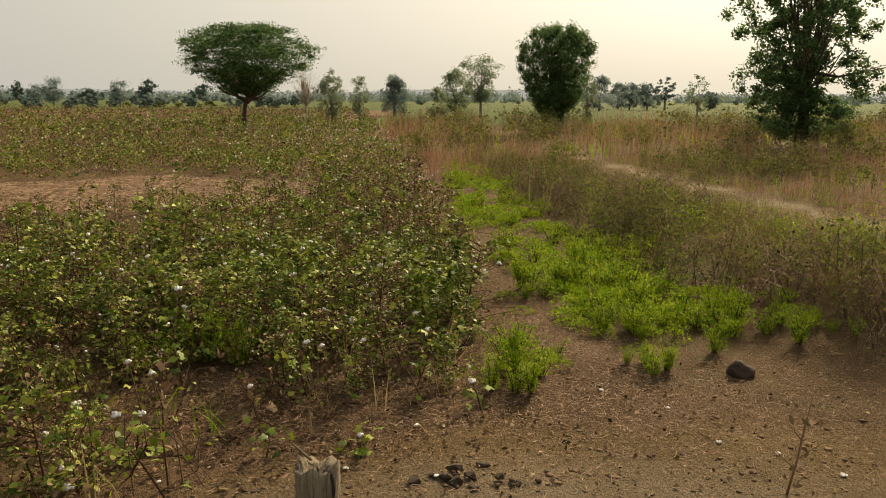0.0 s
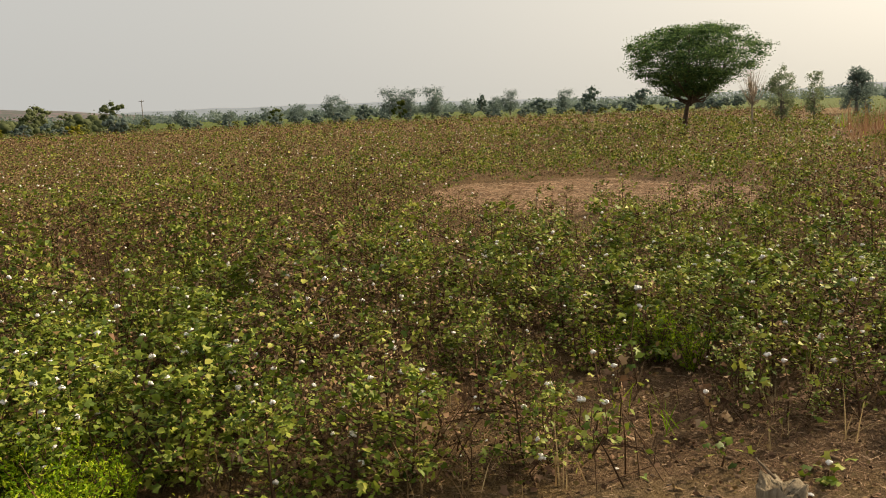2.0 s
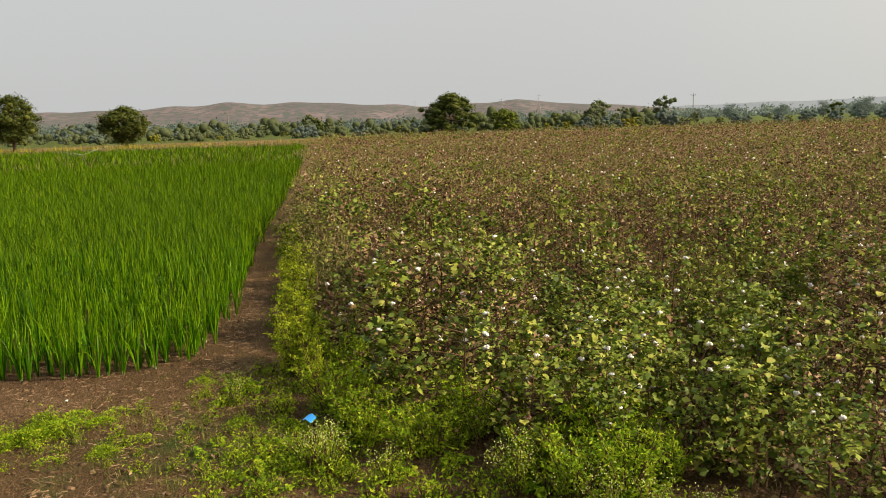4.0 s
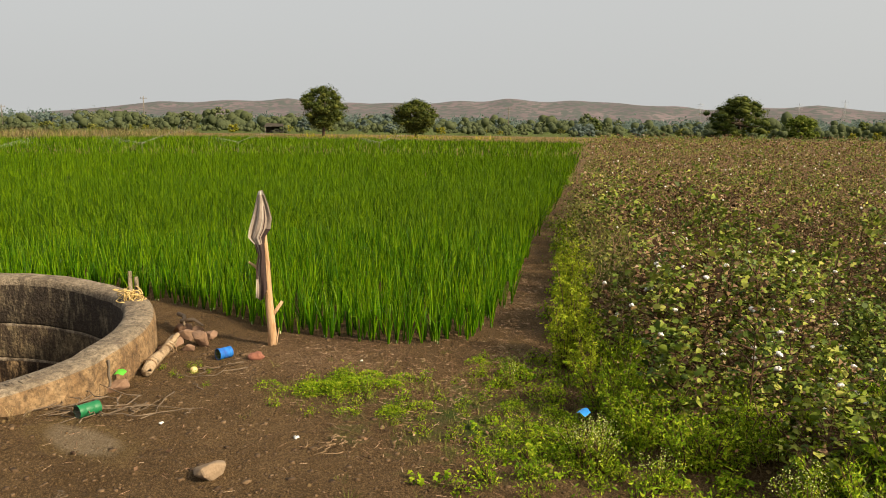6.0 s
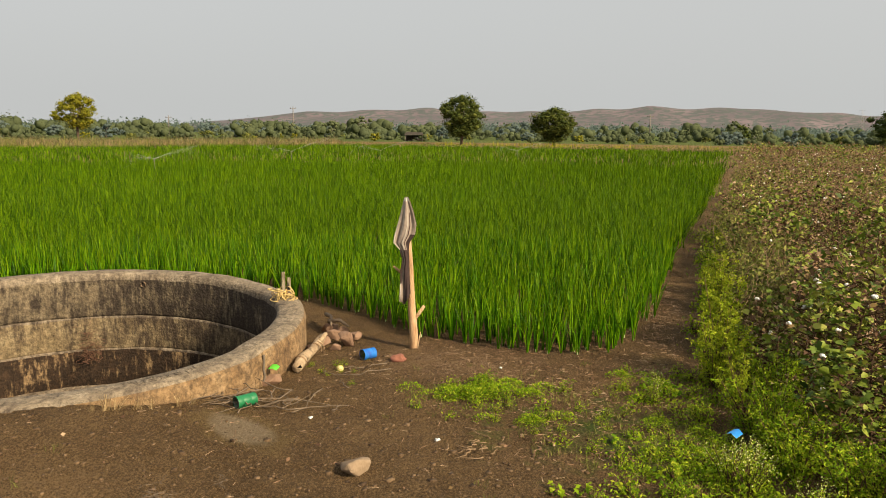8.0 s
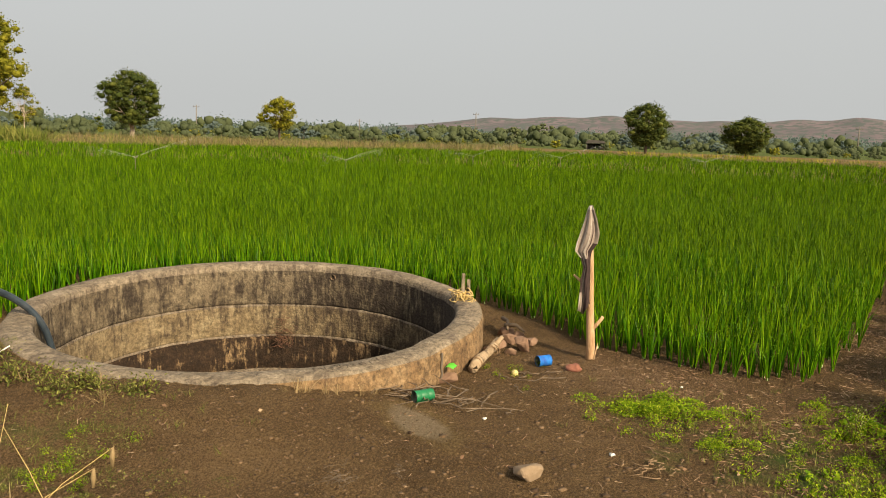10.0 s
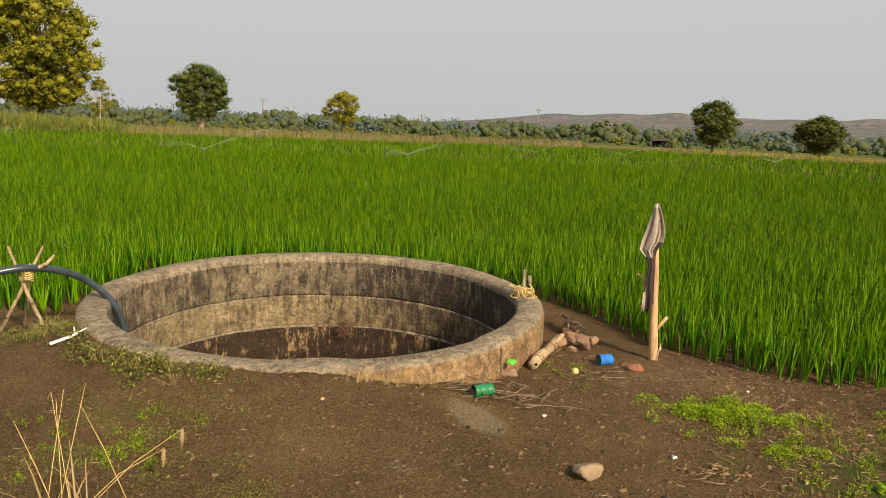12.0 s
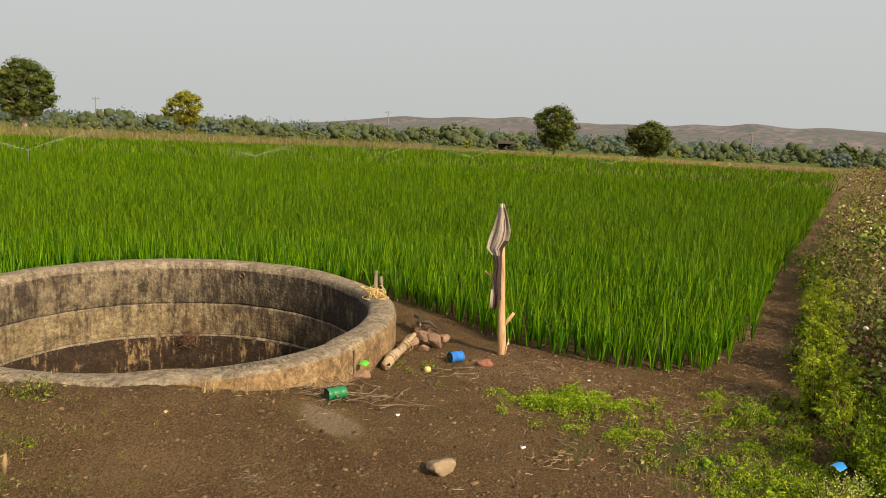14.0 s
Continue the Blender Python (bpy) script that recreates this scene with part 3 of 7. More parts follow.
# ---- hills on the horizon ----
def build_hills(name, label, table, dist, depth, mat, rough):
    az = np.arange(table[0][0], table[-1][0] + 0.01, 0.25)
    top = np.interp(az, [t[0] for t in table], [t[1] for t in table]) / 1363 * (dist + depth * 0.5)
    rows = [(0, 0.0), (0.1, 0.22), (0.2, 0.45), (0.3, 0.68), (0.4, 0.88), (0.5, 1.0), (0.7, 0.8), (1.0, 0.0)]
    v = []
    for f, h in rows:
        d = dist + depth * f
        zz = top * h * (1 + rough * field_noise(az * 0.9, np.full_like(az, f * 7), 1.0, 3) * (0.3 + h * 0.4)) + (1.0 if h else -2)
        v.append(np.stack([d * np.cos(np.radians(az)), d * np.sin(np.radians(az)), zz], 1))
    v, n = np.concatenate(v), len(az)
    q = [(k * n + s, k * n + s + 1, (k + 1) * n + s + 1, (k + 1) * n + s) for k in range(len(rows) - 1) for s in range(n - 1)]
    tagged(new(name, np_mesh(name, v, q, [mat], None, True)), label, "hill", kind="structure")


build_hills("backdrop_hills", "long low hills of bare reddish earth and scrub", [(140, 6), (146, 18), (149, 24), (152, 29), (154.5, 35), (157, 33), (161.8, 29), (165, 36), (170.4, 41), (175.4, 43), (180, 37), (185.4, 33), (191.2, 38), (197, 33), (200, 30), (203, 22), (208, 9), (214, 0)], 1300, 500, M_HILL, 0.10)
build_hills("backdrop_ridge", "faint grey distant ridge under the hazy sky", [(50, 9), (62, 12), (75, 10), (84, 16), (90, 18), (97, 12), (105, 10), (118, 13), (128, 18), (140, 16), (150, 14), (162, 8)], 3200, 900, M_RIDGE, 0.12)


# ---- cotton ----
def cotton_template(height, n_branch, n_leaf, dry, seed_leaf=0.085, lobes=0.5, sides=4, wide=1.0):
    """Stem and leaves of one cotton plant; leaf index 0 green, 1 dry, stem 2."""
    h = height
    bend = rng.normal(0, 0.05, 2)
    stem = np.array([[bend[0] * t * t, bend[1] * t * t, h * t] for t in np.linspace(-0.05, 0.86, 5)])
    stems = [tube(stem, np.linspace(0.011, 0.004, 5), sides, 2, False)]
    pts, out, withered = [], [], []
    for b in range(n_branch):
        t = rng.uniform(0.02, 0.95) ** 1.25
        a = rng.uniform(0, 2 * np.pi)
        length = (0.27 * (1 - t) + 0.12) * rng.uniform(0.7, 1.2) * h / 0.75 * wide
        o = np.array([bend[0] * t * t, bend[1] * t * t, h * t])
        d = np.array([np.cos(a), np.sin(a), 0.45])
        line = np.array([o + d * length * s + np.array([0, 0, -0.1 * length * s * s]) for s in (0, 0.5, 1.0)])
        stems.append(tube(line, np.linspace(0.0055, 0.002, 3), 3, 2, False))
        m = max(2, round(n_leaf / n_branch))
        s = rng.uniform(0.15, 1.05, m)
        pts.append(o + d * length * s[:, None] + rng.normal(0, 0.035, (m, 3)))
        w = rng.normal(0, 1, (m, 3)) * 0.8 + d
        out.append(w)
        withered.append(rng.random(m) < (0.86 if rng.random() < dry else 0.1))
    low = max(2, n_leaf // 7)
    pts.append(np.concatenate([rng.normal(0, 0.11, (low, 2)), rng.uniform(0.03, 0.3 * h, (low, 1))], 1))
    out.append(rng.normal(size=(low, 3)) + np.array([0, 0, 0.5]))
    withered.append(rng.random(low) < max(0.25, dry))
    pts, out = np.concatenate(pts), np.concatenate(out)
    pts[:, 2] = np.maximum(pts[:, 2], 0.05)
    is_dry = np.concatenate(withered)
    size = (0.5 + 1.15 * rng.random(len(pts)) ** 1.6) * seed_leaf
    size[is_dry] *= 0.85
    fol = []
    for m, ix in ((~is_dry, 0), (is_dry, 1)):
        if m.any():
            if not lobes or (ix == 1 and lobes < 1):
                fol.append(leaves(pts[m], size[m] * (1.3 if ix == 0 else 1.0), out[m], 0.3, 0.62, ix, 0.32 if ix else 0.22, 0.9))
                continue
            half = rng.random(m.sum()) < lobes
            if half.any():
                fol.append(lobed(pts[m][half], size[m][half], out[m][half], ix))
            if not half.all():
                fol.append(ovate(pts[m][~half], size[m][~half], out[m][~half], ix))
    tips = pts[rng.permutation(len(pts))]
    return joined(stems), joined(fol), tips


def boll_piece(r, rich=True):
    """A burst boll: four bulging locks of lint."""
    out = []
    for a in ((0.3, 2.4, 4.5) if rich else (0.0,)):
        o = np.array([math.cos(a) * 0.5 * r, math.sin(a) * 0.5 * r, 0]) if rich else np.zeros(3)
        k = r * (0.75 if rich else 1.1)
        line = [o + np.array([0, 0, k * s]) for s in (-0.95, -0.6, 0.0, 0.6, 0.95)]
        v, q, i = tube(line, [k * 0.25, k * 0.75, k, k * 0.72, k * 0.2], 6, 0, True)
        out.append((v * np.array([1, 1, 0.85]) + rng.normal(0, r * 0.17, v.shape), q, i))
    return joined(out)


def dryness(x, y):
    """How withered the cotton is: lush at the near corner by the bare yard, brown further out."""
    d = 0.68 + 0.16 * np.clip((np.hypot(x, y) - 6) / 6, 0, 1) - 0.03 * np.clip((np.hypot(x, y) - 16) / 30, 0, 1) - 0.10 * np.clip((7 - np.hypot(x, y)) / 2, 0, 1) + 0.2 * bump_at(x, y, -4.6, 1.7, 1.4, 0.8) + 0.15 * bump_at(x, y, -1.9, 3.2, 0.7) + 0.35 * field_noise(x, y, 0.55, 1) + 0.22 * field_noise(x, y, 1.7, 6)
    return np.clip(d - 0.03 * bump_at(x, y, -3.6, 1.9, 1.6, 1.2, -35) - 0.25 * bump_at(x, y, -1.5, 6.0, 2.5) - 0.1 * bump_at(x, y, -0.8, 3.8, 1.0) - 0.42 * bump_at(x, y, -8, 36, 12, 30, 14) - 0.28 * bump_at(x, y, -6.0, 2.2, 2.6, 1.1, -12), 0.03, 0.97)


def off_furrow(x, y):
    """True away from the bare soil along the irrigation furrow."""
    return (x > -5.6) | (y > np.interp(x, [-30, -11.3, -8.5, -6.4, -5.6], [5.45, 1.62, 1.2, 1.05, 0.85]))


def grid(x0, x1, y0, y1, step, jitter=0.45):
    x, y = np.meshgrid(np.arange(x0, x1, step), np.arange(y0, y1, step))
    x, y = x.ravel(), y.ravel()
    return x + rng.uniform(-jitter, jitter, x.shape) * step, y + rng.uniform(-jitter, jitter, x.shape) * step


BOLL_MESHES = [np_mesh("boll", *boll_piece(r)[:2], [M_BOLL], None, True) for r in (0.0125, 0.015, 0.018)]


BRACT_MESH = np_mesh("bract", *leaves(np.array([(0.014, 0, -0.016), (-0.014, 0.004, -0.016), (0, 0.015, -0.017), (0.002, -0.015, -0.017)]), 0.035, np.array([(1, 0, 0.2), (-1, 0, 0.2), (0, 1, 0.2), (0, -1, 0.2)]), 0, 0.5)[:2], [M_LEAF_DRY])


def build_cotton_near():
    """The nearest plants, each a thing with stem, foliage and bolls."""
    kinds = []
    for dry, label in ((0.05, "leafy green cotton plant with a few open bolls"), (0.3, "green cotton plant with some withered leaves and open bolls"), (0.65, "half-withered cotton plant with brown leaves and white bolls"), (0.92, "withered brown cotton plant with open white bolls"), (0.97, "bare twiggy cotton plant with few dry leaves and white bolls")):
        for k in range(3):
            stem, fol, tips = cotton_template(rng.uniform(0.55, 0.8), 26, 600 if dry < 0.5 else 560 if dry < 0.95 else 190, dry, 0.038, 0.45)
            root = thing("cotton_plant", label, "cotton plant", 0, 0, 0, "cotton plants in the field")
            part_np("stem", stem, [M_LEAF, M_LEAF_DRY, M_STEM], root)
            part_np("foliage", fol, [M_LEAF, M_LEAF_DRY], root)
            high = tips[tips[:, 2] > 0.2]
            for j in range(int(rng.integers(1, 5))):
                b = new("boll", BOLL_MESHES[int(rng.integers(0, 3))])
                b.parent = root
                b.location = high[j] + np.array([0, 0, 0.02])
                b.rotation_euler = rng.uniform(-0.6, 0.6, 3)
                bract = new("bract", BRACT_MESH)
                bract.parent = b
            kinds.append(root)
    x, y = grid(-9, 1, 0.3, 9, 0.32, 0.42)
    d = np.hypot(x, y)
    keep = inside(x, y, COTTON) & off_furrow(x, y) & (d < 6.9) & (rng.random(len(x)) < 0.93)
    open_soil = bump_at(x, y, -1.15, 3.45, 0.75, 0.6, 20)
    thin = 0.6 * bump_at(x, y, -0.85, 3.75, 0.5, 0.4, 10) + 0.6 * open_soil
    keep &= rng.random(len(x)) > thin * 0.9
    x, y = x[keep], y[keep]
    used = set()
    dr = dryness(x, y)
    for px, py, q in zip(x, y, dr):
        kind = int(np.clip(q * 4 + rng.normal(0, 0.5), 0, 3))
        if rng.random() < 0.08 + 0.5 * float(bump_at(px, py, -1.4, 3.6, 1.1, 0.8, 20)):
            kind = 4
        c = 3 * kind + int(rng.integers(0, 3))
        s = rng.uniform(0.72, 1.15) * float(np.interp(py, [1.6, 3.2], [1.0, 0.84])) * (1 - 0.42 * float(bump_at(px, py, -0.95, 3.5, 1.3, 0.7))) * min(1.0, 0.74 + 0.26 * max(0.0, math.hypot(px, py) - 2.9) / 2.0)
        m = pose(px, py, gz1(px, py), rng.normal(0, 6), rng.normal(0, 6), rng.uniform(0, 360)) @ Matrix.Diagonal((s, s, s, 1))
        if c in used:
            copy_thing(kinds[c], m)
        else:
            kinds[c].matrix_basis = m
            used.add(c)
    for c, root in enumerate(kinds):
        if c not in used:
            root.matrix_basis = pose(-3 - 0.3 * c, 6.5, 0)


def build_cotton_field():
    """The rest of the crop, coarser with distance, as one mass."""
    out = []
    spans = [(6.9, 14, 0.38, 250, 10, 0.041, 0, 0.28), (14, 26, 0.5, 105, 7, 0.054, 0, 0.2), (26, 48, 0.75, 58, 6, 0.07, 0, 0.25), (48, 115, 1.35, 34, 6, 0.13, 0, 0.1)]
    for near, far, step, n_leaf, n_branch, leaf, lobes, bolls in spans:
        temps, tops = [], []
        for dry in (0.08, 0.3, 0.6, 0.85):
            for k in range(3):
                stem, fol, tips = cotton_template(0.72, max(n_branch, 4), n_leaf, dry, leaf, lobes, 3, 2.2 if step > 1 else 1.3 if near < 10 else 1.35)
                temps.append(joined([stem, fol]) if near < 10 else fol)
                tops.append(tips)
        x, y = grid(-100, 2, 0, 105, step)
        d = np.hypot(x, y)
        keep = inside(x, y, COTTON) & off_furrow(x, y) & (d >= near) & (d < far) & ~in_clearing(x, y) & (rng.random(len(x)) < 0.95)
        x, y = x[keep], y[keep]
        c = np.clip((dryness(x, y) + rng.normal(0, 0.14, len(x)) + 0.12) * 4, 0, 3).astype(int) * 3 + rng.integers(0, 3, len(x))
        s = rng.uniform(0.68, 1.25, len(x)) * (1 + 0.1 * field_noise(x, y, 0.3, 8))
        s *= (1 - 0.62 * bump_at(x, y, -4.6, 9.2, 3.6, 1.9)) * np.interp(y, [2.0, 4.0], [1.0, 0.88])
        pos = np.stack([x, y, gz(x, y)], 1)
        out.append(scatter(temps, pos, s, c))
        k = rng.random(len(x)) < bolls
        b = pos[k] + np.stack([rng.normal(0, 0.16, k.sum()), rng.normal(0, 0.16, k.sum()), s[k] * rng.uniform(0.45, 0.78, k.sum())], 1)
        r = 0.014 if near < 10 else 0.02
        v, q, ix = boll_piece(r, False)
        out.append(scatter([(v, q, 3)], b, rng.uniform(0.6, 1.1, len(b))))
    stuff("cotton_field", joined(out), [M_LEAF, M_LEAF_DRY, M_STEM, M_BOLL], "wide field of ripe cotton, brown and green with white bolls", "cotton crop")


build_cotton_near()
build_cotton_field()


# ---- onions ----
def onion_template(n, h, segs, width, round_leaf=True, flat=False):
    """A fan of hollow upright leaves from one neck."""
    out = []
    for k in range(n):
        a, le = rng.uniform(0, 2 * np.pi), abs(rng.normal(0, 0.085)) + 0.02
        hh = h * rng.uniform(0.74, 1.06)
        kink = rng.random() < 0.28
        line = []
        for t in np.linspace(0, 1, segs + 1):
            b = le * t * hh * (1 + 0.9 * t)
            z = hh * t * (1 - 0.12 * le * t)
            if kink and t > 0.7:
                z, b = hh * (0.66 + (t - 0.7) * 0.1), b + (t - 0.7) * hh * 0.7
            line.append([math.cos(a) * (b + 0.006), math.sin(a) * (b + 0.006), z])
        r = width * np.array([0.75 if t == 0 else 1 - 0.85 * max(0, t - 0.35) / 0.65 for t in np.linspace(0, 1, segs + 1)])
        if flat:
            turn = rng.uniform(0, 2 * np.pi)
            side = np.array([math.cos(turn), math.sin(turn), 0]) * 1.1
            p = np.stack([np.array(line) - side * r[:, None], np.array(line) + side * r[:, None]], 1).reshape(-1, 3)
            out.append((p, np.array([(2 * k, 2 * k + 1, 2 * k + 3, 2 * k + 2) for k in range(segs)]), np.array([0] * (segs - 1) + [2])))
        else:
            out.append(tube(line, r, 4, np.repeat([0] * (segs - 1) + [2], 4), False))
    if round_leaf:
        out.append(tube([[0, 0, -0.02], [0, 0, 0.008], [0, 0, 0.025]], [0.007, 0.007, 0.005], 4, 1, False))
    return joined(out)


def build_onions():
    edge = [(-7.2, -4.9), (-7.3, -3.6), (-6.95, -2.85), (-6.55, -2.3), (-5.98, -1.62), (-5.78, -1.1), (-5.72, -0.55), (-5.9, -0.16), (-7.7, 0.27), (-9.5, 0.6)]
    # the front row: single plants along the bare yard
    temps = [onion_template(int(rng.integers(7, 10)), 0.38, 4, 0.0045) for _ in range(8)]
    ribbons = [onion_template(int(rng.integers(8, 11)), 0.39, 3, 0.0043, False, True) for _ in range(12)]
    roots, n = [], 0
    for (x0, y0), (x1, y1) in zip(edge, edge[1:]):
        length = math.hypot(x1 - x0, y1 - y0)
        for k in range(int(length / 0.085)):
            f = (k + 0.5) * 0.085 / length
            x, y = x0 + (x1 - x0) * f + rng.normal(0, 0.035), y0 + (y1 - y0) * f + rng.normal(0, 0.035)
            m = pose(x, y, gz1(x, y), 0, 0, rng.uniform(0, 360)) @ Matrix.Diagonal((*([rng.uniform(0.8, 1.12)] * 3), 1))
            if len(roots) < 8:
                v, q, ix = temps[len(roots)]
                root = new("onion_plant", np_mesh("onion_plant", v, q, [M_ONION, M_BULB, M_ONION_TIP], ix))
                tagged(root, "green onion plant with upright hollow leaves at the field's edge", "onion plant", "front row of onions")
                root.matrix_basis = m
                roots.append(root)
            else:
                copy_thing(roots[n % 8], m)
            n += 1
    out = []
    spans = [(0, 10.5, 0.105, ribbons, 1.0), (10.5, 20, 0.155, [joined([(v + np.array([rng.normal(0, 0.03), rng.normal(0, 0.03), 0]), q, i) for v, q, i in [blades(np.zeros((1, 3)), 0.38 * rng.uniform(0.82, 1.06), 0.010, 0.26, 2, int(rng.choice([2, 3, 3])), 0.6) for _ in range(13)]]) for _ in range(6)], 1.0),
             (20, 36, 0.33, [joined([(v + np.array([rng.normal(0, 0.1), rng.normal(0, 0.1), 0]), q, i) for v, q, i in [blades(np.zeros((1, 3)), 0.38 * rng.uniform(0.82, 1.08), 0.017, 0.28, 1, 3) for _ in range(16)]]) for _ in range(4)], 1.0),
             (36, 85, 0.85, [joined([(v + np.array([rng.normal(0, 0.3), rng.normal(0, 0.3), 0]), q, i) for v, q, i in [blades(np.zeros((1, 3)), 0.39 * rng.uniform(0.7, 1.1), 0.04, 0.3, 1, 3) for _ in range(15)]]) for _ in range(4)], 1.0)]
    for near, far, step, tt, s in spans:
        x, y = grid(-80, -2, -62, 13, step) if far > 30 else grid(-22, -2, -20, 6, step)
        d = np.hypot(x, y + 0.5)
        ang = np.degrees(np.arctan2(-(y + 0.5), -(x + 0.2)))
        keep = inside(x, y, ONION) & (d >= near) & (d < far) & (ang < 62)
        near_well = np.hypot(x - WELL_X, y - WELL_Y)
        keep &= (near_well > WELL_R + 0.18)
        x, y = x[keep], y[keep]
        k = rng.uniform(0.86, 1.1, len(x)) * (1 + 0.07 * field_noise(x, y, 0.35, 3))
        out.append(scatter(tt, np.stack([x, y, gz(x, y)], 1), k * s))
    stuff("onion_field", joined(out), [M_ONION, M_BULB, M_ONION_TIP, M_ONION_FAR], "dense bright green field of growing onions", "onion crop")


build_onions()

rng = np.random.default_rng(21)

# ---- trees ----
CROWNS = {"round": ([-1, -0.8, -0.4, 0.1, 0.5, 0.8, 1], [0.35, 0.7, 0.95, 1.0, 0.85, 0.6, 0.25]),
          "umbrella": ([-1, -0.75, -0.45, -0.1, 0.25, 0.6, 0.85, 1], [0.3, 0.5, 0.72, 0.95, 1.0, 0.86, 0.62, 0.3]),
          "column": ([-1, -0.7, -0.2, 0.3, 0.7, 0.9, 1], [0.18, 0.42, 0.8, 1.0, 0.92, 0.7, 0.45]),
          "skirt": ([-1, -0.85, -0.5, 0.0, 0.4, 0.75, 1], [0.7, 0.9, 1.0, 0.95, 0.8, 0.55, 0.2])}


BALL = [p for p in itertools.product((-1, 0, 1), repeat=3) if any(p)]
BALL_QUADS = []
for ax, sg in itertools.product(range(3), (-1, 1)):
    for u, w in itertools.product((-1, 0), repeat=2):
        ring = [(u, w), (u + 1, w), (u + 1, w + 1), (u, w + 1)]
        BALL_QUADS.append([BALL.index(tuple(np.insert([a, b], ax, sg).tolist())) for a, b in (ring if (sg > 0) == (ax != 1) else ring[::-1])])


def lumps(cent, size):
    """A rough rounded lump at each centre: the dense inside of a leaf clump."""
    n = len(cent)
    ball = np.array(BALL, float)
    ball /= np.linalg.norm(ball, axis=1)[:, None]
    v = cent[:, None] + ball[None] * rng.uniform(0.75, 1.2, (n, len(BALL), 1)) * np.broadcast_to(np.asarray(size), (n, 3))[:, None]
    return v.reshape(-1, 3), (np.array(BALL_QUADS)[None] + (np.arange(n) * len(BALL))[:, None, None]).reshape(-1, 4), 0


def tree_parts(h, crown_base, rx, trunk_r, n_clump, per, leaf, shape="round", lean=(0, 0), limbs=7, skew=0.0, spread=0.16, fork=None, sides=6, pad=0.6, ragged=0.22, hollow=0.45, core=0.8, lump_z=0.0):
    """Trunk with limbs, and a crown of leaf clumps with gaps and an uneven outline."""
    top = np.array([lean[0], lean[1], fork or (crown_base + (h - crown_base) * 0.35)])
    line = [np.array([lean[0] * t * t + 0.006 * h * math.sin(5 * t), lean[1] * t, top[2] * t]) for t in np.linspace(0, 1, 6)]
    line[0][2] = -0.1
    wood = [tube(line, trunk_r * np.linspace(1.25, 0.6, 6), sides, 0)]
    cz, hz = (crown_base + h) / 2, (h - crown_base) / 2
    zs, rs = CROWNS[shape]
    u = rng.uniform(-1, 1, n_clump)
    a = rng.uniform(0, 2 * np.pi, n_clump)
    f = rng.uniform(0, 6.28, 4)
    uneven = 1.02 - 0.45 * ragged + ragged * (0.6 * np.sin(3 * a + 2.5 * u + f[0]) + 0.5 * np.sin(5 * a - 4 * u + f[1]) + 0.4 * np.sin(2 * a + 7 * u + f[2]))
    r = np.interp(u, zs, rs) * uneven * rng.uniform(0.03, 1, n_clump) ** hollow * (rx - spread * rx * 0.5)
    rise = 1 - 0.5 * ragged + 0.5 * ragged * np.sin(2 * a + f[3])
    cent = np.stack([lean[0] + np.cos(a) * r + skew * u, lean[1] + np.sin(a) * r, cz + u * (hz - spread * hz * pad) * np.where(u > 0, rise, 1)], 1)
    order = rng.permutation(len(cent))[:limbs]
    for c in cent[order]:
        start = top * np.array([1, 1, rng.uniform(0.75, 1.0)])
        mid = start * 0.5 + c * 0.5 + np.array([0, 0, -0.04 * h]) + rng.normal(0, 0.02 * h, 3)
        wood.append(tube([start, mid, c], [trunk_r * 0.5, trunk_r * 0.26, trunk_r * 0.07], 4, 0, False))
        for _ in range(2):
            e = mid * 0.4 + c * 0.6 + rng.normal(0, 0.05 * h, 3)
            wood.append(tube([mid, e], [trunk_r * 0.18, trunk_r * 0.05], 3, 0, False))
    n = n_clump * per
    ball = rng.normal(0, 1, (n, 3))
    ball *= (rng.random(n) ** 0.5 / np.linalg.norm(ball, axis=1))[:, None]
    big = np.repeat(rng.uniform(0.6, 1.35, n_clump), per)[:, None]
    pts = np.repeat(cent, per, 0) + ball * big * np.array([spread * rx, spread * rx, max(spread * hz * pad, lump_z * spread * rx)]) * 1.15
    fol = leaves(pts, rng.uniform(0.6, 1.3, len(pts)) * leaf, None, 0.2, 0.6, level=0.15)
    if core:
        size = rng.uniform(0.7, 1.2, (n_clump, 1)) * np.array([spread * rx, spread * rx, max(spread * hz * pad, lump_z * spread * rx)]) * core
        fol = joined([fol, lumps(cent, size)])
    return joined(wood), fol


def pol(az, d):
    return d * math.cos(radians(az)) - 0.1, d * math.sin(radians(az)) - 0.3


def tree(az, d, label, leaf_mat, bark=None, z=None, name="tree", category="tree", **k):
    x, y = pol(az, d)
    root = thing(name, label, category, x, y, z)
    wood, fol = tree_parts(**k)
    part_np("trunk", wood, [bark or (M_BARK_HAZY if leaf_mat in (M_TREE_SOFT, M_TREE_HAZY, M_TREE_FAR) else M_BARK)], root, "", True)
    if fol is not None and len(fol[0]):
        part_np("crown", fol, [leaf_mat], root)
    return root


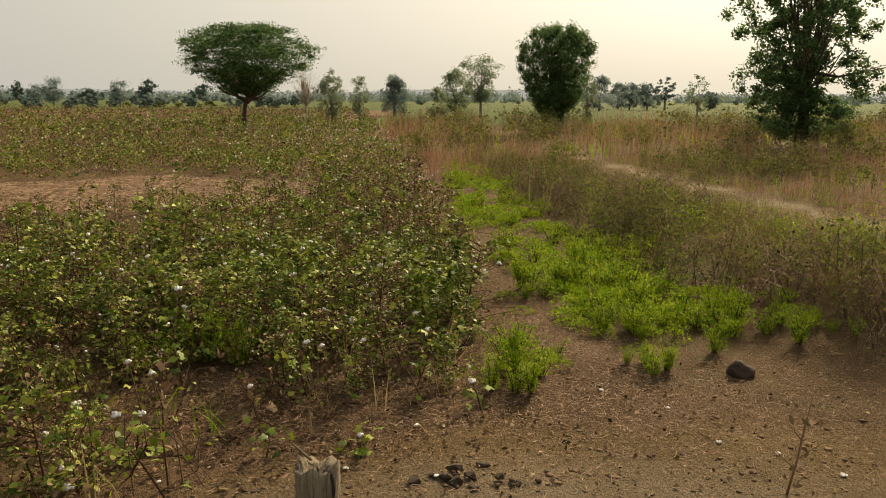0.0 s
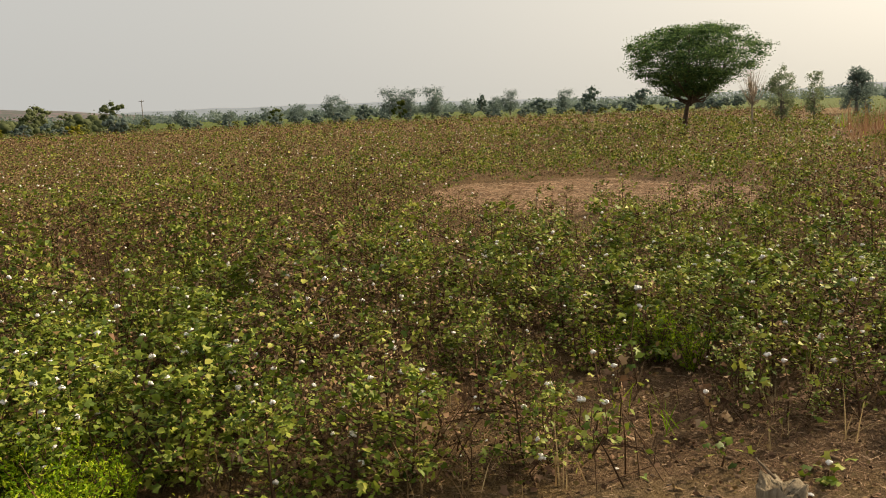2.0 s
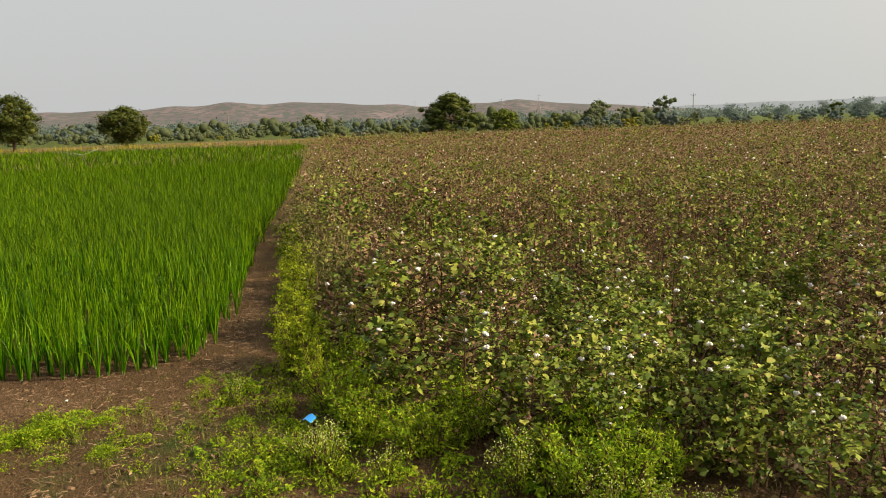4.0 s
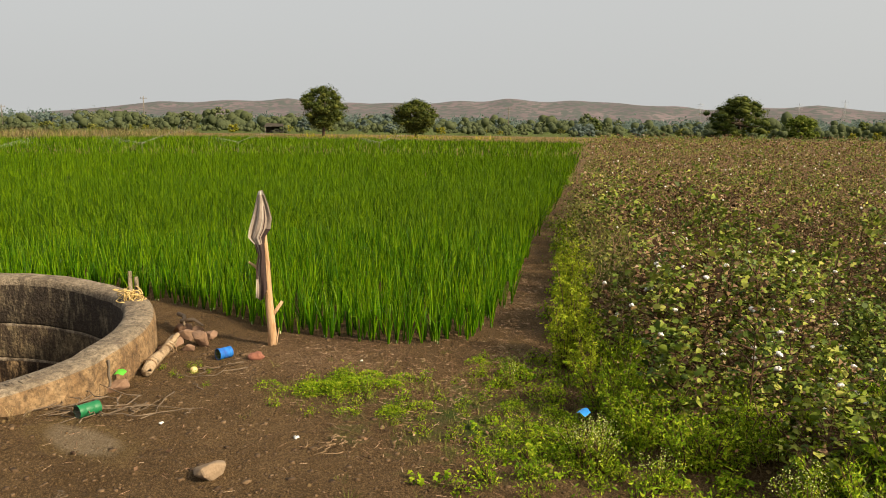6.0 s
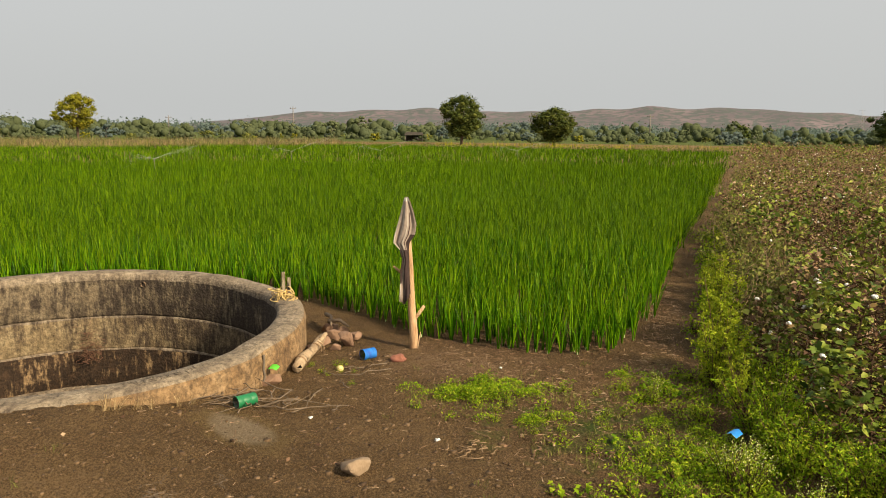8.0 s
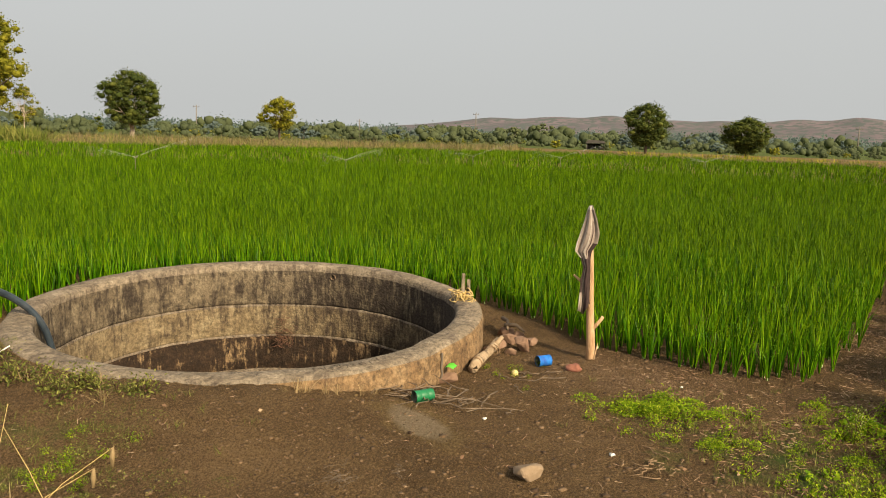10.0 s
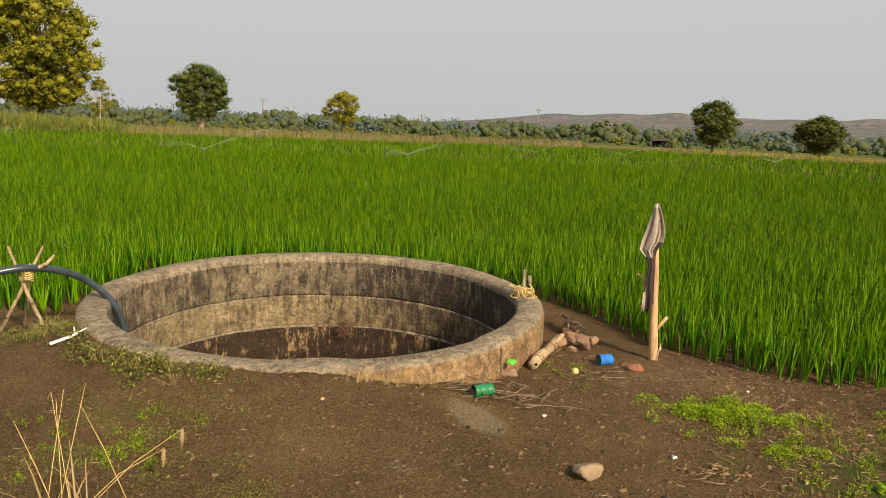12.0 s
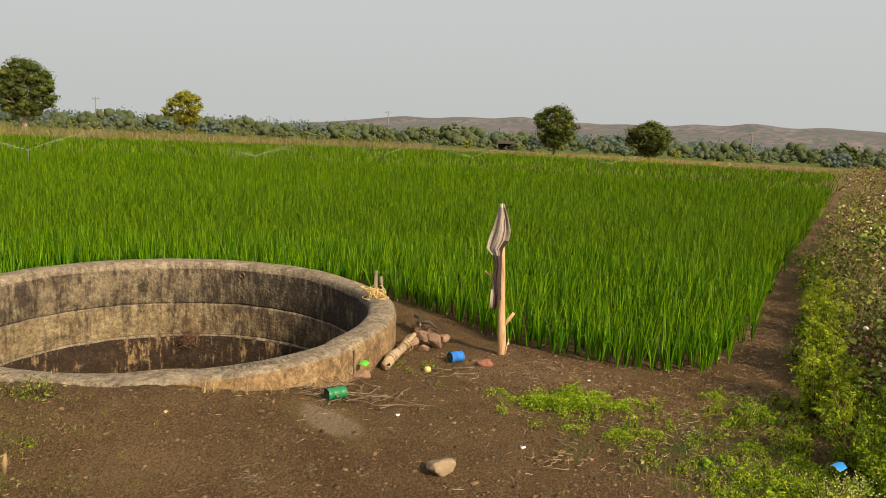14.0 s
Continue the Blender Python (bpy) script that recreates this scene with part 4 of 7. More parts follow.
tree(104.1, 40, "umbrella-crowned acacia tree standing in the cotton field", M_TREE_FEATHER, h=5.3, crown_base=1.75, rx=3.6, trunk_r=0.13, n_clump=560, per=95, leaf=0.085, core=0.22, shape="umbrella", limbs=30, lean=(0.35, -0.2), spread=0.14, fork=1.75, pad=0.75, ragged=0.14)
tree(81.8, 38, "dense dark green tree with a rounded column crown", M_TREE_FEATHER, h=5.2, crown_base=0.25, rx=2.0, trunk_r=0.2, n_clump=560, per=105, leaf=0.08, shape="column", limbs=12, spread=0.12, ragged=0.05, core=0.3, pad=0.9)
tree(65.4, 30, "large broad-leaved tree with dark open foliage beside the track", M_TREE_FEATHER, h=7.4, crown_base=0.1, rx=2.75, trunk_r=0.16, n_clump=360, per=90, core=0.28, leaf=0.12, shape="round", limbs=46, spread=0.11, ragged=0.26, hollow=0.6)
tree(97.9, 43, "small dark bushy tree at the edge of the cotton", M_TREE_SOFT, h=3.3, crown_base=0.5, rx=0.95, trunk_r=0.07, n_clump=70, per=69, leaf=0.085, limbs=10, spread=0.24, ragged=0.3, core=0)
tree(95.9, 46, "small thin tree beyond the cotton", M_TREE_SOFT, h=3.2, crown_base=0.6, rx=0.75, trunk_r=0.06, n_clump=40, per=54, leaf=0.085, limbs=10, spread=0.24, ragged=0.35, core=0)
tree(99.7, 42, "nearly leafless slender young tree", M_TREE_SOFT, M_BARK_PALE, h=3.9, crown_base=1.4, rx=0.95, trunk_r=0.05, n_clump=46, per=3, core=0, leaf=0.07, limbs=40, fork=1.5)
tree(93.45, 75, "rounded tree tinted blue-green for haze beyond the field", M_TREE_HAZY, h=3.9, crown_base=0.0, rx=1.6, trunk_r=0.15, n_clump=60, per=90, leaf=0.16, shape="skirt", spread=0.3, ragged=0.1, core=0)
tree(87.2, 68, "tall spreading tree with thin haze-greyed foliage", M_TREE_SOFT, h=5.6, crown_base=1.1, rx=2.1, trunk_r=0.12, n_clump=70, per=75, leaf=0.14, limbs=22, shape="umbrella", spread=0.24, ragged=0.3, core=0)
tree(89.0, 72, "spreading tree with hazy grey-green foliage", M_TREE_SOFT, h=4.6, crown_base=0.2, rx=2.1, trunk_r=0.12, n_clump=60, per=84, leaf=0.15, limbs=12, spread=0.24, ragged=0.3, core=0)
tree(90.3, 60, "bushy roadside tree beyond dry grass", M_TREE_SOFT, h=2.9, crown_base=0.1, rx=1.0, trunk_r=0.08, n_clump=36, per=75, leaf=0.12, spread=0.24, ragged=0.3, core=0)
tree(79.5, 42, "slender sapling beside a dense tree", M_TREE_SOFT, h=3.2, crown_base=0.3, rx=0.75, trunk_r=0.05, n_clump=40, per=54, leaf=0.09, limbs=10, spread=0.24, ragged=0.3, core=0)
tree(72.0, 42, "slender young tree with sparse haze-paled leaves", M_TREE_SOFT, h=3.1, crown_base=0.9, rx=0.7, trunk_r=0.045, n_clump=34, per=34, core=0, leaf=0.085, limbs=14, spread=0.2, ragged=0.4)
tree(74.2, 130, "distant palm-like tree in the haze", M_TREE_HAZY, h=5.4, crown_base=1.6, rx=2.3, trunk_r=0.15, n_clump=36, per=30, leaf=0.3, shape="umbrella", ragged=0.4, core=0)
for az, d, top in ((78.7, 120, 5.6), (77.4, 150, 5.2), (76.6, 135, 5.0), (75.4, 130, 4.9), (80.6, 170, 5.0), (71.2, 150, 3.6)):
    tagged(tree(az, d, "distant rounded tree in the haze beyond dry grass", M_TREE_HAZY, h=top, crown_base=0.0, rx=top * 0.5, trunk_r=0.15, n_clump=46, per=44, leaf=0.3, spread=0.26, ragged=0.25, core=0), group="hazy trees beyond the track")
tree(159.3, 118, "big dark spreading tree at the far side of the cotton", M_TREE_DARK, h=6.5, crown_base=0.0, rx=4.8, trunk_r=0.3, n_clump=190, per=70, leaf=0.19, limbs=16, shape="skirt", spread=0.18, ragged=0.26, pad=0.85, core=0.6)
tree(155.4, 120, "rounded bright green tree beyond the cotton", M_TREE_MID, h=3.6, crown_base=0.0, rx=2.9, trunk_r=0.2, n_clump=90, per=70, leaf=0.19, shape="skirt", spread=0.2, pad=0.85, core=0.6)
tree(188.8, 92, "rounded dark olive tree at the end of the onion field", M_TREE_DARK, h=6.1, crown_base=0.7, rx=3.0, trunk_r=0.16, n_clump=170, per=80, leaf=0.17, spread=0.19, ragged=0.2, limbs=14, pad=0.85, core=0.55)
tree(182.1, 90, "dark green dome-shaped tree at the end of the onion field", M_TREE_DARK, h=4.5, crown_base=0.35, rx=3.1, trunk_r=0.16, n_clump=170, per=80, leaf=0.16, spread=0.19, ragged=0.2, limbs=14, shape="umbrella", pad=0.85, core=0.55)
tree(225.1, 88, "dark broad tree with a whitewashed trunk", M_TREE_DARK, M_BARK_PALE, h=7.4, crown_base=1.2, rx=3.3, trunk_r=0.25, n_clump=200, per=85, leaf=0.17, limbs=16, lean=(0.2, 0), spread=0.19, ragged=0.14, fork=2.2, pad=0.85, core=0.55)
tree(215.25, 105, "small tree turning yellow", M_TREE_YEL, h=5.9, crown_base=1.3, rx=2.7, trunk_r=0.16, n_clump=120, per=70, leaf=0.18, spread=0.2, limbs=14, pad=0.85, core=0.5)
tree(235.1, 80, "large tall tree with yellowing foliage", M_TREE_YEL, h=13.6, crown_base=1.5, rx=6.1, trunk_r=0.32, n_clump=640, per=70, core=0.55, leaf=0.22, limbs=40, lean=(0.3, 0.3), spread=0.11, fork=3.4, ragged=0.24, hollow=0.5, pad=0.8)
tree(231.6, 78, "slender brownish tree with thin drooping foliage", M_TREE_YEL, M_BARK_PALE, h=5.0, crown_base=1.3, rx=1.5, trunk_r=0.06, n_clump=46, per=40, core=0.5, leaf=0.15, limbs=18, spread=0.2, ragged=0.35)


def build_belts():
    """Far trees and thickets all round, repeats of a few kinds."""
    kinds = []
    low = dict(crown_base=0.0, trunk_r=0.1)
    specs = [("tree", "distant round-crowned field tree", M_TREE_FAR, dict(h=5, crown_base=0.2, rx=2.6, trunk_r=0.16, n_clump=26, per=20, leaf=0.32, spread=0.27, core=0.62, pad=0.9)),
             ("tree", "distant spreading field tree", M_TREE_FAR, dict(h=6, crown_base=0.5, rx=2.6, trunk_r=0.16, n_clump=26, per=20, leaf=0.32, limbs=5, spread=0.27, core=0.62, pad=0.9, shape="umbrella")),
             ("bush", "distant low thicket bush", M_TREE_FAR, dict(h=2.8, rx=2.6, n_clump=22, per=20, leaf=0.28, spread=0.27, core=0.62, pad=0.9, shape="skirt", **low)),
             ("bush", "distant thorny olive bush", M_BUSH, dict(h=2.2, rx=1.9, n_clump=22, per=24, leaf=0.2, spread=0.27, core=0.6, shape="skirt", **low)),
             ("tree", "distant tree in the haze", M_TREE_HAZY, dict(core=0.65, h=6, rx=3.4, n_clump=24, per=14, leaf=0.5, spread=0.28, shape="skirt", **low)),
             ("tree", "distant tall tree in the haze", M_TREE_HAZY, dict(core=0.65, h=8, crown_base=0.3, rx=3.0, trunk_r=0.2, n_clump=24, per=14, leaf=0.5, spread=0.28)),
             ("tree", "distant haze-tinted tree beyond the cotton field", M_TREE_HAZY, dict(core=0.2, h=6, crown_base=0.1, rx=2.6, trunk_r=0.16, n_clump=34, per=64, leaf=0.28, spread=0.36, ragged=0.18, shape="round")),
             ("bush", "distant rounded yellow-green bush", M_TREE_YEL, dict(h=3.0, rx=2.4, n_clump=22, per=20, leaf=0.25, spread=0.27, core=0.62, shape="skirt", **low)),
             ("tree", "distant dark green round tree", M_TREE_DARK, dict(h=4.2, rx=2.3, n_clump=24, per=20, leaf=0.26, spread=0.28, core=0.62, **low)),
             ("bush", "distant bluish green bush in the haze", M_TREE_HAZY, dict(core=0.65, h=3.6, rx=2.6, n_clump=26, per=16, leaf=0.34, spread=0.28, shape="skirt", **low))]
    for name, label, mat, k in specs:
        kinds.append((tree(0, 10, label, mat, name=name, category=name, sides=4, lump_z=0.85, **{"limbs": 3, **k}), []))

    def put(c, az, d, s):
        if c in (0, 1, 8) and 219.5 < az < 224.8:
            s *= 0.5
        x, y = pol(az, d)
        m = pose(x, y, gz1(x, y), 0, 0, rng.uniform(0, 360)) @ Matrix.Diagonal((s * rng.uniform(0.85, 1.2), s * rng.uniform(0.85, 1.2), s, 1))
        root, done = kinds[c]
        if done:
            copy_thing(root, m)
        else:
            root.matrix_basis = m
        done.append(1)

    for az in np.arange(142, 244, 0.9):
        put(int(rng.choice([0, 0, 1, 9, 8, 0, 9])), az + rng.normal(0, 0.4), rng.uniform(150, 240), rng.choice([0.6, 0.75, 0.9, 1.1, 1.35]) * (0.8 if az < 165 else 1.0))
        put(int(rng.choice([2, 2, 3, 7, 2, 9])), az + rng.normal(0, 0.4), rng.uniform(112, 165), rng.uniform(0.45, 0.9))
    for az in np.arange(57, 240, 2.2):
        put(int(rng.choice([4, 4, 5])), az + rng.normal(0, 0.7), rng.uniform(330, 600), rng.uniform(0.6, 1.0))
    for az in np.arange(100, 146, 0.6):
        put(int(rng.choice([9, 9, 9, 6, 2])), az + rng.normal(0, 0.4), rng.uniform(170, 330), rng.uniform(0.45, 0.9))
    for az in np.arange(101, 150, 0.75):
        put(int(rng.choice([9, 9, 2, 3])), az + rng.normal(0, 0.3), rng.uniform(116, 150), rng.uniform(0.4, 0.75))
    for az in np.arange(58, 101, 1.9):
        put(int(rng.choice([9, 9, 4])), az + rng.normal(0, 0.7), rng.uniform(220, 340), rng.uniform(0.4, 0.7))
    for az, d, k, c in ((112.3, 190, 0.85, 6), (114.1, 210, 0.75, 9), (116.3, 170, 0.85, 6), (117.4, 240, 0.8, 6), (119.6, 200, 0.6, 6), (122.0, 170, 1.05, 6), (123.6, 172, 1.02, 6), (124.3, 168, 0.75, 8), (125.1, 175, 1.08, 6), (127.0, 180, 0.7, 9), (129.2, 172, 0.9, 6), (131.8, 170, 0.6, 6), (133.2, 165, 0.6, 8), (128.5, 230, 0.9, 6), (131.5, 240, 0.8, 6), (134, 230, 0.9, 6), (136.5, 240, 0.8, 6), (139.8, 220, 0.9, 6), (148.9, 200, 0.6, 1), (110.5, 300, 0.9, 4), (118.4, 330, 0.8, 4), (107.0, 340, 0.8, 4)):
        put(c, az, d, k * (1.85 if az < 134 else 1.4))


build_belts()


def build_far_woods():
    """The unbroken belt of woodland on the horizon, and the thicket in front of it."""
    def mass(n, az0, az1, d0, d1, r0, r1, size, m, tall=(0.7, 1.1), inner=True):
        out = []
        for _ in range(n):
            a, d, r = radians(rng.uniform(az0, az1)), rng.uniform(d0, d1), rng.uniform(r0, r1)
            p = rng.normal(size=(m, 3))
            p *= (rng.random(m) ** 0.45 / np.linalg.norm(p, axis=1))[:, None] * (1 + 0.2 * np.sin(5 * p[:, :1]))
            c = np.array([d * math.cos(a), d * math.sin(a), r * rng.uniform(0.3, 0.8)])
            c[2] += gz1(c[0], c[1])
            p = c + p * r * np.array([1.2, 1.2, rng.uniform(*tall)])
            p[:, 2] = np.maximum(p[:, 2], 0.15)
            out.append(leaves(p, rng.uniform(0.6, 1.3, m) * size, None, 0.0, 0.9, level=0))
            if inner:
                k = c + rng.normal(0, 0.4, (4, 3)) * r * np.array([1.1, 1.1, 0.7])
                k[:, 2] = np.maximum(k[:, 2], 0.3 * r)
                out.append(lumps(k, np.full((4, 3), 0.45 * r)))
        return joined(out)

    thick = [mass(150, 143, 243, 112, 150, 0.5, 1.1, 0.2, 60), mass(210, 143, 243, 150, 200, 0.9, 2.2, 0.3, 60), mass(240, 143, 243, 200, 300, 1.6, 3.6, 0.5, 50)]
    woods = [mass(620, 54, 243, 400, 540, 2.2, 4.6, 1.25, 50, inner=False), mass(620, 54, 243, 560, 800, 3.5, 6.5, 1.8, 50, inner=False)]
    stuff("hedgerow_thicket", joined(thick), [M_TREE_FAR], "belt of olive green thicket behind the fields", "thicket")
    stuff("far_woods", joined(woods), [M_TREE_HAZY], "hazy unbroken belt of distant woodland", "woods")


build_far_woods()

rng = np.random.default_rng(31)

# ---- the well ----
def concrete(name, colors, streak, streak_lo, streak_hi, rough=0.9, algae_shade=0.0):
    """Cast concrete with fine grain, blotches and dark streaks that run down."""
    mat = material(name, colors, 7, 9, rough, bump=0.7, bump_scale=45, second=None)
    n, l = mat.node_tree.nodes, mat.node_tree.links
    bsdf = n["Principled BSDF"]
    old = bsdf.inputs["Base Color"].links[0].from_socket
    geo = n.new("ShaderNodeNewGeometry")
    mp = n.new("ShaderNodeMapping")
    mp.inputs["Scale"].default_value = (15, 15, 3.2)
    l.new(geo.outputs["Position"], mp.inputs["Vector"])
    t = n.new("ShaderNodeTexNoise")
    t.inputs["Scale"].default_value, t.inputs["Detail"].default_value, t.inputs["Roughness"].default_value = 1.3, 9, 0.72
    l.new(mp.outputs[0], t.inputs["Vector"])
    t2 = n.new("ShaderNodeTexNoise")
    t2.inputs["Scale"].default_value, t2.inputs["Detail"].default_value, t2.inputs["Roughness"].default_value = 3.4, 10, 0.75
    l.new(geo.outputs["Position"], t2.inputs["Vector"])
    add = n.new("ShaderNodeMath")
    add.operation = "ADD"
    l.new(t.outputs["Fac"], add.inputs[0])
    l.new(t2.outputs["Fac"], add.inputs[1])
    if algae_shade:
        # black stains, thickened on the sunless side to paint its shade too
        side = n.new("ShaderNodeVectorMath")
        side.operation = "DOT_PRODUCT"
        side.inputs[1].default_value = (math.cos(radians(125)) * algae_shade, math.sin(radians(125)) * algae_shade, 0)
        l.new(geo.outputs["Position"], side.inputs[0])
        more = n.new("ShaderNodeMapRange")
        base = (WELL_X * math.cos(radians(125)) + WELL_Y * math.sin(radians(125))) * algae_shade
        more.inputs["From Min"].default_value, more.inputs["From Max"].default_value = base - 0.2 * algae_shade, base + 1.5 * algae_shade
        more.inputs["To Max"].default_value = 0.16
        l.new(side.outputs["Value"], more.inputs["Value"])
        both = n.new("ShaderNodeMath")
        both.operation = "ADD"
        l.new(add.outputs[0], both.inputs[0])
        l.new(more.outputs[0], both.inputs[1])
        add = both
    r = n.new("ShaderNodeMapRange")
    r.inputs["From Min"].default_value, r.inputs["From Max"].default_value = streak_lo * 2, streak_hi * 2
    l.new(add.outputs[0], r.inputs["Value"])
    m = n.new("ShaderNodeMix")
    m.data_type = "RGBA"
    l.new(r.outputs[0], m.inputs[0])
    l.new(old, m.inputs[6])
    m.inputs[7].default_value = (*streak, 1)
    # fine dark speckle and chips
    sp = n.new("ShaderNodeTexNoise")
    sp.inputs["Scale"].default_value, sp.inputs["Detail"].default_value, sp.inputs["Roughness"].default_value = 26, 12, 0.85
    l.new(geo.outputs["Position"], sp.inputs["Vector"])
    sr = n.new("ShaderNodeMapRange")
    sr.inputs["From Min"].default_value, sr.inputs["From Max"].default_value, sr.inputs["To Min"].default_value, sr.inputs["To Max"].default_value = 0.38, 0.64, 1.6, 0.3
    l.new(sp.outputs["Fac"], sr.inputs["Value"])
    sm = n.new("ShaderNodeVectorMath")
    sm.operation = "SCALE"
    l.new(m.outputs[2], sm.inputs[0])
    l.new(sr.outputs[0], sm.inputs["Scale"])
    l.new(sm.outputs[0], bsdf.inputs["Base Color"])
    return mat


M_RIM = concrete("well_rim_concrete", [(0.1218, 0.0948, 0.0649), (0.1827, 0.1463, 0.103), (0.2435, 0.2009, 0.1476)], (0.075, 0.057, 0.043), 0.48, 0.61)
M_OUTER = concrete("well_outer_plaster", [(0.115, 0.068, 0.033), (0.175, 0.112, 0.056), (0.235, 0.162, 0.09)], (0.06, 0.038, 0.022), 0.49, 0.61)
M_COURSE = concrete("well_grey_course", [(0.0878, 0.0672, 0.0422), (0.1413, 0.1103, 0.0705), (0.2061, 0.1677, 0.1101)], (0.034, 0.025, 0.018), 0.465, 0.565, algae_shade=1.0)
M_COURSE_TAN = concrete("well_tan_course", [(0.1157, 0.0839, 0.0455), (0.1756, 0.1328, 0.0759), (0.2394, 0.1915, 0.1156)], (0.05, 0.035, 0.023), 0.49, 0.595, algae_shade=1.0)
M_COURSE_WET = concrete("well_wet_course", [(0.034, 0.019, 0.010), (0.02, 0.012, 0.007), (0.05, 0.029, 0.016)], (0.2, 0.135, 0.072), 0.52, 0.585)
M_WATER = material("well_water", [(0.012, 0.014, 0.010), (0.02, 0.022, 0.015)], 2, 3, 0.05, spec=0.5)
M_DARK = material("dark_scratch", [(0.10, 0.08, 0.06), (0.15, 0.12, 0.09)], 20, 3, 0.9)
M_JOINT = concrete("rough_joint_mortar", [(0.11, 0.083, 0.058), (0.17, 0.135, 0.097), (0.22, 0.18, 0.135)], (0.05, 0.036, 0.025), 0.48, 0.58)


def lathe(profile, seg=160, jitter=0.0, seed=0.0, indices=None):
    """A ring round the well from (radius, drop) points, with uneven faces."""
    a = np.arange(seg) * 2 * np.pi / seg
    v = []
    for k, (r, drop) in enumerate(profile):
        wob = jitter * (field_noise(a * 5, np.full_like(a, drop * 6 + seed), 1.3, seed) + 0.6 * field_noise(a * 21, np.full_like(a, drop * 9), 1.0, seed + 2))
        top = 0.02 * np.clip((a - radians(76)) * 14, 0, 1) * np.clip((radians(128) - a) * 6, 0, 1) if drop < 0.1 else 0
        x, y, z = well_point(a, r + wob, drop)
        v.append(np.stack([x, y, z + wob * 0.5 + top], 1))
    n = len(profile)
    q = [(k * seg + s, (k + 1) * seg + s, (k + 1) * seg + (s + 1) % seg, k * seg + (s + 1) % seg) for k in range(n - 1) for s in range(seg)]
    ix = np.repeat(indices, seg) if indices is not None else 0
    return np.concatenate(v), np.array(q), ix


def build_well():
    root = thing("well", "round open concrete well with stained cast rings", "well", WELL_X, WELL_Y, 0)
    inv = Matrix.Translation((-WELL_X, -WELL_Y, 0))

    def add(name, piece, mats, label="", parent=None, smooth=True):
        ob = part_np(name, piece, mats, parent or root, label, smooth)
        ob.data.transform(inv)
        return ob

    ri, ro = WELL_R - WELL_T, WELL_R
    rim = add("rim", lathe([(ro + 0.02, 0.55), (ro + 0.012, 0.3), (ro + 0.006, 0.06), (ro - 0.006, 0.018), (ro - 0.03, 0.0), (ro - 0.1, -0.004), (ri + 0.03, 0.0), (ri + 0.006, 0.015), (ri, 0.06), (ri, 0.2), (ri - 0.004, 0.37), (ri + 0.002, 0.392), (ri + 0.03, 0.4)], 200, 0.007, 1.0, [1, 1, 1, 0, 0, 0, 0, 0, 2, 2, 2, 2]), [M_RIM, M_OUTER, M_COURSE], "weathered grey concrete top ring with tan plaster outside")
    add("shaft_ring", lathe([(ri + 0.05, 0.388), (ri - 0.002, 0.393), (ri - 0.007, 0.398), (ri - 0.008, 0.41), (ri - 0.006, 0.55), (ri - 0.006, 0.68), (ri - 0.002, 0.695), (ri + 0.04, 0.70)], 200, 0.006, 3.0, [1, 1, 1, 0, 0, 0, 0]), [M_COURSE_TAN, M_JOINT], "tan cast concrete ring")
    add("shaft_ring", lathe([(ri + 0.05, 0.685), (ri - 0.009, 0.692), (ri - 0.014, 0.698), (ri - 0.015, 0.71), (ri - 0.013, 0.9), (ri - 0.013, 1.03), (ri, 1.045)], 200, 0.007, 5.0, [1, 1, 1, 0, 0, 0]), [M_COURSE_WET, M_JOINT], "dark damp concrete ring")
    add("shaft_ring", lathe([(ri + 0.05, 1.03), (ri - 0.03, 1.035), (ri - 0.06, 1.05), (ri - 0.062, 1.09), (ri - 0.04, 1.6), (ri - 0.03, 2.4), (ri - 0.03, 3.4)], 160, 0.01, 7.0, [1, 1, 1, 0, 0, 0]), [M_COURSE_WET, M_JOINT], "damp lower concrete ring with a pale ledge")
    a = np.arange(48) * 2 * np.pi / 48
    water = np.stack([WELL_X + 1.52 * np.cos(a), WELL_Y + 1.52 * np.sin(a), np.full(48, -2.4)], 1)
    v = np.concatenate([water, [[WELL_X, WELL_Y, -2.4]]])
    add("water", (v, np.array([(48, k, k + 1, (k + 2) % 48) for k in range(0, 47, 2)]), 0), [M_WATER], "still dark water")
    # drain hole through the wall, with a pale pipe's end
    th = radians(189)
    c = np.array(well_point(th, ri - 0.012, 0.1))
    d = np.array([math.cos(th), math.sin(th), 0])
    # an added dark disc inside paints the shade of the bore
    add("drain_pipe", joined([tube([c, c + d * 0.1], [0.026, 0.026], 12, 0, False), tube([c, c + d * 0.1], [0.02, 0.02], 12, 0, False), tube([c + d * 0.06, c + d * 0.062], [0.021, 0.02], 12, 1, True)]), [M_STONE_PALE, M_STONE_DARK], "short pale pipe end in the wall")
    # scratched marks on the rim, not to be read
    bars = []
    for k, ang in enumerate(np.linspace(48, 63, 13)):
        for j in range(2):
            t, r0 = radians(ang + rng.normal(0, 0.2)), 1.6 + 0.05 * rng.random()
            p0, p1 = np.array(well_point(t, r0, -0.006)), np.array(well_point(t + rng.normal(0, 0.008), r0 + rng.uniform(0.02, 0.06), -0.006))
            bars.append(tube([p0, p1], [0.002, 0.002], 4))
    add("scratched_mark", joined(bars), [M_DARK], "row of scratched unreadable marks", rim)
    # a vertical crack and seam outside
    t = radians(78)
    add("seam", joined([tube([np.array(well_point(t + 0.004 * math.sin(9 * k), ro + 0.012, 0.02 + 0.045 * k)) for k in range(6)], 0.008, 5)]), [M_DARK], "dark vertical crack", rim)
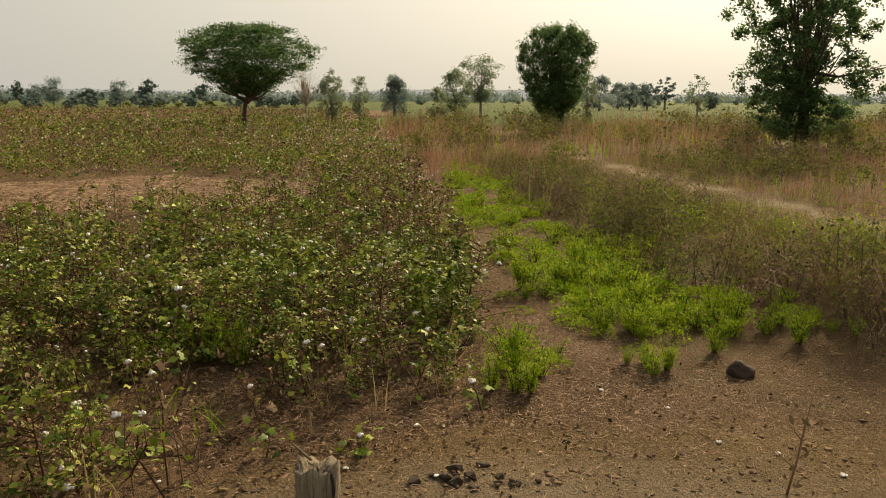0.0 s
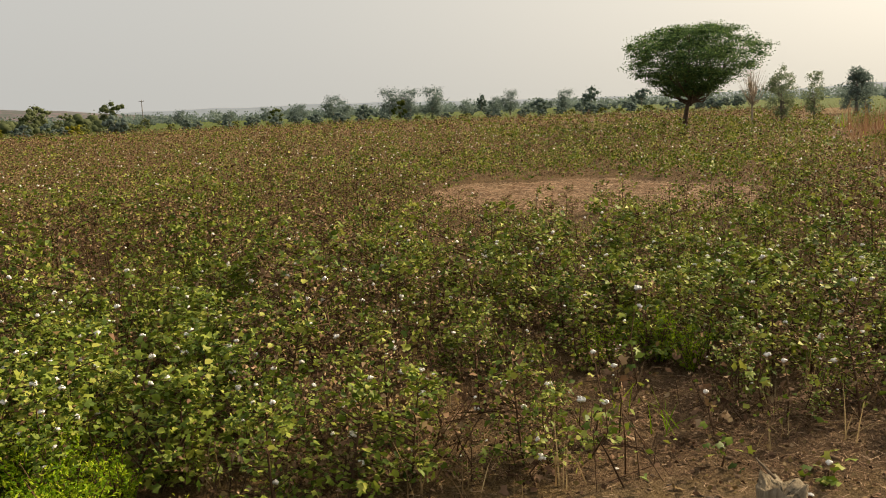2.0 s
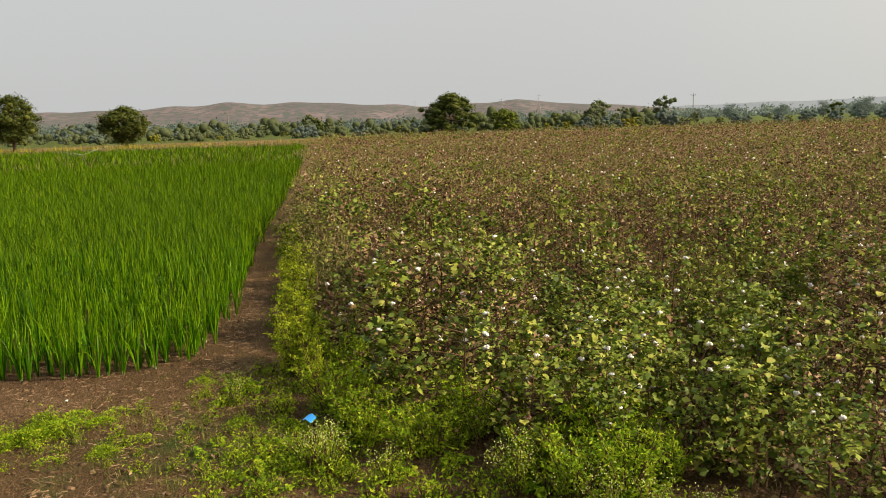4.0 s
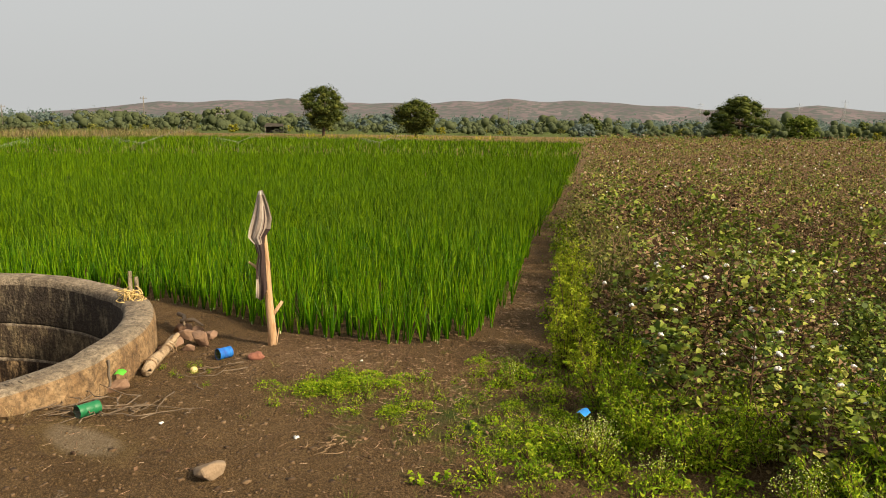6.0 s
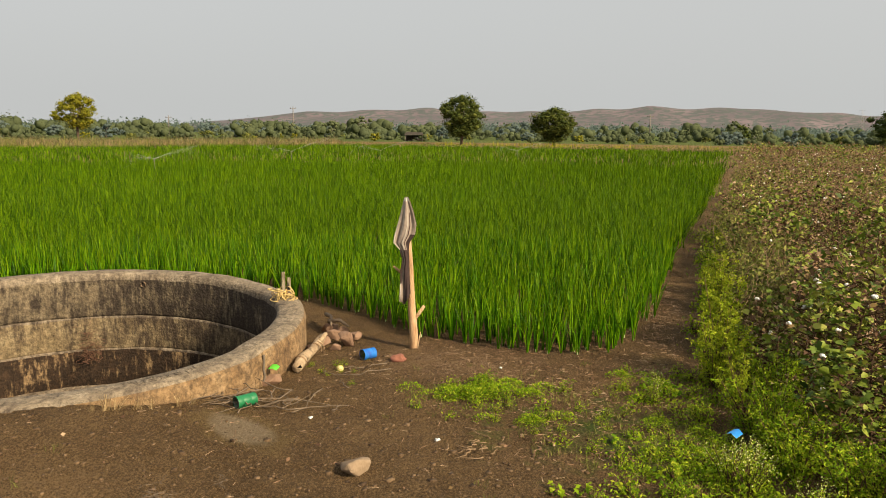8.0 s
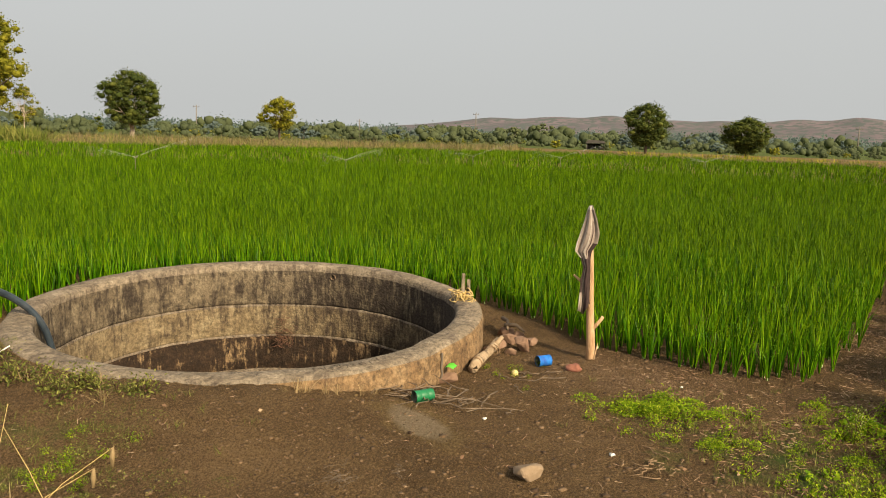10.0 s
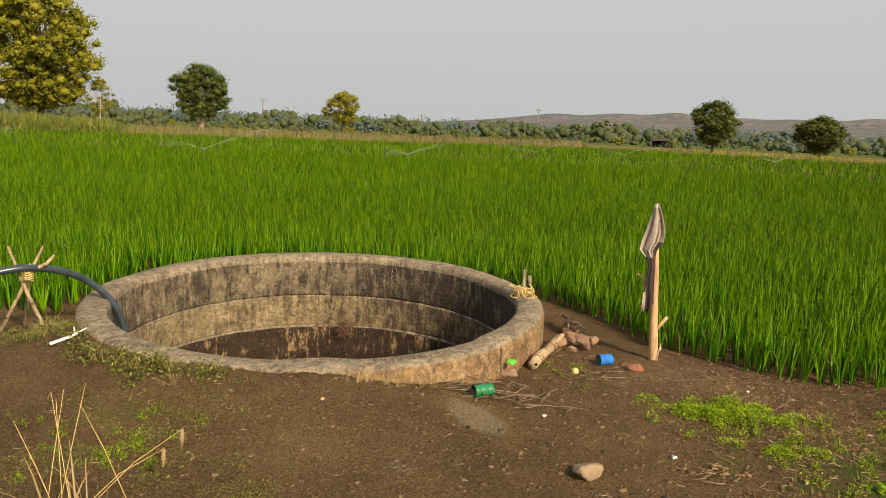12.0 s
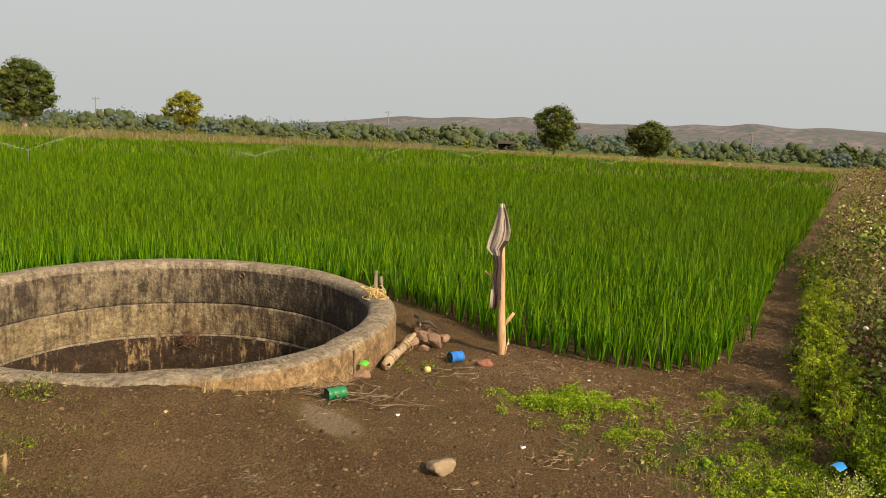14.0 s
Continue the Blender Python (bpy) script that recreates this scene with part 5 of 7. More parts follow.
    for t, dr in ((radians(197), 0.4), (radians(222), 0.4), (radians(180), 0.42)):
        add("seam", tube([np.array(well_point(t + 0.006 * math.sin(5 * k + t), ri + 0.004, dr + 0.05 * k)) for k in range(6)], 0.006, 5), [M_DARK], "dark vertical crack in the lining")


build_well()


def sticks(centre, n, length, spread, mat, name, label, category, r=0.006, flat=0.06, z=None):
    """A loose heap of thin twigs."""
    root = thing(name, label, category, centre[0], centre[1], z)
    for k in range(n):
        a, le = rng.uniform(0, 2 * np.pi), length * rng.uniform(0.4, 1.2)
        c = np.array([rng.normal(0, spread), rng.normal(0, spread), 0.012 + abs(rng.normal(0, flat * 0.4))])
        d = np.array([math.cos(a), math.sin(a), rng.normal(0, flat)])
        b = rng.normal(0, 0.05, 3) * le * np.array([1, 1, 0.2])
        w = np.array([-math.sin(a), math.cos(a), 0]) * le * rng.normal(0, 0.12)
        line = np.array([c - d * le / 2, c - d * le * 0.25 + w + b, c + b, c + d * le * 0.25 + w, c + d * le / 2 - w])
        line[:, 2] = np.maximum(line[:, 2], 0.006)
        part_np("twig", tube(line, [r * 1.2, r, r, r * 0.8, r * 0.5], 5), [mat], root)
    return root


M_STICK = material("grey_stick", [(0.08, 0.058, 0.04), (0.21, 0.155, 0.105)], 20, 5, 0.9, bump=0.3)
M_PEELED = material("peeled_wood", [(0.18, 0.12, 0.07), (0.33, 0.245, 0.155), (0.44, 0.35, 0.24)], 10, 6, 0.85, bump=0.7, second=((0.10, 0.07, 0.045), 14, 0.55, 0.66), stretch=(1, 1, 1))
M_POST = material("stake_wood", [(0.30, 0.17, 0.09), (0.46, 0.29, 0.16), (0.56, 0.40, 0.25)], 9, 7, 0.85, bump=0.5, stretch=(4, 4, 0.8))
M_GREY_WOOD = material("weathered_grey_wood", [(0.136, 0.104, 0.068), (0.264, 0.216, 0.148), (0.352, 0.296, 0.216)], 12, 8, 0.9, bump=0.8, stretch=(4, 4, 0.6), second=((0.03, 0.028, 0.022), 9, 0.55, 0.65))
M_CLOTH = material("grey_brown_cloth", [(0.20, 0.16, 0.135), (0.30, 0.25, 0.21)], 40, 5, 0.95, bump=0.3, bump_scale=300)
M_CLOTH_PALE = material("pale_cloth_edge", [(0.34, 0.30, 0.26), (0.46, 0.42, 0.37)], 40, 5, 0.95, bump=0.3, bump_scale=300)
M_CLOTH_DARK = material("dark_cloth_stripe", [(0.025, 0.016, 0.016), (0.05, 0.032, 0.03)], 40, 5, 0.95)
M_ROPE = material("yellow_straw_rope", [(0.42, 0.29, 0.10), (0.62, 0.46, 0.20)], 30, 4, 0.9, island=0.6)
M_HOSE = material("black_hose", [(0.012, 0.018, 0.025), (0.035, 0.05, 0.065)], 8, 5, 0.35, spec=0.5, second=((0.055, 0.06, 0.065), 6, 0.58, 0.75))
M_GREEN_TIN = material("green_paint", [(0.008, 0.115, 0.042), (0.012, 0.165, 0.062)], 14, 4, 0.5, spec=0.4, second=((0.12, 0.08, 0.05), 9, 0.66, 0.76))
M_BLUE_TIN = material("blue_plastic", [(0.012, 0.115, 0.42), (0.022, 0.165, 0.55)], 14, 4, 0.65, spec=0.2, second=((0.02, 0.09, 0.38), 9, 0.6, 0.7))
M_TIN_IN = material("dull_tin", [(0.10, 0.12, 0.09), (0.3, 0.32, 0.27)], 14, 4, 0.4, metal=0.6)
M_BLUE_BIT = material("bright_blue_plastic", [(0.02, 0.22, 0.65), (0.05, 0.32, 0.8)], 30, 3, 0.4)
M_GREEN_BIT = material("bright_green_wrapper", [(0.08, 0.42, 0.03), (0.14, 0.55, 0.06)], 30, 3, 0.4)
M_WHITE = material("white_plastic", [(0.66, 0.64, 0.6), (0.8, 0.79, 0.76)], 12, 4, 0.6)
M_FRUIT = material("pale_yellow_fruit", [(0.5, 0.4, 0.16), (0.62, 0.5, 0.24)], 20, 4, 0.5)


def can(name, label, x, y, r, length, yaw, mat, open_end=True):
    root = thing(name, label, "can", x, y, None, turn=yaw)
    h = length / 2
    body = [(-h, r * 0.97), (-h + 0.004, r), (-h * 0.45, r), (-h * 0.42, r * 0.975), (-h * 0.38, r), (h * 0.38, r), (h * 0.42, r * 0.975), (h * 0.45, r), (h - 0.004, r), (h, r * 0.97)]
    part_np("body", tube([(p, 0, r) for p, _ in body], [q for _, q in body], 28, 0, False), [mat], root, "", True)
    for s in (-1, 1):
        part_np("rim", tube([(s * (h - 0.004), 0, r), (s * h, 0, r), (s * (h + 0.002), 0, r)], [r * 1.03, r * 1.045, r * 1.02], 28, 0, False), [mat], root, "", True)
    part_np("inside", joined([tube([(-h + 0.003, 0, r), (h - 0.002, 0, r)], [r * 0.93, r * 0.93], 28, 0, True)]) if not open_end else joined([tube([(-h * 0.6, 0, r), (h, 0, r)], [r * 0.94, r * 0.96], 28, 0, False), tube([(-h * 0.62, 0, r), (-h * 0.6, 0, r)], [r * 0.3, r * 0.94], 28, 0, True)]), [M_TIN_IN], root, "dull tin inside", True)
    return root


can("green_tin", "dented green paint tin lying on its side", -4.10, -2.285, 0.035, 0.115, 324, M_GREEN_TIN)
can("blue_tin", "small bright blue plastic pot lying on bare soil", -5.3, -1.9, 0.038, 0.095, 318, M_BLUE_TIN)


def stone(name, label, x, y, r, seed, mat, squash=(1, 1, 0.6), sink=0.0, rough=0.3):
    ob = part(name, angular(r, squash, 12) if rough == 0.3 or rough >= 0.7 else rock(r, seed, squash, rough, 3), mat, None, "", rough < 0.3)
    ob.matrix_basis = pose(x, y, gz1(x, y) - sink, 0, 0, seed * 47)
    return tagged(ob, label, "stone")


stone("stone", "pale angular stone lying on bare soil", -3.52, -1.47, 0.09, 3.3, M_STONE_PALE, (1.0, 0.85, 0.9), 0.025, 0.3)
stone("stone", "rounded earthy stone half sunk in the soil", -3.39, -1.84, 0.10, 5.2, M_CLOD, (1.25, 0.8, 0.28), 0.06, 0.25)
stone("stone", "small red stone near the wooden stake", -5.3, -1.68, 0.05, 2.2, M_STONE_RED, (1.1, 0.9, 0.65), 0.006, 0.25)
stone("stone", "brown stone at the foot of the well", -4.66, -2.36, 0.075, 7.1, M_STONE, (1.25, 0.85, 0.6), 0.008)
for k, (x, y, r) in enumerate([(-5.62, -2.16, 0.10), (-5.74, -2.3, 0.075), (-5.58, -2.32, 0.06), (-5.88, -2.26, 0.07), (-5.48, -2.2, 0.05), (-5.95, -2.4, 0.08), (-5.8, -2.14, 0.06), (-5.42, -2.36, 0.045)]):
    tagged(stone("stone", "rough brown stone piled beside the well", x, y, r, 1.3 + k, M_STONE, (1.15, 0.9, 0.75)), group="stones piled beside the well")
stone("yellow_fruit", "small pale yellow round fruit on soil", -5.02, -2.02, 0.024, 4.0, M_FRUIT, (1, 1, 1), 0.004, 0.05)["category"] = "fruit"
stone("stone", "dark weathered stone at the edge of the weeds", 1.76, 4.32, 0.075, 6.4, M_STONE_DARK, (1.1, 0.9, 0.85), 0.03, 0.25)

log = thing("log", "pale peeled log lying beside the well", "log", -5.2, -2.3, 0)
part_np("trunk", tube([(0.33, 0.03, 0.04), (0.15, 0.0, 0.044), (-0.05, 0.0, 0.05), (-0.22, -0.01, 0.06), (-0.36, -0.03, 0.065)], [0.034, 0.040, 0.031, 0.037, 0.028], 9), [M_PEELED], log, "", True)
part_np("knot", tube([(-0.2, 0.0, 0.07), (-0.27, 0.03, 0.12)], [0.024, 0.015], 8), [M_PEELED], log, "", True)
for at in (0.2, -0.12, -0.17):
    part_np("cord", joined([tube([(at + 0.055 * math.sin(t) * 0.3, 0.005 + 0.042 * math.cos(t), 0.044 + 0.042 * math.sin(t)) for t in np.linspace(0, 6.28, 14)], 0.005, 5)]), [M_TWIG], log, "dark cord wound round the log")
for x, y, turn, ln in ((-5.98, -2.42, 25, 0.34), (-5.86, -2.3, 70, 0.2)):
    br = thing("branch", "short dry branch lying by the stones", "branch", x, y, None, turn=turn)
    part_np("stem", tube([(-ln / 2, 0, 0.10), (0, 0.02, 0.12), (ln / 2, 0, 0.09)], [0.018, 0.015, 0.009], 7), [M_STICK], br, "", True)

wrapper = thing("green_wrapper", "bright green plastic scrap on a stone", "litter", -4.63, -2.33, 0.1, turn=70)
part_np("sheet", (np.array([(-0.035, -0.02, 0), (0, -0.022, 0.012), (0.035, -0.02, 0.004), (-0.035, 0.02, 0.022), (0, 0.022, 0.03), (0.035, 0.018, 0.02)]), np.array([(0, 1, 4, 3), (1, 2, 5, 4)]), 0), [M_GREEN_BIT], wrapper)

sticks((-4.17, -2.3), 18, 0.36, 0.10, M_STICK, "twig_heap", "tangled heap of thin grey twigs near the well", "twigs", 0.0035)
sticks((-4.25, -1.98), 10, 0.32, 0.12, M_STICK, "twig_heap", "scattered curved grey twigs on the yard", "twigs", 0.0034)
sticks((-4.9, -1.9), 6, 0.35, 0.12, M_STICK, "twig_heap", "few dry twigs on bare soil", "twigs", 0.0035)
nest = np.array(well_point(radians(207), 1.44, 0.78))
M_BRUSH = material("reddish_brushwood", [(0.045, 0.022, 0.014), (0.11, 0.055, 0.034), (0.19, 0.11, 0.065)], 12, 4, 0.9, island=0.6)
sticks((nest[0], nest[1]), 120, 0.11, 0.055, M_BRUSH, "twig_clump", "dry reddish brushwood caught on the well's ledge", "twigs", 0.0016, 0.3, nest[2])


def build_stake():
    root = thing("stake", "rough forked wooden stake driven into the soil", "stake", -5.63, -1.64)
    part_np("pole", tube([(0, 0, -0.1), (0.005, 0.0, 0.1), (0.0, -0.02, 0.35), (0.005, -0.03, 0.6), (0.01, -0.05, 0.9), (0.01, -0.06, 1.11)], [0.034, 0.032, 0.028, 0.025, 0.022, 0.017], 10), [M_POST], root, "", True)
    part_np("fork", tube([(0, -0.015, 0.2), (0.0, 0.03, 0.26), (-0.01, 0.075, 0.325)], [0.018, 0.014, 0.012], 7), [M_POST], root, "", True)
    part_np("snag", tube([(0, -0.03, 0.55), (0.02, -0.1, 0.58), (0.03, -0.15, 0.62)], [0.014, 0.012, 0.007], 7), [M_POST], root, "", True)
    part_np("root_chip", tube([(0.02, 0.03, 0.0), (0.0, 0.05, 0.13)], [0.005, 0.003], 5), [M_POST], root)
    # cloth: rows from the top down; left and right reach from the pole
    cloth = thing("hanging_cloth", "grey-brown striped cloth draped over the stake", "cloth", -5.63, -1.64, gz1(-5.63, -1.64))
    z = np.array([1.125, 1.1, 1.02, 0.93, 0.86, 0.80, 0.75, 0.68, 0.6, 0.5, 0.42, 0.365])
    lft = np.array([0.012, 0.022, 0.045, 0.075, 0.1, 0.112, 0.07, 0.05, 0.07, 0.076, 0.084, 0.09])
    rgt = np.array([0.012, 0.022, 0.045, 0.062, 0.05, 0.008, 0.0, 0.0, -0.002, -0.004, -0.004, -0.006])
    lat = np.array([0.19, -0.98, 0])
    dep = np.array([0.98, 0.19, 0])
    cols = 22
    v = []
    for k in range(len(z)):
        axis = np.array([0.01, -0.055 * z[k] / 1.1, 0])
        for c in range(cols):
            u = c / (cols - 1)
            off = lft[k] * (1 - u) - rgt[k] * u
            fold = 0.036 + 0.013 * math.sin(u * 9 + z[k] * 4) + 0.005 * math.sin(u * 23 - z[k] * 7)
            bottom = -0.05 * (math.sin(u * 3.2) ** 2) * (k == len(z) - 1) + (0.06 * u if k == len(z) - 1 else 0)
            v.append(axis + lat * off + dep * fold * (0.5 + 0.5 * min(1, k / 3)) + np.array([0, 0, z[k] + bottom]))
    v = np.array(v)
    q = [(k * cols + c, k * cols + c + 1, (k + 1) * cols + c + 1, (k + 1) * cols + c) for k in range(len(z) - 1) for c in range(cols - 1)]
    ix = [1 if (0.7 < c / cols and k >= 4) or (0.45 < c / cols and k >= 6) or (c == 13 and k >= 2) or (c < 4 and 6 <= k < 9) else 2 if c in (0, 6, 11) or k == 0 else 0 for k in range(len(z) - 1) for c in range(cols - 1)]
    ob = part_np("fabric", (v, np.array(q), np.array(ix)), [M_CLOTH, M_CLOTH_DARK, M_CLOTH_PALE], cloth, "", True)
    mod = ob.modifiers.new("thick", "SOLIDIFY")
    mod.thickness = 0.004
    back = v.reshape(len(z), cols, 3)[:7].reshape(-1, 3) - dep * 0.075
    part_np("back_fold", (back, np.array(q[: 6 * (cols - 1)]), 0), [M_CLOTH], cloth, "", True)


build_stake()


def build_pegs():
    t = radians(124)
    x, y, z = well_point(t, 1.63, 0)
    root = thing("rope_bundle", "bundle of yellow straw rope tied round two pegs", "rope", float(x), float(y), float(z))
    for k in range(36):
        c = rng.normal(0, 0.03, 3) * np.array([1, 1, 0.6]) + np.array([0, 0, 0.025])
        ax = rng.normal(size=3)
        ax /= np.linalg.norm(ax)
        bx = np.cross(ax, rng.normal(size=3))
        bx /= np.linalg.norm(bx)
        r = rng.uniform(0.03, 0.085)
        line = np.array([c + ax * r * math.cos(s) + bx * r * math.sin(s) * 0.6 for s in np.linspace(0, rng.uniform(3, 6), 9)])
        line[:, 2] = np.maximum(line[:, 2], 0.004)
        part_np("strand", tube(line, 0.0045, 4), [M_ROPE], root)
    for dx, dy, h in ((0.0, 0.0, 0.25), (-0.03, 0.035, 0.20)):
        peg = thing("wooden_peg", "flat grey wooden peg standing on the well's rim", "peg", float(x) + dx, float(y) + dy, float(z) - 0.02, "pegs on the well's rim", turn=25)
        bm = bmesh.new()
        bmesh.ops.create_cube(bm, size=1, matrix=Matrix.Translation((0, 0, h / 2)) @ Matrix.Diagonal((0.012, 0.028, h, 1)))
        bmesh.ops.bevel(bm, geom=bm.edges[:], offset=0.003, segments=1, affect="EDGES")
        part("slat", bm, M_GREY_WOOD, peg, "", False)
        part_np("band", tube([(0, 0, 0.03), (0, 0, 0.09)], [0.019, 0.018], 8), [M_DARK], peg, "dark binding")


build_pegs()


def build_hose():
    root = thing("hose", "black irrigation hose arching over the well's rim", "hose", -3.42, -5.45, 0)
    pts = np.array([(-1.3, -6.6, 0.03), (-2.0, -6.25, 0.06), (-2.5, -5.9, 0.24), (-2.9, -5.62, 0.44), (-3.23, -5.44, 0.525), (-3.35, -5.38, 0.54), (-3.5, -5.36, 0.52), (-3.66, -5.36, 0.47), (-3.8, -5.35, 0.40), (-3.92, -5.30, 0.29), (-4.0, -5.24, 0.14), (-4.04, -5.2, -0.1), (-4.06, -5.18, -0.6), (-4.08, -5.15, -1.4), (-4.08, -5.15, -2.5)])
    t = np.linspace(0, len(pts) - 1, 60)
    fine = np.stack([np.interp(t, np.arange(len(pts)), pts[:, k]) for k in range(3)], 1)
    for _ in range(3):
        fine[1:-1] = (fine[:-2] + fine[1:-1] * 2 + fine[2:]) / 4
    part_np("pipe", tube(fine - np.array([-3.42, -5.45, 0]), 0.025, 14), [M_HOSE], root, "", True)
    tri = thing("tripod", "tripod of tied dry sticks holding the hose", "tripod", -3.4, -5.4, 0)
    for foot, top in (((0.09, -0.25, 0), (-0.07, 0.075, 0.68)), ((-0.12, 0.04, 0), (0.08, -0.08, 0.68)), ((-0.16, -0.3, 0), (0.0, 0.03, 0.56)), ((-0.03, 0.03, 0.52), (-0.12, 0.12, 0.62))):
        f, e = np.array(foot), np.array(top)
        part_np("stick", tube([f, f * 0.5 + e * 0.5 + rng.normal(0, 0.008, 3), e], [0.015, 0.013, 0.008], 7), [M_PEELED], tri, "", True)
    for k in range(5):
        part_np("cord", tube([(0.035 * math.cos(s), 0.035 * math.sin(s), 0.45 + 0.012 * k + 0.01 * math.sin(2 * s)) for s in np.linspace(0, 6.28, 12)], 0.004, 4), [M_ROPE], tri)
    bone = thing("white_pipe_piece", "broken white forked plastic piece on the soil", "litter", -3.16, -4.69, None, turn=350)
    part_np("shaft", tube([(0.11, 0.02, 0.012), (0, 0, 0.022), (-0.07, -0.01, 0.035)], [0.010, 0.010, 0.009], 8), [M_WHITE], bone, "", True)
    for e in ((-0.12, 0.02, 0.07), (-0.11, -0.035, 0.045), (-0.05, 0.0, 0.085)):
        part_np("prong", tube([(-0.06, -0.01, 0.033), e], [0.007, 0.003], 6), [M_WHITE], bone)


build_hose()


def build_stump():
    root = thing("post_stump", "short weathered wooden post stump in bare earth", "stump", -0.5, 2.87)
    n, rows = 16, 9
    v = []
    for k in range(rows):
        t = k / (rows - 1)
        for s in range(n):
            a = s * 2 * math.pi / n
            r = 0.083 * (1 + 0.10 * math.cos(2 * a + 0.4) + 0.05 * math.sin(5 * a + k * 0.3) + 0.03 * rng.normal())
            z = -0.05 + 0.25 * t + (0.022 * math.sin(3 * a) + 0.018 * math.sin(7 * a + 1) if k == rows - 1 else 0)
            v.append((r * math.cos(a), r * math.sin(a), z))
    q = [(k * n + s, k * n + (s + 1) % n, (k + 1) * n + (s + 1) % n, (k + 1) * n + s) for k in range(rows - 1) for s in range(n)]
    b = (rows - 1) * n
    v += [(0.5 * x, 0.5 * y, z - 0.03) for x, y, z in v[b:b + n]] + [(0, 0, 0.12)]
    q += [(b + s, b + (s + 1) % n, b + n + (s + 1) % n, b + n + s) for s in range(n)] + [(b + 2 * n, b + n + s, b + n + s + 1, b + n + (s + 2) % n) for s in range(0, n - 1, 2)]
    part_np("post", (np.array(v) * np.array([1, 1, 0.8]), np.array(q), 0), [M_GREY_WOOD], root)
    part_np("splinter", tube([(0.05, -0.05, 0.02), (0.07, -0.05, 0.15), (0.095, -0.04, 0.2)], [0.03, 0.024, 0.006], 6), [M_GREY_WOOD], root)
    part_np("twig", tube([(-0.02, 0.0, 0.18), (-0.1, 0.04, 0.23)], [0.006, 0.004], 5), [M_STICK], root, "thin twig lying across the top")


build_stump()

rng = np.random.default_rng(41)

# ---- weeds, grasses and litter ----
def feathery(h, n_stem, n_leaf, leaf, spread=0.5, head=0):
    """A leafy weed: several stems with small leaves; index 0 leaf, 1 stem, 2 flower heads."""
    out, heads = [], []
    for s in range(n_stem):
        a, le = rng.uniform(0, 6.28), rng.uniform(0.1, spread)
        hh = h * rng.uniform(0.6, 1.05)
        d = np.array([math.cos(a) * le, math.sin(a) * le, 1.0])
        t = rng.uniform(0.12, 1, n_leaf)
        p = d * hh * t[:, None] + rng.normal(0, 0.025 + leaf * 0.35, (n_leaf, 3))
        p[:, 2] = np.maximum(p[:, 2], 0.008)
        out.append(leaves(p, rng.uniform(0.6, 1.3, n_leaf) * leaf, rng.normal(size=(n_leaf, 3)) + np.array([0, 0, 0.3]), 0.2, 0.34, 0))
        out.append(tube([np.zeros(3), d * hh * 0.5, d * hh], [0.004, 0.003, 0.0015], 3, 1, False))
        if head:
            m = head
            out.append(leaves(d * hh + rng.normal(0, 0.03, (m, 3)), 0.018, None, 0, 0.9, 2))
    return joined(out)


def sprig_shrub(h, r, n_stem, n_spray, n_leaf, leaf, head=0):
    """A bushy herb: leaning stems that carry sprays of small leaflets, with open gaps; index 0 leaf, 1 stem, 2 flower heads."""
    out = []
    for _ in range(n_stem):
        a, hh = rng.uniform(0, 6.28), h * rng.uniform(0.55, 1.05)
        e = np.array([math.cos(a), math.sin(a), 0]) * r * rng.uniform(0.15, 1.0)
        o = e * 0.2
        stem = np.array([o, o + (e - o) * 0.35 + np.array([0, 0, hh * 0.5]), e + np.array([0, 0, hh])])
        out.append(tube(stem, [0.004, 0.003, 0.0015], 3, 1, False))
        for k in range(n_spray):
            t = rng.uniform(0.08, 1.0)
            b = stem[0] * (1 - t) ** 2 + 2 * stem[1] * t * (1 - t) + stem[2] * t * t
            d = rng.normal(size=3) + np.array([e[0], e[1], 0]) / (r + 1e-6) * 0.8
            d[2] = abs(d[2]) * 0.6 + 0.15
            d *= rng.uniform(0.5, 1.0) * leaf * 3.2 / np.linalg.norm(d)
            w = np.linspace(0.15, 1.0, n_leaf)[:, None]
            p = b + d * w + rng.normal(0, leaf * 0.28, (n_leaf, 3))
            p[:, 2] = np.maximum(p[:, 2], 0.008)
            out.append(leaves(p, rng.uniform(0.7, 1.2, n_leaf) * leaf, np.tile(d / np.linalg.norm(d), (n_leaf, 1)) + rng.normal(0, 0.6, (n_leaf, 3)), 0.1, 0.36, 0, 0.1, 1.2))
        if head:
            out.append(leaves(stem[2] + rng.normal(0, 0.028, (head, 3)), 0.010, None, 0, 0.9, 2))
    return joined(out)


def mat_weed(r, n, leaf):
    """A low cushion of small leaves on the soil."""
    a, rr = rng.uniform(0, 6.28, n), r * rng.random(n) ** 0.6
    z = 0.012 + (1 - (rr / r) ** 2) * r * 0.5 * rng.random(n) ** 0.5
    c = np.stack([np.cos(a) * rr, np.sin(a) * rr, z], 1)
    aim = np.stack([np.cos(a), np.sin(a), rng.uniform(0.1, 1.2, n)], 1)
    return leaves(c, rng.uniform(0.6, 1.3, n) * leaf, aim, 0.1, 0.5, 0, 0.12, 1.2)


def rosette(r, n):
    """Broad leaves flat on the ground."""
    a = rng.uniform(0, 6.28, n)
    rr = r * rng.uniform(0.3, 1, n)
    c = np.stack([np.cos(a) * rr, np.sin(a) * rr, rng.uniform(0.02, 0.09, n)], 1)
    aim = np.stack([np.cos(a), np.sin(a), np.full(n, 0.15)], 1)
    return lobed(c, rng.uniform(0.05, 0.085, n), aim, 0)


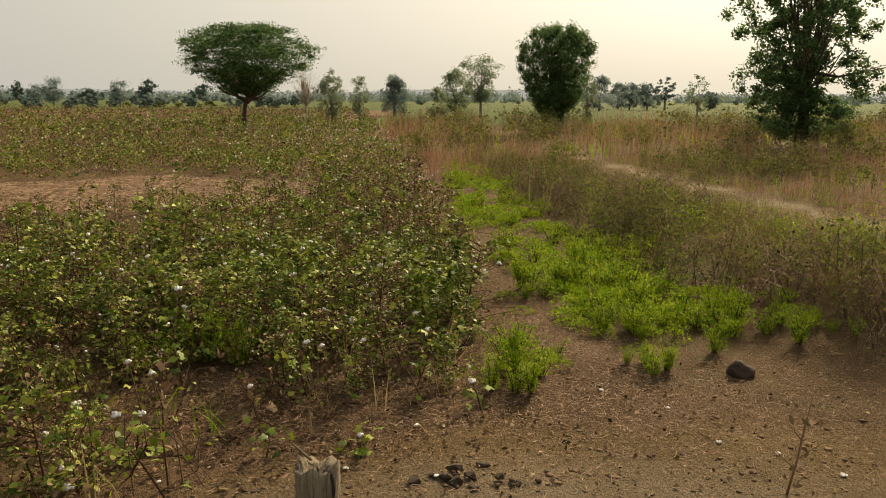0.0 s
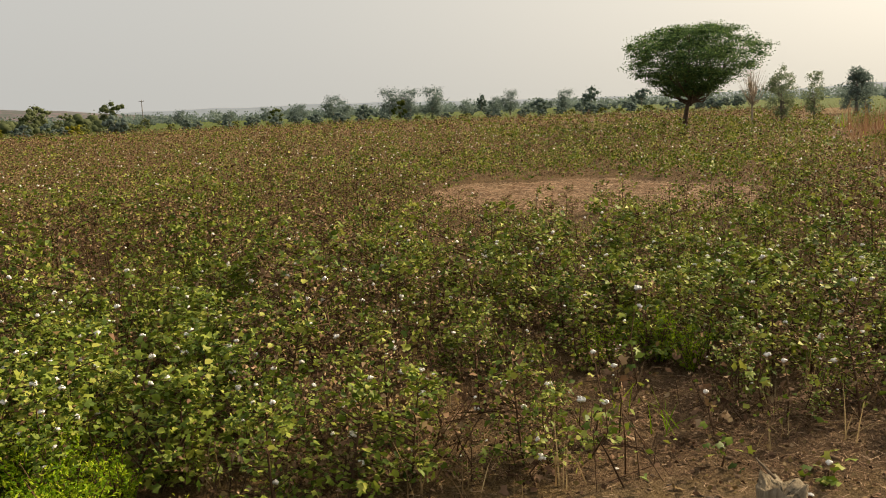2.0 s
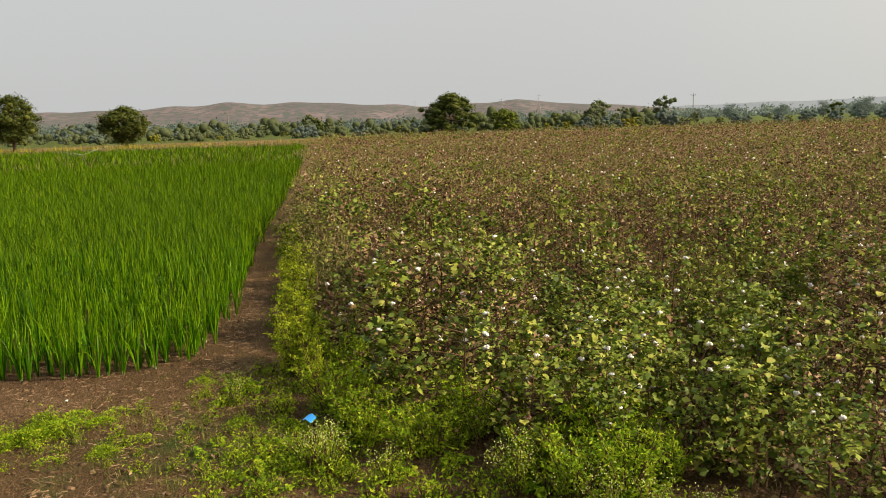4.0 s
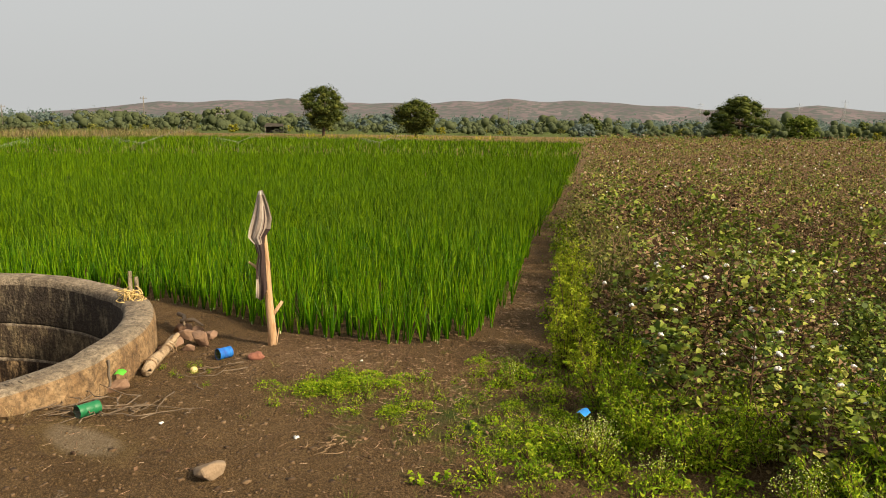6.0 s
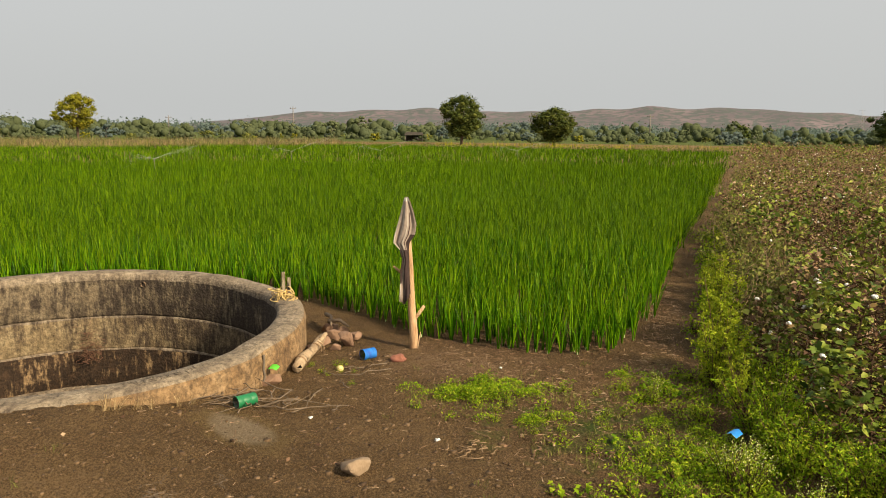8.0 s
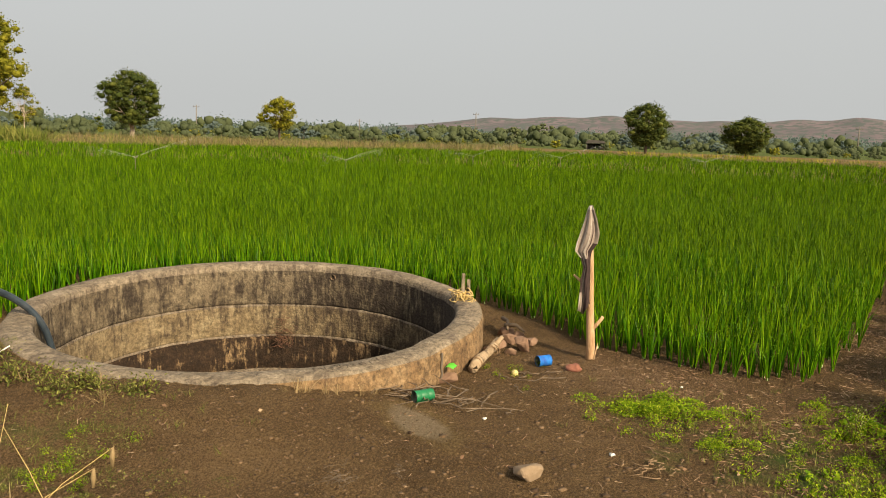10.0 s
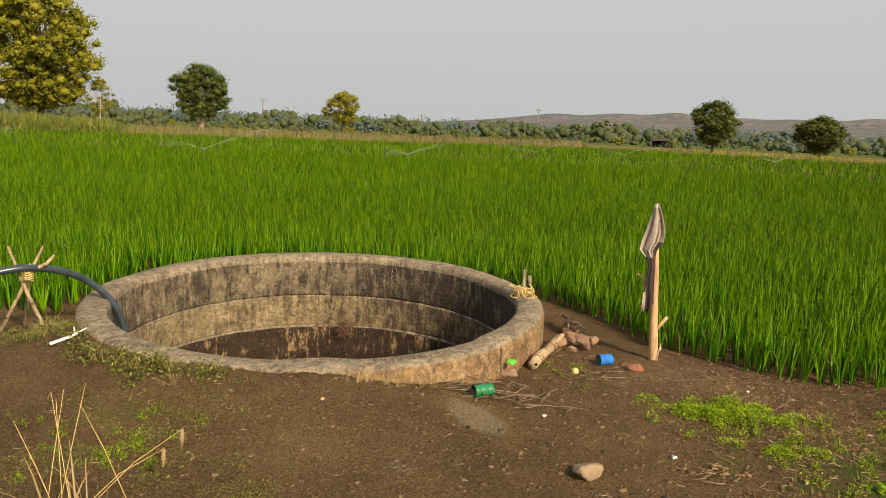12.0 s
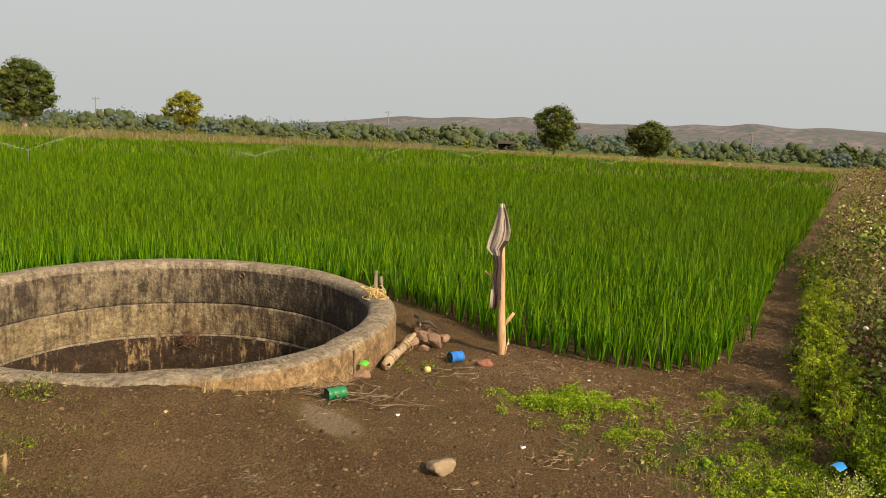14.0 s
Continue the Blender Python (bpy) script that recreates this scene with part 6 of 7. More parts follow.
def tuft(n, h, w, lean=0.3, segs=3, spread=0.04):
    b = np.concatenate([rng.normal(0, spread, (n, 2)), np.zeros((n, 1))], 1)
    return blades(b, h * rng.uniform(0.5, 1.1, n), w, lean, segs, 0)


def bramble(h, r, n_twig, n_leaf, leaf):
    """A dry tangle: arching twigs with a few leaves; index 0 twig, 1 leaf."""
    out, tips = [], []
    for k in range(n_twig):
        a = rng.uniform(0, 6.28)
        e = np.array([math.cos(a), math.sin(a), 0]) * r * rng.uniform(0.3, 1.1)
        m = e * 0.55 + np.array([0, 0, h * rng.uniform(0.5, 1.15)]) + rng.normal(0, 0.06, 3)
        e[2] = h * rng.uniform(0.1, 0.9)
        o = rng.normal(0, r * 0.3, 3) * np.array([1, 1, 0])
        line = np.array([o, o * 0.5 + m * 0.6, m, e + rng.normal(0, 0.05, 3)])
        out.append(tube(line, [0.0042, 0.0034, 0.0026, 0.0014], 3, 0, False))
        for j in range(2):
            s = m + (e - m) * rng.random()
            out.append(tube([s, s + rng.normal(0, 0.13, 3)], [0.0024, 0.0012], 3, 0, False))
            tips.append(s)
        tips += [m, e]
    tips = np.array(tips)
    p = tips[rng.integers(0, len(tips), n_leaf)] + rng.normal(0, 0.07, (n_leaf, 3))
    p[:, 2] = np.maximum(p[:, 2], 0.03)
    out.append(leaves(p, rng.uniform(0.6, 1.3, n_leaf) * leaf, None, 0.2, 0.6, 1))
    return joined(out)


def plants(name, label, category, templates, mats, places, group=""):
    """Single plants, each a thing, that share a few meshes."""
    meshes = [np_mesh(name, v, q, mats, None if np.isscalar(ix) else ix) for v, q, ix in templates]
    for x, y, s in places:
        ob = new(name, meshes[int(rng.integers(0, len(meshes)))])
        ob.matrix_basis = pose(x, y, gz1(x, y), rng.normal(0, 4), rng.normal(0, 4), rng.uniform(0, 360)) @ Matrix.Diagonal((s, s, s * rng.uniform(0.85, 1.15), 1))
        tagged(ob, label, category, group)


def weed_mass(name, label, templates, mats, places):
    """Low growth that nobody could count, as one mass."""
    p = np.array(places)
    pos = np.stack([p[:, 0], p[:, 1], gz(p[:, 0], p[:, 1])], 1)
    stuff(name, scatter(templates, pos, p[:, 2]), mats, label, "weeds")


def spots(n, cx, cy, rx, ry, turn=0, lo=0.7, hi=1.2):
    c, s = math.cos(radians(turn)), math.sin(radians(turn))
    out = []
    for _ in range(n):
        u, w = rng.normal(0, rx), rng.normal(0, ry)
        out.append((cx + u * c - w * s, cy + u * s + w * c, rng.uniform(lo, hi)))
    return out


G_SMALL = [feathery(0.07, 6, 17, 0.023, 1.0) for _ in range(5)]
G_TALL = [sprig_shrub(0.32, 0.2, 14, 11, 7, 0.023) for _ in range(4)]
G_YEL = [sprig_shrub(0.56, 0.22, 17, 15, 8, 0.029) for _ in range(4)]
G_HEAD = [sprig_shrub(0.28, 0.17, 18, 7, 6, 0.018, 9) for _ in range(3)]
G_ROS = [rosette(0.12, 16) for _ in range(4)]
W3 = [M_WEED, M_STEM, M_FLOWER]


def build_yard_weeds():
    # low growth in the yard between well and cotton
    weed_mass("low_weeds", "low bright green weeds spreading on the bare yard", G_SMALL, W3, spots(24, -4.72, -0.98, 0.11, 0.22, 15, 0.5, 0.9) + spots(8, -4.35, -0.75, 0.08, 0.18, 20, 0.4, 0.7) + spots(46, -4.1, -0.05, 0.34, 0.24, 10, 0.4, 0.9) + spots(36, -3.7, 0.2, 0.25, 0.2, 0, 0.5, 1.0) + spots(12, -5.0, -0.05, 0.22, 0.1, 0, 0.4, 0.8) + spots(40, -3.4, 0.75, 0.3, 0.35) + spots(30, -2.5, 1.5, 0.4, 0.15, 35, 0.8, 1.4) + spots(40, -4.6, 0.3, 0.4, 0.12, 0, 0.5, 1.0) + spots(12, -2.5, -3.35, 0.13, 0.12, 0, 0.3, 0.6) + spots(12, -2.45, -3.7, 0.35, 0.25, 0, 0.3, 0.6) + spots(10, -5.1, -2.0, 0.18, 0.1, 0, 0.3, 0.5) + [(x, 0.5 + 0.155 * (-5.6 - x) + rng.normal(0, 0.07), rng.uniform(1.0, 2.4)) for x in rng.uniform(-13, -5.6, 70)])
    weed_mass("mat_weeds", "dense low mat of fresh green weeds on the yard", [mat_weed(0.13, 210, 0.018) for _ in range(4)], W3, spots(30, -4.74, -1.0, 0.075, 0.2, 15, 0.4, 0.9) + spots(6, -4.3, -0.72, 0.06, 0.1, 20, 0.4, 0.7) + spots(14, -3.9, 0.15, 0.3, 0.25, 10, 0.4, 0.8) + spots(10, -5.0, 0.0, 0.2, 0.1, 0, 0.4, 0.7) + spots(24, -2.6, 1.45, 0.5, 0.12, 35, 0.6, 1.1))
    weed_mass("moss_patch", "thin mossy green growth on damp soil", [mat_weed(0.12, 110, 0.010) for _ in range(3)], [M_BUSH], [(x, y, k) for x, y, k in spots(26, -2.5, -3.5, 0.22, 0.2, 0, 0.5, 1.1) + spots(20, -2.45, -2.75, 0.12, 0.3, 0, 0.5, 1.1) + spots(40, -3.25, -5.0, 0.15, 0.2, 0, 0.5, 1.0)])
    weed_mass("broad_leaved_weeds", "low broad-leaved mallow weeds on the soil", G_ROS, [M_WEED], spots(18, -3.9, 0.1, 0.35, 0.3, 0, 0.35, 0.55) + spots(26, -2.7, 1.35, 0.5, 0.2, 30, 0.4, 0.65) + spots(4, -5.1, 0.15, 0.2, 0.1, 0, 0.4, 0.7))
    weed_mass("flowering_weeds", "pale-flowered feathery weeds at the edge of the cotton", G_HEAD, W3, [(-3.72, 0.27, 0.85), (-3.62, 0.34, 0.8), (-3.78, 0.36, 0.75), (-3.05, 1.05, 0.85), (-2.85, 1.2, 0.9), (-2.7, 1.28, 0.8), (-3.2, 1.15, 0.8), (-4.8, 0.02, 0.6), (-3.4, 0.55, 0.7), (-2.6, 1.45, 0.8), (-2.45, 1.62, 0.7), (-2.95, 1.35, 0.7)])
    plants("yellow_green_shrub", "yellow-green leafy shrub beside the irrigation furrow", "shrub", G_YEL, [M_WEED_YELLOW, M_STEM, M_FLOWER], [(-5.12, 0.42, 0.95), (-5.3, 0.5, 0.8), (-6.15, 0.6, 0.95), (-6.35, 0.72, 0.8), (-7.5, 0.85, 0.85), (-8.6, 1.05, 0.7), (-9.8, 1.25, 0.7), (-4.75, 0.5, 0.6), (-8.1, 0.85, 0.5), (-11.2, 1.5, 0.8), (-13, 1.85, 0.8)], "shrubs along the furrow")
    plants("leafy_weed", "bright green leafy weed under the cotton", "weed", G_TALL, W3, spots(16, -4.45, 0.66, 0.3, 0.1, -10, 0.7, 1.1) + spots(16, -3.75, 1.0, 0.26, 0.12, -20, 0.6, 1.0) + spots(14, -3.3, 1.55, 0.26, 0.16, -40, 0.8, 1.2) + spots(8, -4.0, 1.7, 0.35, 0.3, 0, 0.8, 1.2) + spots(5, -1.6, 4.6, 0.3, 0.4, 0, 0.7, 1.0), "leafy weeds under the cotton")
    edge = [(x, float(np.interp(x, [-30, -11.3, -8.5, -6.4], [5.15, 1.3, 0.9, 0.8])) + rng.normal(0.42, 0.12), rng.uniform(0.6, 1.15)) for x in -6 - 22 * rng.random(120) ** 1.7]
    weed_mass("furrow_scrub", "olive green weedy scrub along the irrigation furrow", [bramble(0.5, 0.34, 6, 170, 0.042) for _ in range(4)], [M_TWIG, M_BUSH], edge)
    # grasses banked against the well
    ring = []
    for t in list(rng.normal(6, 8, 16)) + list(rng.uniform(-42, 22, 18)):
        x, y, z = well_point(radians(t), 1.86 + abs(rng.normal(0, 0.07)))
        ring.append((float(x), float(y), rng.uniform(0.6, 1.4)))
    weed_mass("well_weeds", "low green weeds growing against the well", G_SMALL, [M_BUSH, M_STEM, M_FLOWER], ring[:24])
    plants("dry_grass_tuft", "small dry grass tuft at the foot of the well", "grass", [tuft(22, 0.09, 0.003, 0.9, 2, 0.012) for _ in range(4)], [M_DRYGRASS], ring[24:] + [(*map(float, well_point(radians(t), 1.84)[:2]), rng.uniform(0.6, 1.0)) for t in rng.uniform(5, 62, 9)], "dry tufts at the foot of the well")
    grass = spots(110, -2.5, -3.55, 0.4, 0.3, 0, 0.35, 0.8) + spots(160, -4.1, 0.0, 0.45, 0.35, 0, 0.4, 1.0) + spots(90, -4.7, -0.95, 0.2, 0.3, 0, 0.4, 0.9) + spots(80, -3.35, -5.2, 0.25, 0.3, 0, 0.5, 1.0)
    weed_mass("short_grass", "short thin green grass on the yard's soil", [tuft(10, 0.06, 0.003, 0.5, 2, 0.03) for _ in range(4)], [M_BUSH], [g for g in grass if math.hypot(g[0] - WELL_X, g[1] - WELL_Y) > WELL_R + 0.1])
    bit = thing("blue_scrap", "scrap of bright blue plastic caught on a weed", "litter", -3.69, 0.27, 0.25, turn=30)
    part_np("sheet", (np.array([(-0.03, -0.02, 0), (0.0, -0.022, 0.014), (0.03, -0.016, 0), (-0.028, 0.02, 0.018), (0.002, 0.02, 0.03), (0.03, 0.02, 0.016)]), np.array([(0, 1, 4, 3), (1, 2, 5, 4)]), 0), [M_BLUE_BIT], bit)


build_yard_weeds()


def build_seed_grass():
    root = thing("seeding_grass", "dry straw-coloured grass with bristly seed heads", "grass", -2.02, -3.12)
    for k, (a, le, h) in enumerate(((2.5, 1.05, 0.36), (2.75, 1.3, 0.28), (3.6, 0.35, 0.5), (4.2, 0.2, 0.46), (3.0, 0.25, 0.52), (5.0, 0.45, 0.42), (4.7, 0.7, 0.4), (4.5, 0.3, 0.5))):
        o = rng.normal(0, 0.05, 3) * np.array([1, 1, 0])
        d = np.array([math.cos(a) * le, math.sin(a) * le, 1.0])
        line = [o, o + d * h * 0.5, o + d * h + np.array([0, 0, -0.06 * le])]
        part_np("stalk", tube(line, [0.0017, 0.0014, 0.0009], 5), [M_ROPE], root)
        if k < 2:
            e = line[-1]
            part_np("seed_head", joined([tube([e, e + np.array([0.004, 0, -0.035]), e + np.array([0.006, 0, -0.08])], [0.005, 0.011, 0.006], 7), leaves(e + rng.normal(0, 0.008, (40, 3)) + np.array([0, 0, -1]) * rng.uniform(0, 0.08, (40, 1)), 0.022, None, 0, 0.12)]), [M_DRYGRASS], root, "bristly drooping seed head")
    for k in range(4):
        part_np("blade", tuft(3, 0.3, 0.008, 0.5, 3, 0.08), [M_DRYGRASS], root)
    weed = thing("dead_weed", "bare dead weed stalk with curled brown leaves", "weed", 1.48, 2.94)
    part_np("stalk", tube([(-0.05, 0, -0.02), (-0.02, 0, 0.14), (0.0, 0.0, 0.3), (0.02, -0.01, 0.46)], [0.006, 0.005, 0.004, 0.002], 6), [M_TWIG], weed)
    for z, e in ((0.1, (-0.12, 0.02, 0.2)), (0.16, (0.12, 0.0, 0.26)), (0.24, (-0.08, 0, 0.33)), (0.05, (0.07, 0.03, 0.1))):
        part_np("twig", tube([(-0.01, 0, z), e], [0.003, 0.0015], 4), [M_TWIG], weed)
    p = np.array([(rng.normal(0, 0.035), rng.normal(0, 0.03), rng.uniform(0.02, 0.42)) for _ in range(34)])
    for c in p:
        part_np("leaf", leaves(c[None], rng.uniform(0.02, 0.05), None, 0, 0.5), [M_TWIG], weed)


build_seed_grass()


def strip_x(y):
    """Middle of the green strip beside the cotton."""
    return 1.25 - 0.065 * (np.asarray(y, float) - 5.0) - 0.0035 * (np.asarray(y, float) - 5.0) ** 2 * 0.6


def build_bank():
    # green strip
    pl = []
    for y in np.arange(5.4, 19, 0.1):
        for _ in range(4):
            pl.append((float(strip_x(y)) - 0.1 + rng.normal(0, 0.5), y + rng.normal(0, 0.1), rng.uniform(0.7, 1.5)))
    pl = [p for p in pl if not (p[0] < np.interp(p[1], [5.4, 7.5, 9.5, 11], [0.9, 0.6, 0.35, 0.1])) and not inside(np.array([p[0]]), np.array([p[1]]), COTTON)[0] and field_noise(p[0], p[1], 1.3, 2) > -0.42]
    pl += [p for p in spots(60, 1.5, 6.6, 0.25, 0.9, 4, 0.7, 1.3) if p[1] > 5.2]
    weed_mass("green_weeds", "fresh light green weeds in the strip beside the cotton", [mat_weed(0.14, 210, 0.021) for _ in range(4)] + [sprig_shrub(0.16, 0.15, 9, 5, 5, 0.024) for _ in range(2)], W3, pl + [p for p in spots(70, 1.7, 5.7, 0.5, 0.4, 0, 0.6, 1.2) if p[1] > 5.0] + spots(8, 0.55, 4.6, 0.08, 0.2, 0, 0.5, 0.9))
    plants("leafy_weed", "tall bright green leafy weed at the path's edge", "weed", G_TALL, W3, spots(7, 0.52, 4.42, 0.09, 0.2, 0, 0.6, 0.9) + spots(6, 1.15, 4.55, 0.16, 0.1, 0, 0.35, 0.55) + spots(7, 1.5, 5.25, 0.22, 0.25, 0, 0.4, 0.85) + spots(9, 2.05, 5.2, 0.25, 0.22, 0, 0.5, 0.95) + spots(6, 2.6, 5.05, 0.28, 0.12, 0, 0.3, 0.5) + spots(8, 1.5, 5.9, 0.3, 0.3, 0, 0.4, 0.7) + spots(6, 1.0, 6.6, 0.25, 0.3, 0, 0.7, 1.0) + spots(4, 2.75, 9.8, 0.1, 0.15, 0, 1.0, 1.4) + spots(4, 1.6, 7.6, 0.3, 0.3, 0, 0.6, 1.0), "leafy weeds by the path")
    # dry tangled bank
    bushes = [(x, y, rng.uniform(0.8, 1.15)) for x, y in ((3.4, 5.2), (4.0, 5.6), (4.6, 6.2), (3.9, 6.4), (5.2, 6.9), (4.7, 7.2), (4.0, 7.4), (3.3, 6.0), (5.6, 7.6), (3.6, 8.2), (4.4, 8.3))]
    for y in np.arange(4.7, 20, 0.42):
        mid = float(strip_x(y)) + 1.75 - 0.02 * (y - 5)
        for j in range(3 if y < 11 else 2):
            x = mid + rng.uniform(-0.65, 1.0) + (0.45 if y < 6 else 0)
            gap = float(road_x(y)) - x
            if y < 9 or gap > 1.5:
                bushes.append((x, y + rng.normal(0, 0.15), rng.uniform(0.75, 1.2) if y < 8.5 else rng.uniform(0.45, 0.8)))
    bushes = [b for b in bushes if math.hypot(b[0], b[1]) < (7.0 if math.degrees(math.atan2(b[1], b[0])) < 68 else 9.5 if math.degrees(math.atan2(b[1], b[0])) < 79 else 30)]
    bushes += [(2.0, 9.7, 1.2), (2.45, 9.3, 1.25), (2.3, 8.7, 1.1), (2.85, 9.9, 1.1), (1.75, 10.6, 1.0), (1.45, 12.4, 1.0), (1.9, 11.6, 1.0)]
    T = [bramble(0.42, 0.46, 14, 900, 0.027) for _ in range(4)] + [bramble(0.42, 0.5, 40, 300, 0.024) for _ in range(2)]
    plants("dry_bush", "low tangled dry bush with dark twigs and olive leaves", "bush", T, [M_THORN, M_BUSH], bushes, "dry bushes on the bank")
    plants("dry_bush", "bleached dry bush with tangled stems", "bush", [bramble(0.45, 0.45, 50, 60, 0.03) for _ in range(2)], [M_DRYGRASS, M_BUSH], [(2.3, 8.4, 0.9), (4.1, 7.6, 0.6), (3.6, 5.5, 0.9), (2.9, 5.3, 0.8), (3.3, 5.0, 0.8), (2.6, 6.6, 0.9)], "dry bushes on the bank")
    plants("green_bush", "leafy olive green bush among the dry grass", "bush", [bramble(0.7, 0.6, 12, 420, 0.07) for _ in range(4)], [M_TWIG, M_BUSH], [(2.9, 19, 0.8), (6.5, 15.5, 0.8), (7.5, 13.8, 0.7), (8.2, 17, 1.0), (10.5, 19, 1.2), (11.5, 22, 1.3), (9.2, 24, 1.0), (13, 25.5, 1.2), (6.2, 24, 1.0), (3.5, 28, 1.1), (1.2, 24, 1.0), (0.5, 32, 1.3), (7.7, 31, 1.2), (4.5, 36, 1.2), (9.5, 13.4, 0.7), (-0.6, 22, 0.9), (7.0, 19.5, 0.9), (15, 29, 1.3), (2.3, 15.6, 0.6)], "bushes among the dry grass")
    plants("green_bush", "low leafy green bush on the bank", "bush", [bramble(0.42, 0.42, 10, 520, 0.026) for _ in range(4)], [M_TWIG, M_WEED], [(3.7, 7.3, 0.8), (4.3, 7.9, 0.75), (4.7, 8.3, 0.7), (3.3, 6.2, 0.9), (4.0, 6.8, 0.85), (2.6, 7.6, 0.8), (1.9, 9.0, 0.8), (2.2, 10.4, 0.8), (3.1, 8.6, 0.7), (4.4, 7.2, 0.7), (3.0, 11.5, 0.7), (1.8, 12.6, 0.8), (2.6, 6.2, 0.6), (3.0, 7.0, 0.7), (3.5, 8.0, 0.7), (2.4, 8.2, 0.6), (4.6, 6.6, 0.8), (5.0, 7.6, 0.7), (3.9, 5.9, 0.7), (2.7, 9.4, 0.7), (3.6, 9.6, 0.6), (2.2, 11.4, 0.6), (4.2, 9.0, 0.6), (6.3, 10.2, 0.6), (6.0, 12.2, 0.6), (6.8, 11.4, 0.7)], "green bushes on the bank")
    # low scrub that covers the bank down to the track
    x, y = grid(0.8, 8.5, 4.6, 19.5, 0.3)
    d, az = np.hypot(x, y), np.degrees(np.arctan2(y, x))
    keep = (x > strip_x(y) + 0.62) & (az > 38) & (x < road_x(y) - 0.42) & ((y > 5.2) | (x > 2.6)) & (rng.random(len(x)) < 0.7)
    x, y, d, az = x[keep], y[keep], d[keep], az[keep]
    keep = (d < 12.5) | (rng.random(len(x)) < 0.6)
    x, y, d, az = x[keep], y[keep], d[keep], az[keep]
    limit = np.interp(road_x(y) - x, [0.4, 2.6, 4], [0.13, 0.42, 0.5]) * np.interp(d, [4.5, 8, 20], [1.1, 1.0, 0.9])
    def kinds(twig, leaf, *args):
        return [(v, np.asarray(q), np.where(np.asarray(ix) == 0, twig, leaf)) for v, q, ix in [bramble(*args) for _ in range(3)]]

    scrub = kinds(5, 6, 0.42, 0.34, 6, 130, 0.028) + kinds(5, 4, 0.38, 0.34, 8, 110, 0.028) + kinds(3, 4, 0.42, 0.3, 8, 130, 0.03) + kinds(1, 2, 0.4, 0.3, 9, 80, 0.026) + kinds(1, 1, 0.4, 0.34, 11, 60, 0.028)
    patch = field_noise(x, y, 0.9, 3) + rng.normal(0, 0.18, len(x))
    c = np.select([patch > 0.48, patch > 0.22, patch > -0.16, patch > -0.27], [0, 3, 6, 12], 9) + rng.integers(0, 3, len(x))
    mound = 0.66 + 0.75 * field_noise(x, y, 1.4, 7)
    stuff("bank_scrub", scatter(scrub, np.stack([x, y, gz(x, y)], 1), limit / 0.42 * mound * rng.uniform(0.75, 1.2, len(x)), c), [M_REDGRASS, M_DRYGRASS, M_WEED, M_TWIG, M_BUSH, M_THORN, M_LEAF_DRY], "dry tangled scrub and grass on the bank", "scrub")
    # taller reddish and straw grass beyond the track and between the fields
    out = []
    red = [tuft(8, 0.62, 0.016, 0.26, 2, 0.14) for _ in range(5)]
    straw = [(v, q, 1) for v, q, _ in [tuft(8, 0.5, 0.016, 0.3, 2, 0.14) for _ in range(4)]]
    green = [(v, q, 2) for v, q, _ in [tuft(8, 0.4, 0.018, 0.3, 2, 0.14) for _ in range(3)]]
    olive = [(v, np.asarray(q), np.where(np.asarray(ix) == 0, 3, 4)) for v, q, ix in [bramble(0.55, 0.4, 6, 60, 0.065) for _ in range(4)]]
    for y0, y1, step, sc in ((9.0, 22, 0.36, 1.15), (22, 48, 0.72, 1.6)):
        x, y = grid(-4, 34, y0, y1, step)
        left = np.where(y < 15.4, strip_x(y) + 0.7, np.interp(y, [15.4, 25, 45, 60], [-0.2, -1.5, -3.6, -5]))
        keep = (x > left) & (x < 3 + y * 0.75) & (np.abs(x - road_x(y)) > 0.45) & (rng.random(len(x)) < 0.8)
        keep &= ~((x < road_x(y)) & (x > road_x(y) - 1.7) & (y < 20))
        x, y = x[keep], y[keep]
        f = field_noise(x, y, 0.35, 5) + rng.normal(0, 0.2, len(x))
        c = np.where(f > np.where(y > 13, 0.12, 0.38), rng.integers(0, 5, len(x)), np.where(f > -0.12, rng.integers(5, 9, len(x)), np.where(f > -0.3, rng.integers(9, 12, len(x)), rng.integers(12, 16, len(x)))))
        s = sc * rng.uniform(0.6, 1.2, len(x)) * (0.95 + 0.3 * field_noise(x, y, 1.5, 9)) * np.clip(0.55 + 0.03 * (y - 9), 0.5, 1.1)
        out.append(scatter(red + straw + green + olive, np.stack([x, y, gz(x, y)], 1), s, c))
    # low growth along the track's edges
    x, y = grid(2.0, 8.0, 7.0, 21, 0.2)
    keep = (np.abs(x - road_x(y)) > 0.42) & (x > road_x(y) - 2.1) & (x < road_x(y) + 1.2) & (rng.random(len(x)) < 0.8)
    x, y = x[keep], y[keep]
    c = np.where(rng.random(len(x)) < 0.3, rng.integers(0, 5, len(x)), np.where(rng.random(len(x)) < 0.5, rng.integers(5, 9, len(x)), rng.integers(9, 16, len(x))))
    s = rng.uniform(0.18, 0.34, len(x)) * np.where(x > road_x(y), 1.6, 1.0)
    out.append(scatter(red + straw + green + olive, np.stack([x, y, gz(x, y)], 1), s, c))
    stuff("tall_grass", joined(out), [M_REDGRASS, M_DRYGRASS, M_WEED, M_TWIG, M_BUSH], "tall reddish and straw-coloured dry grass and scrub", "grass")


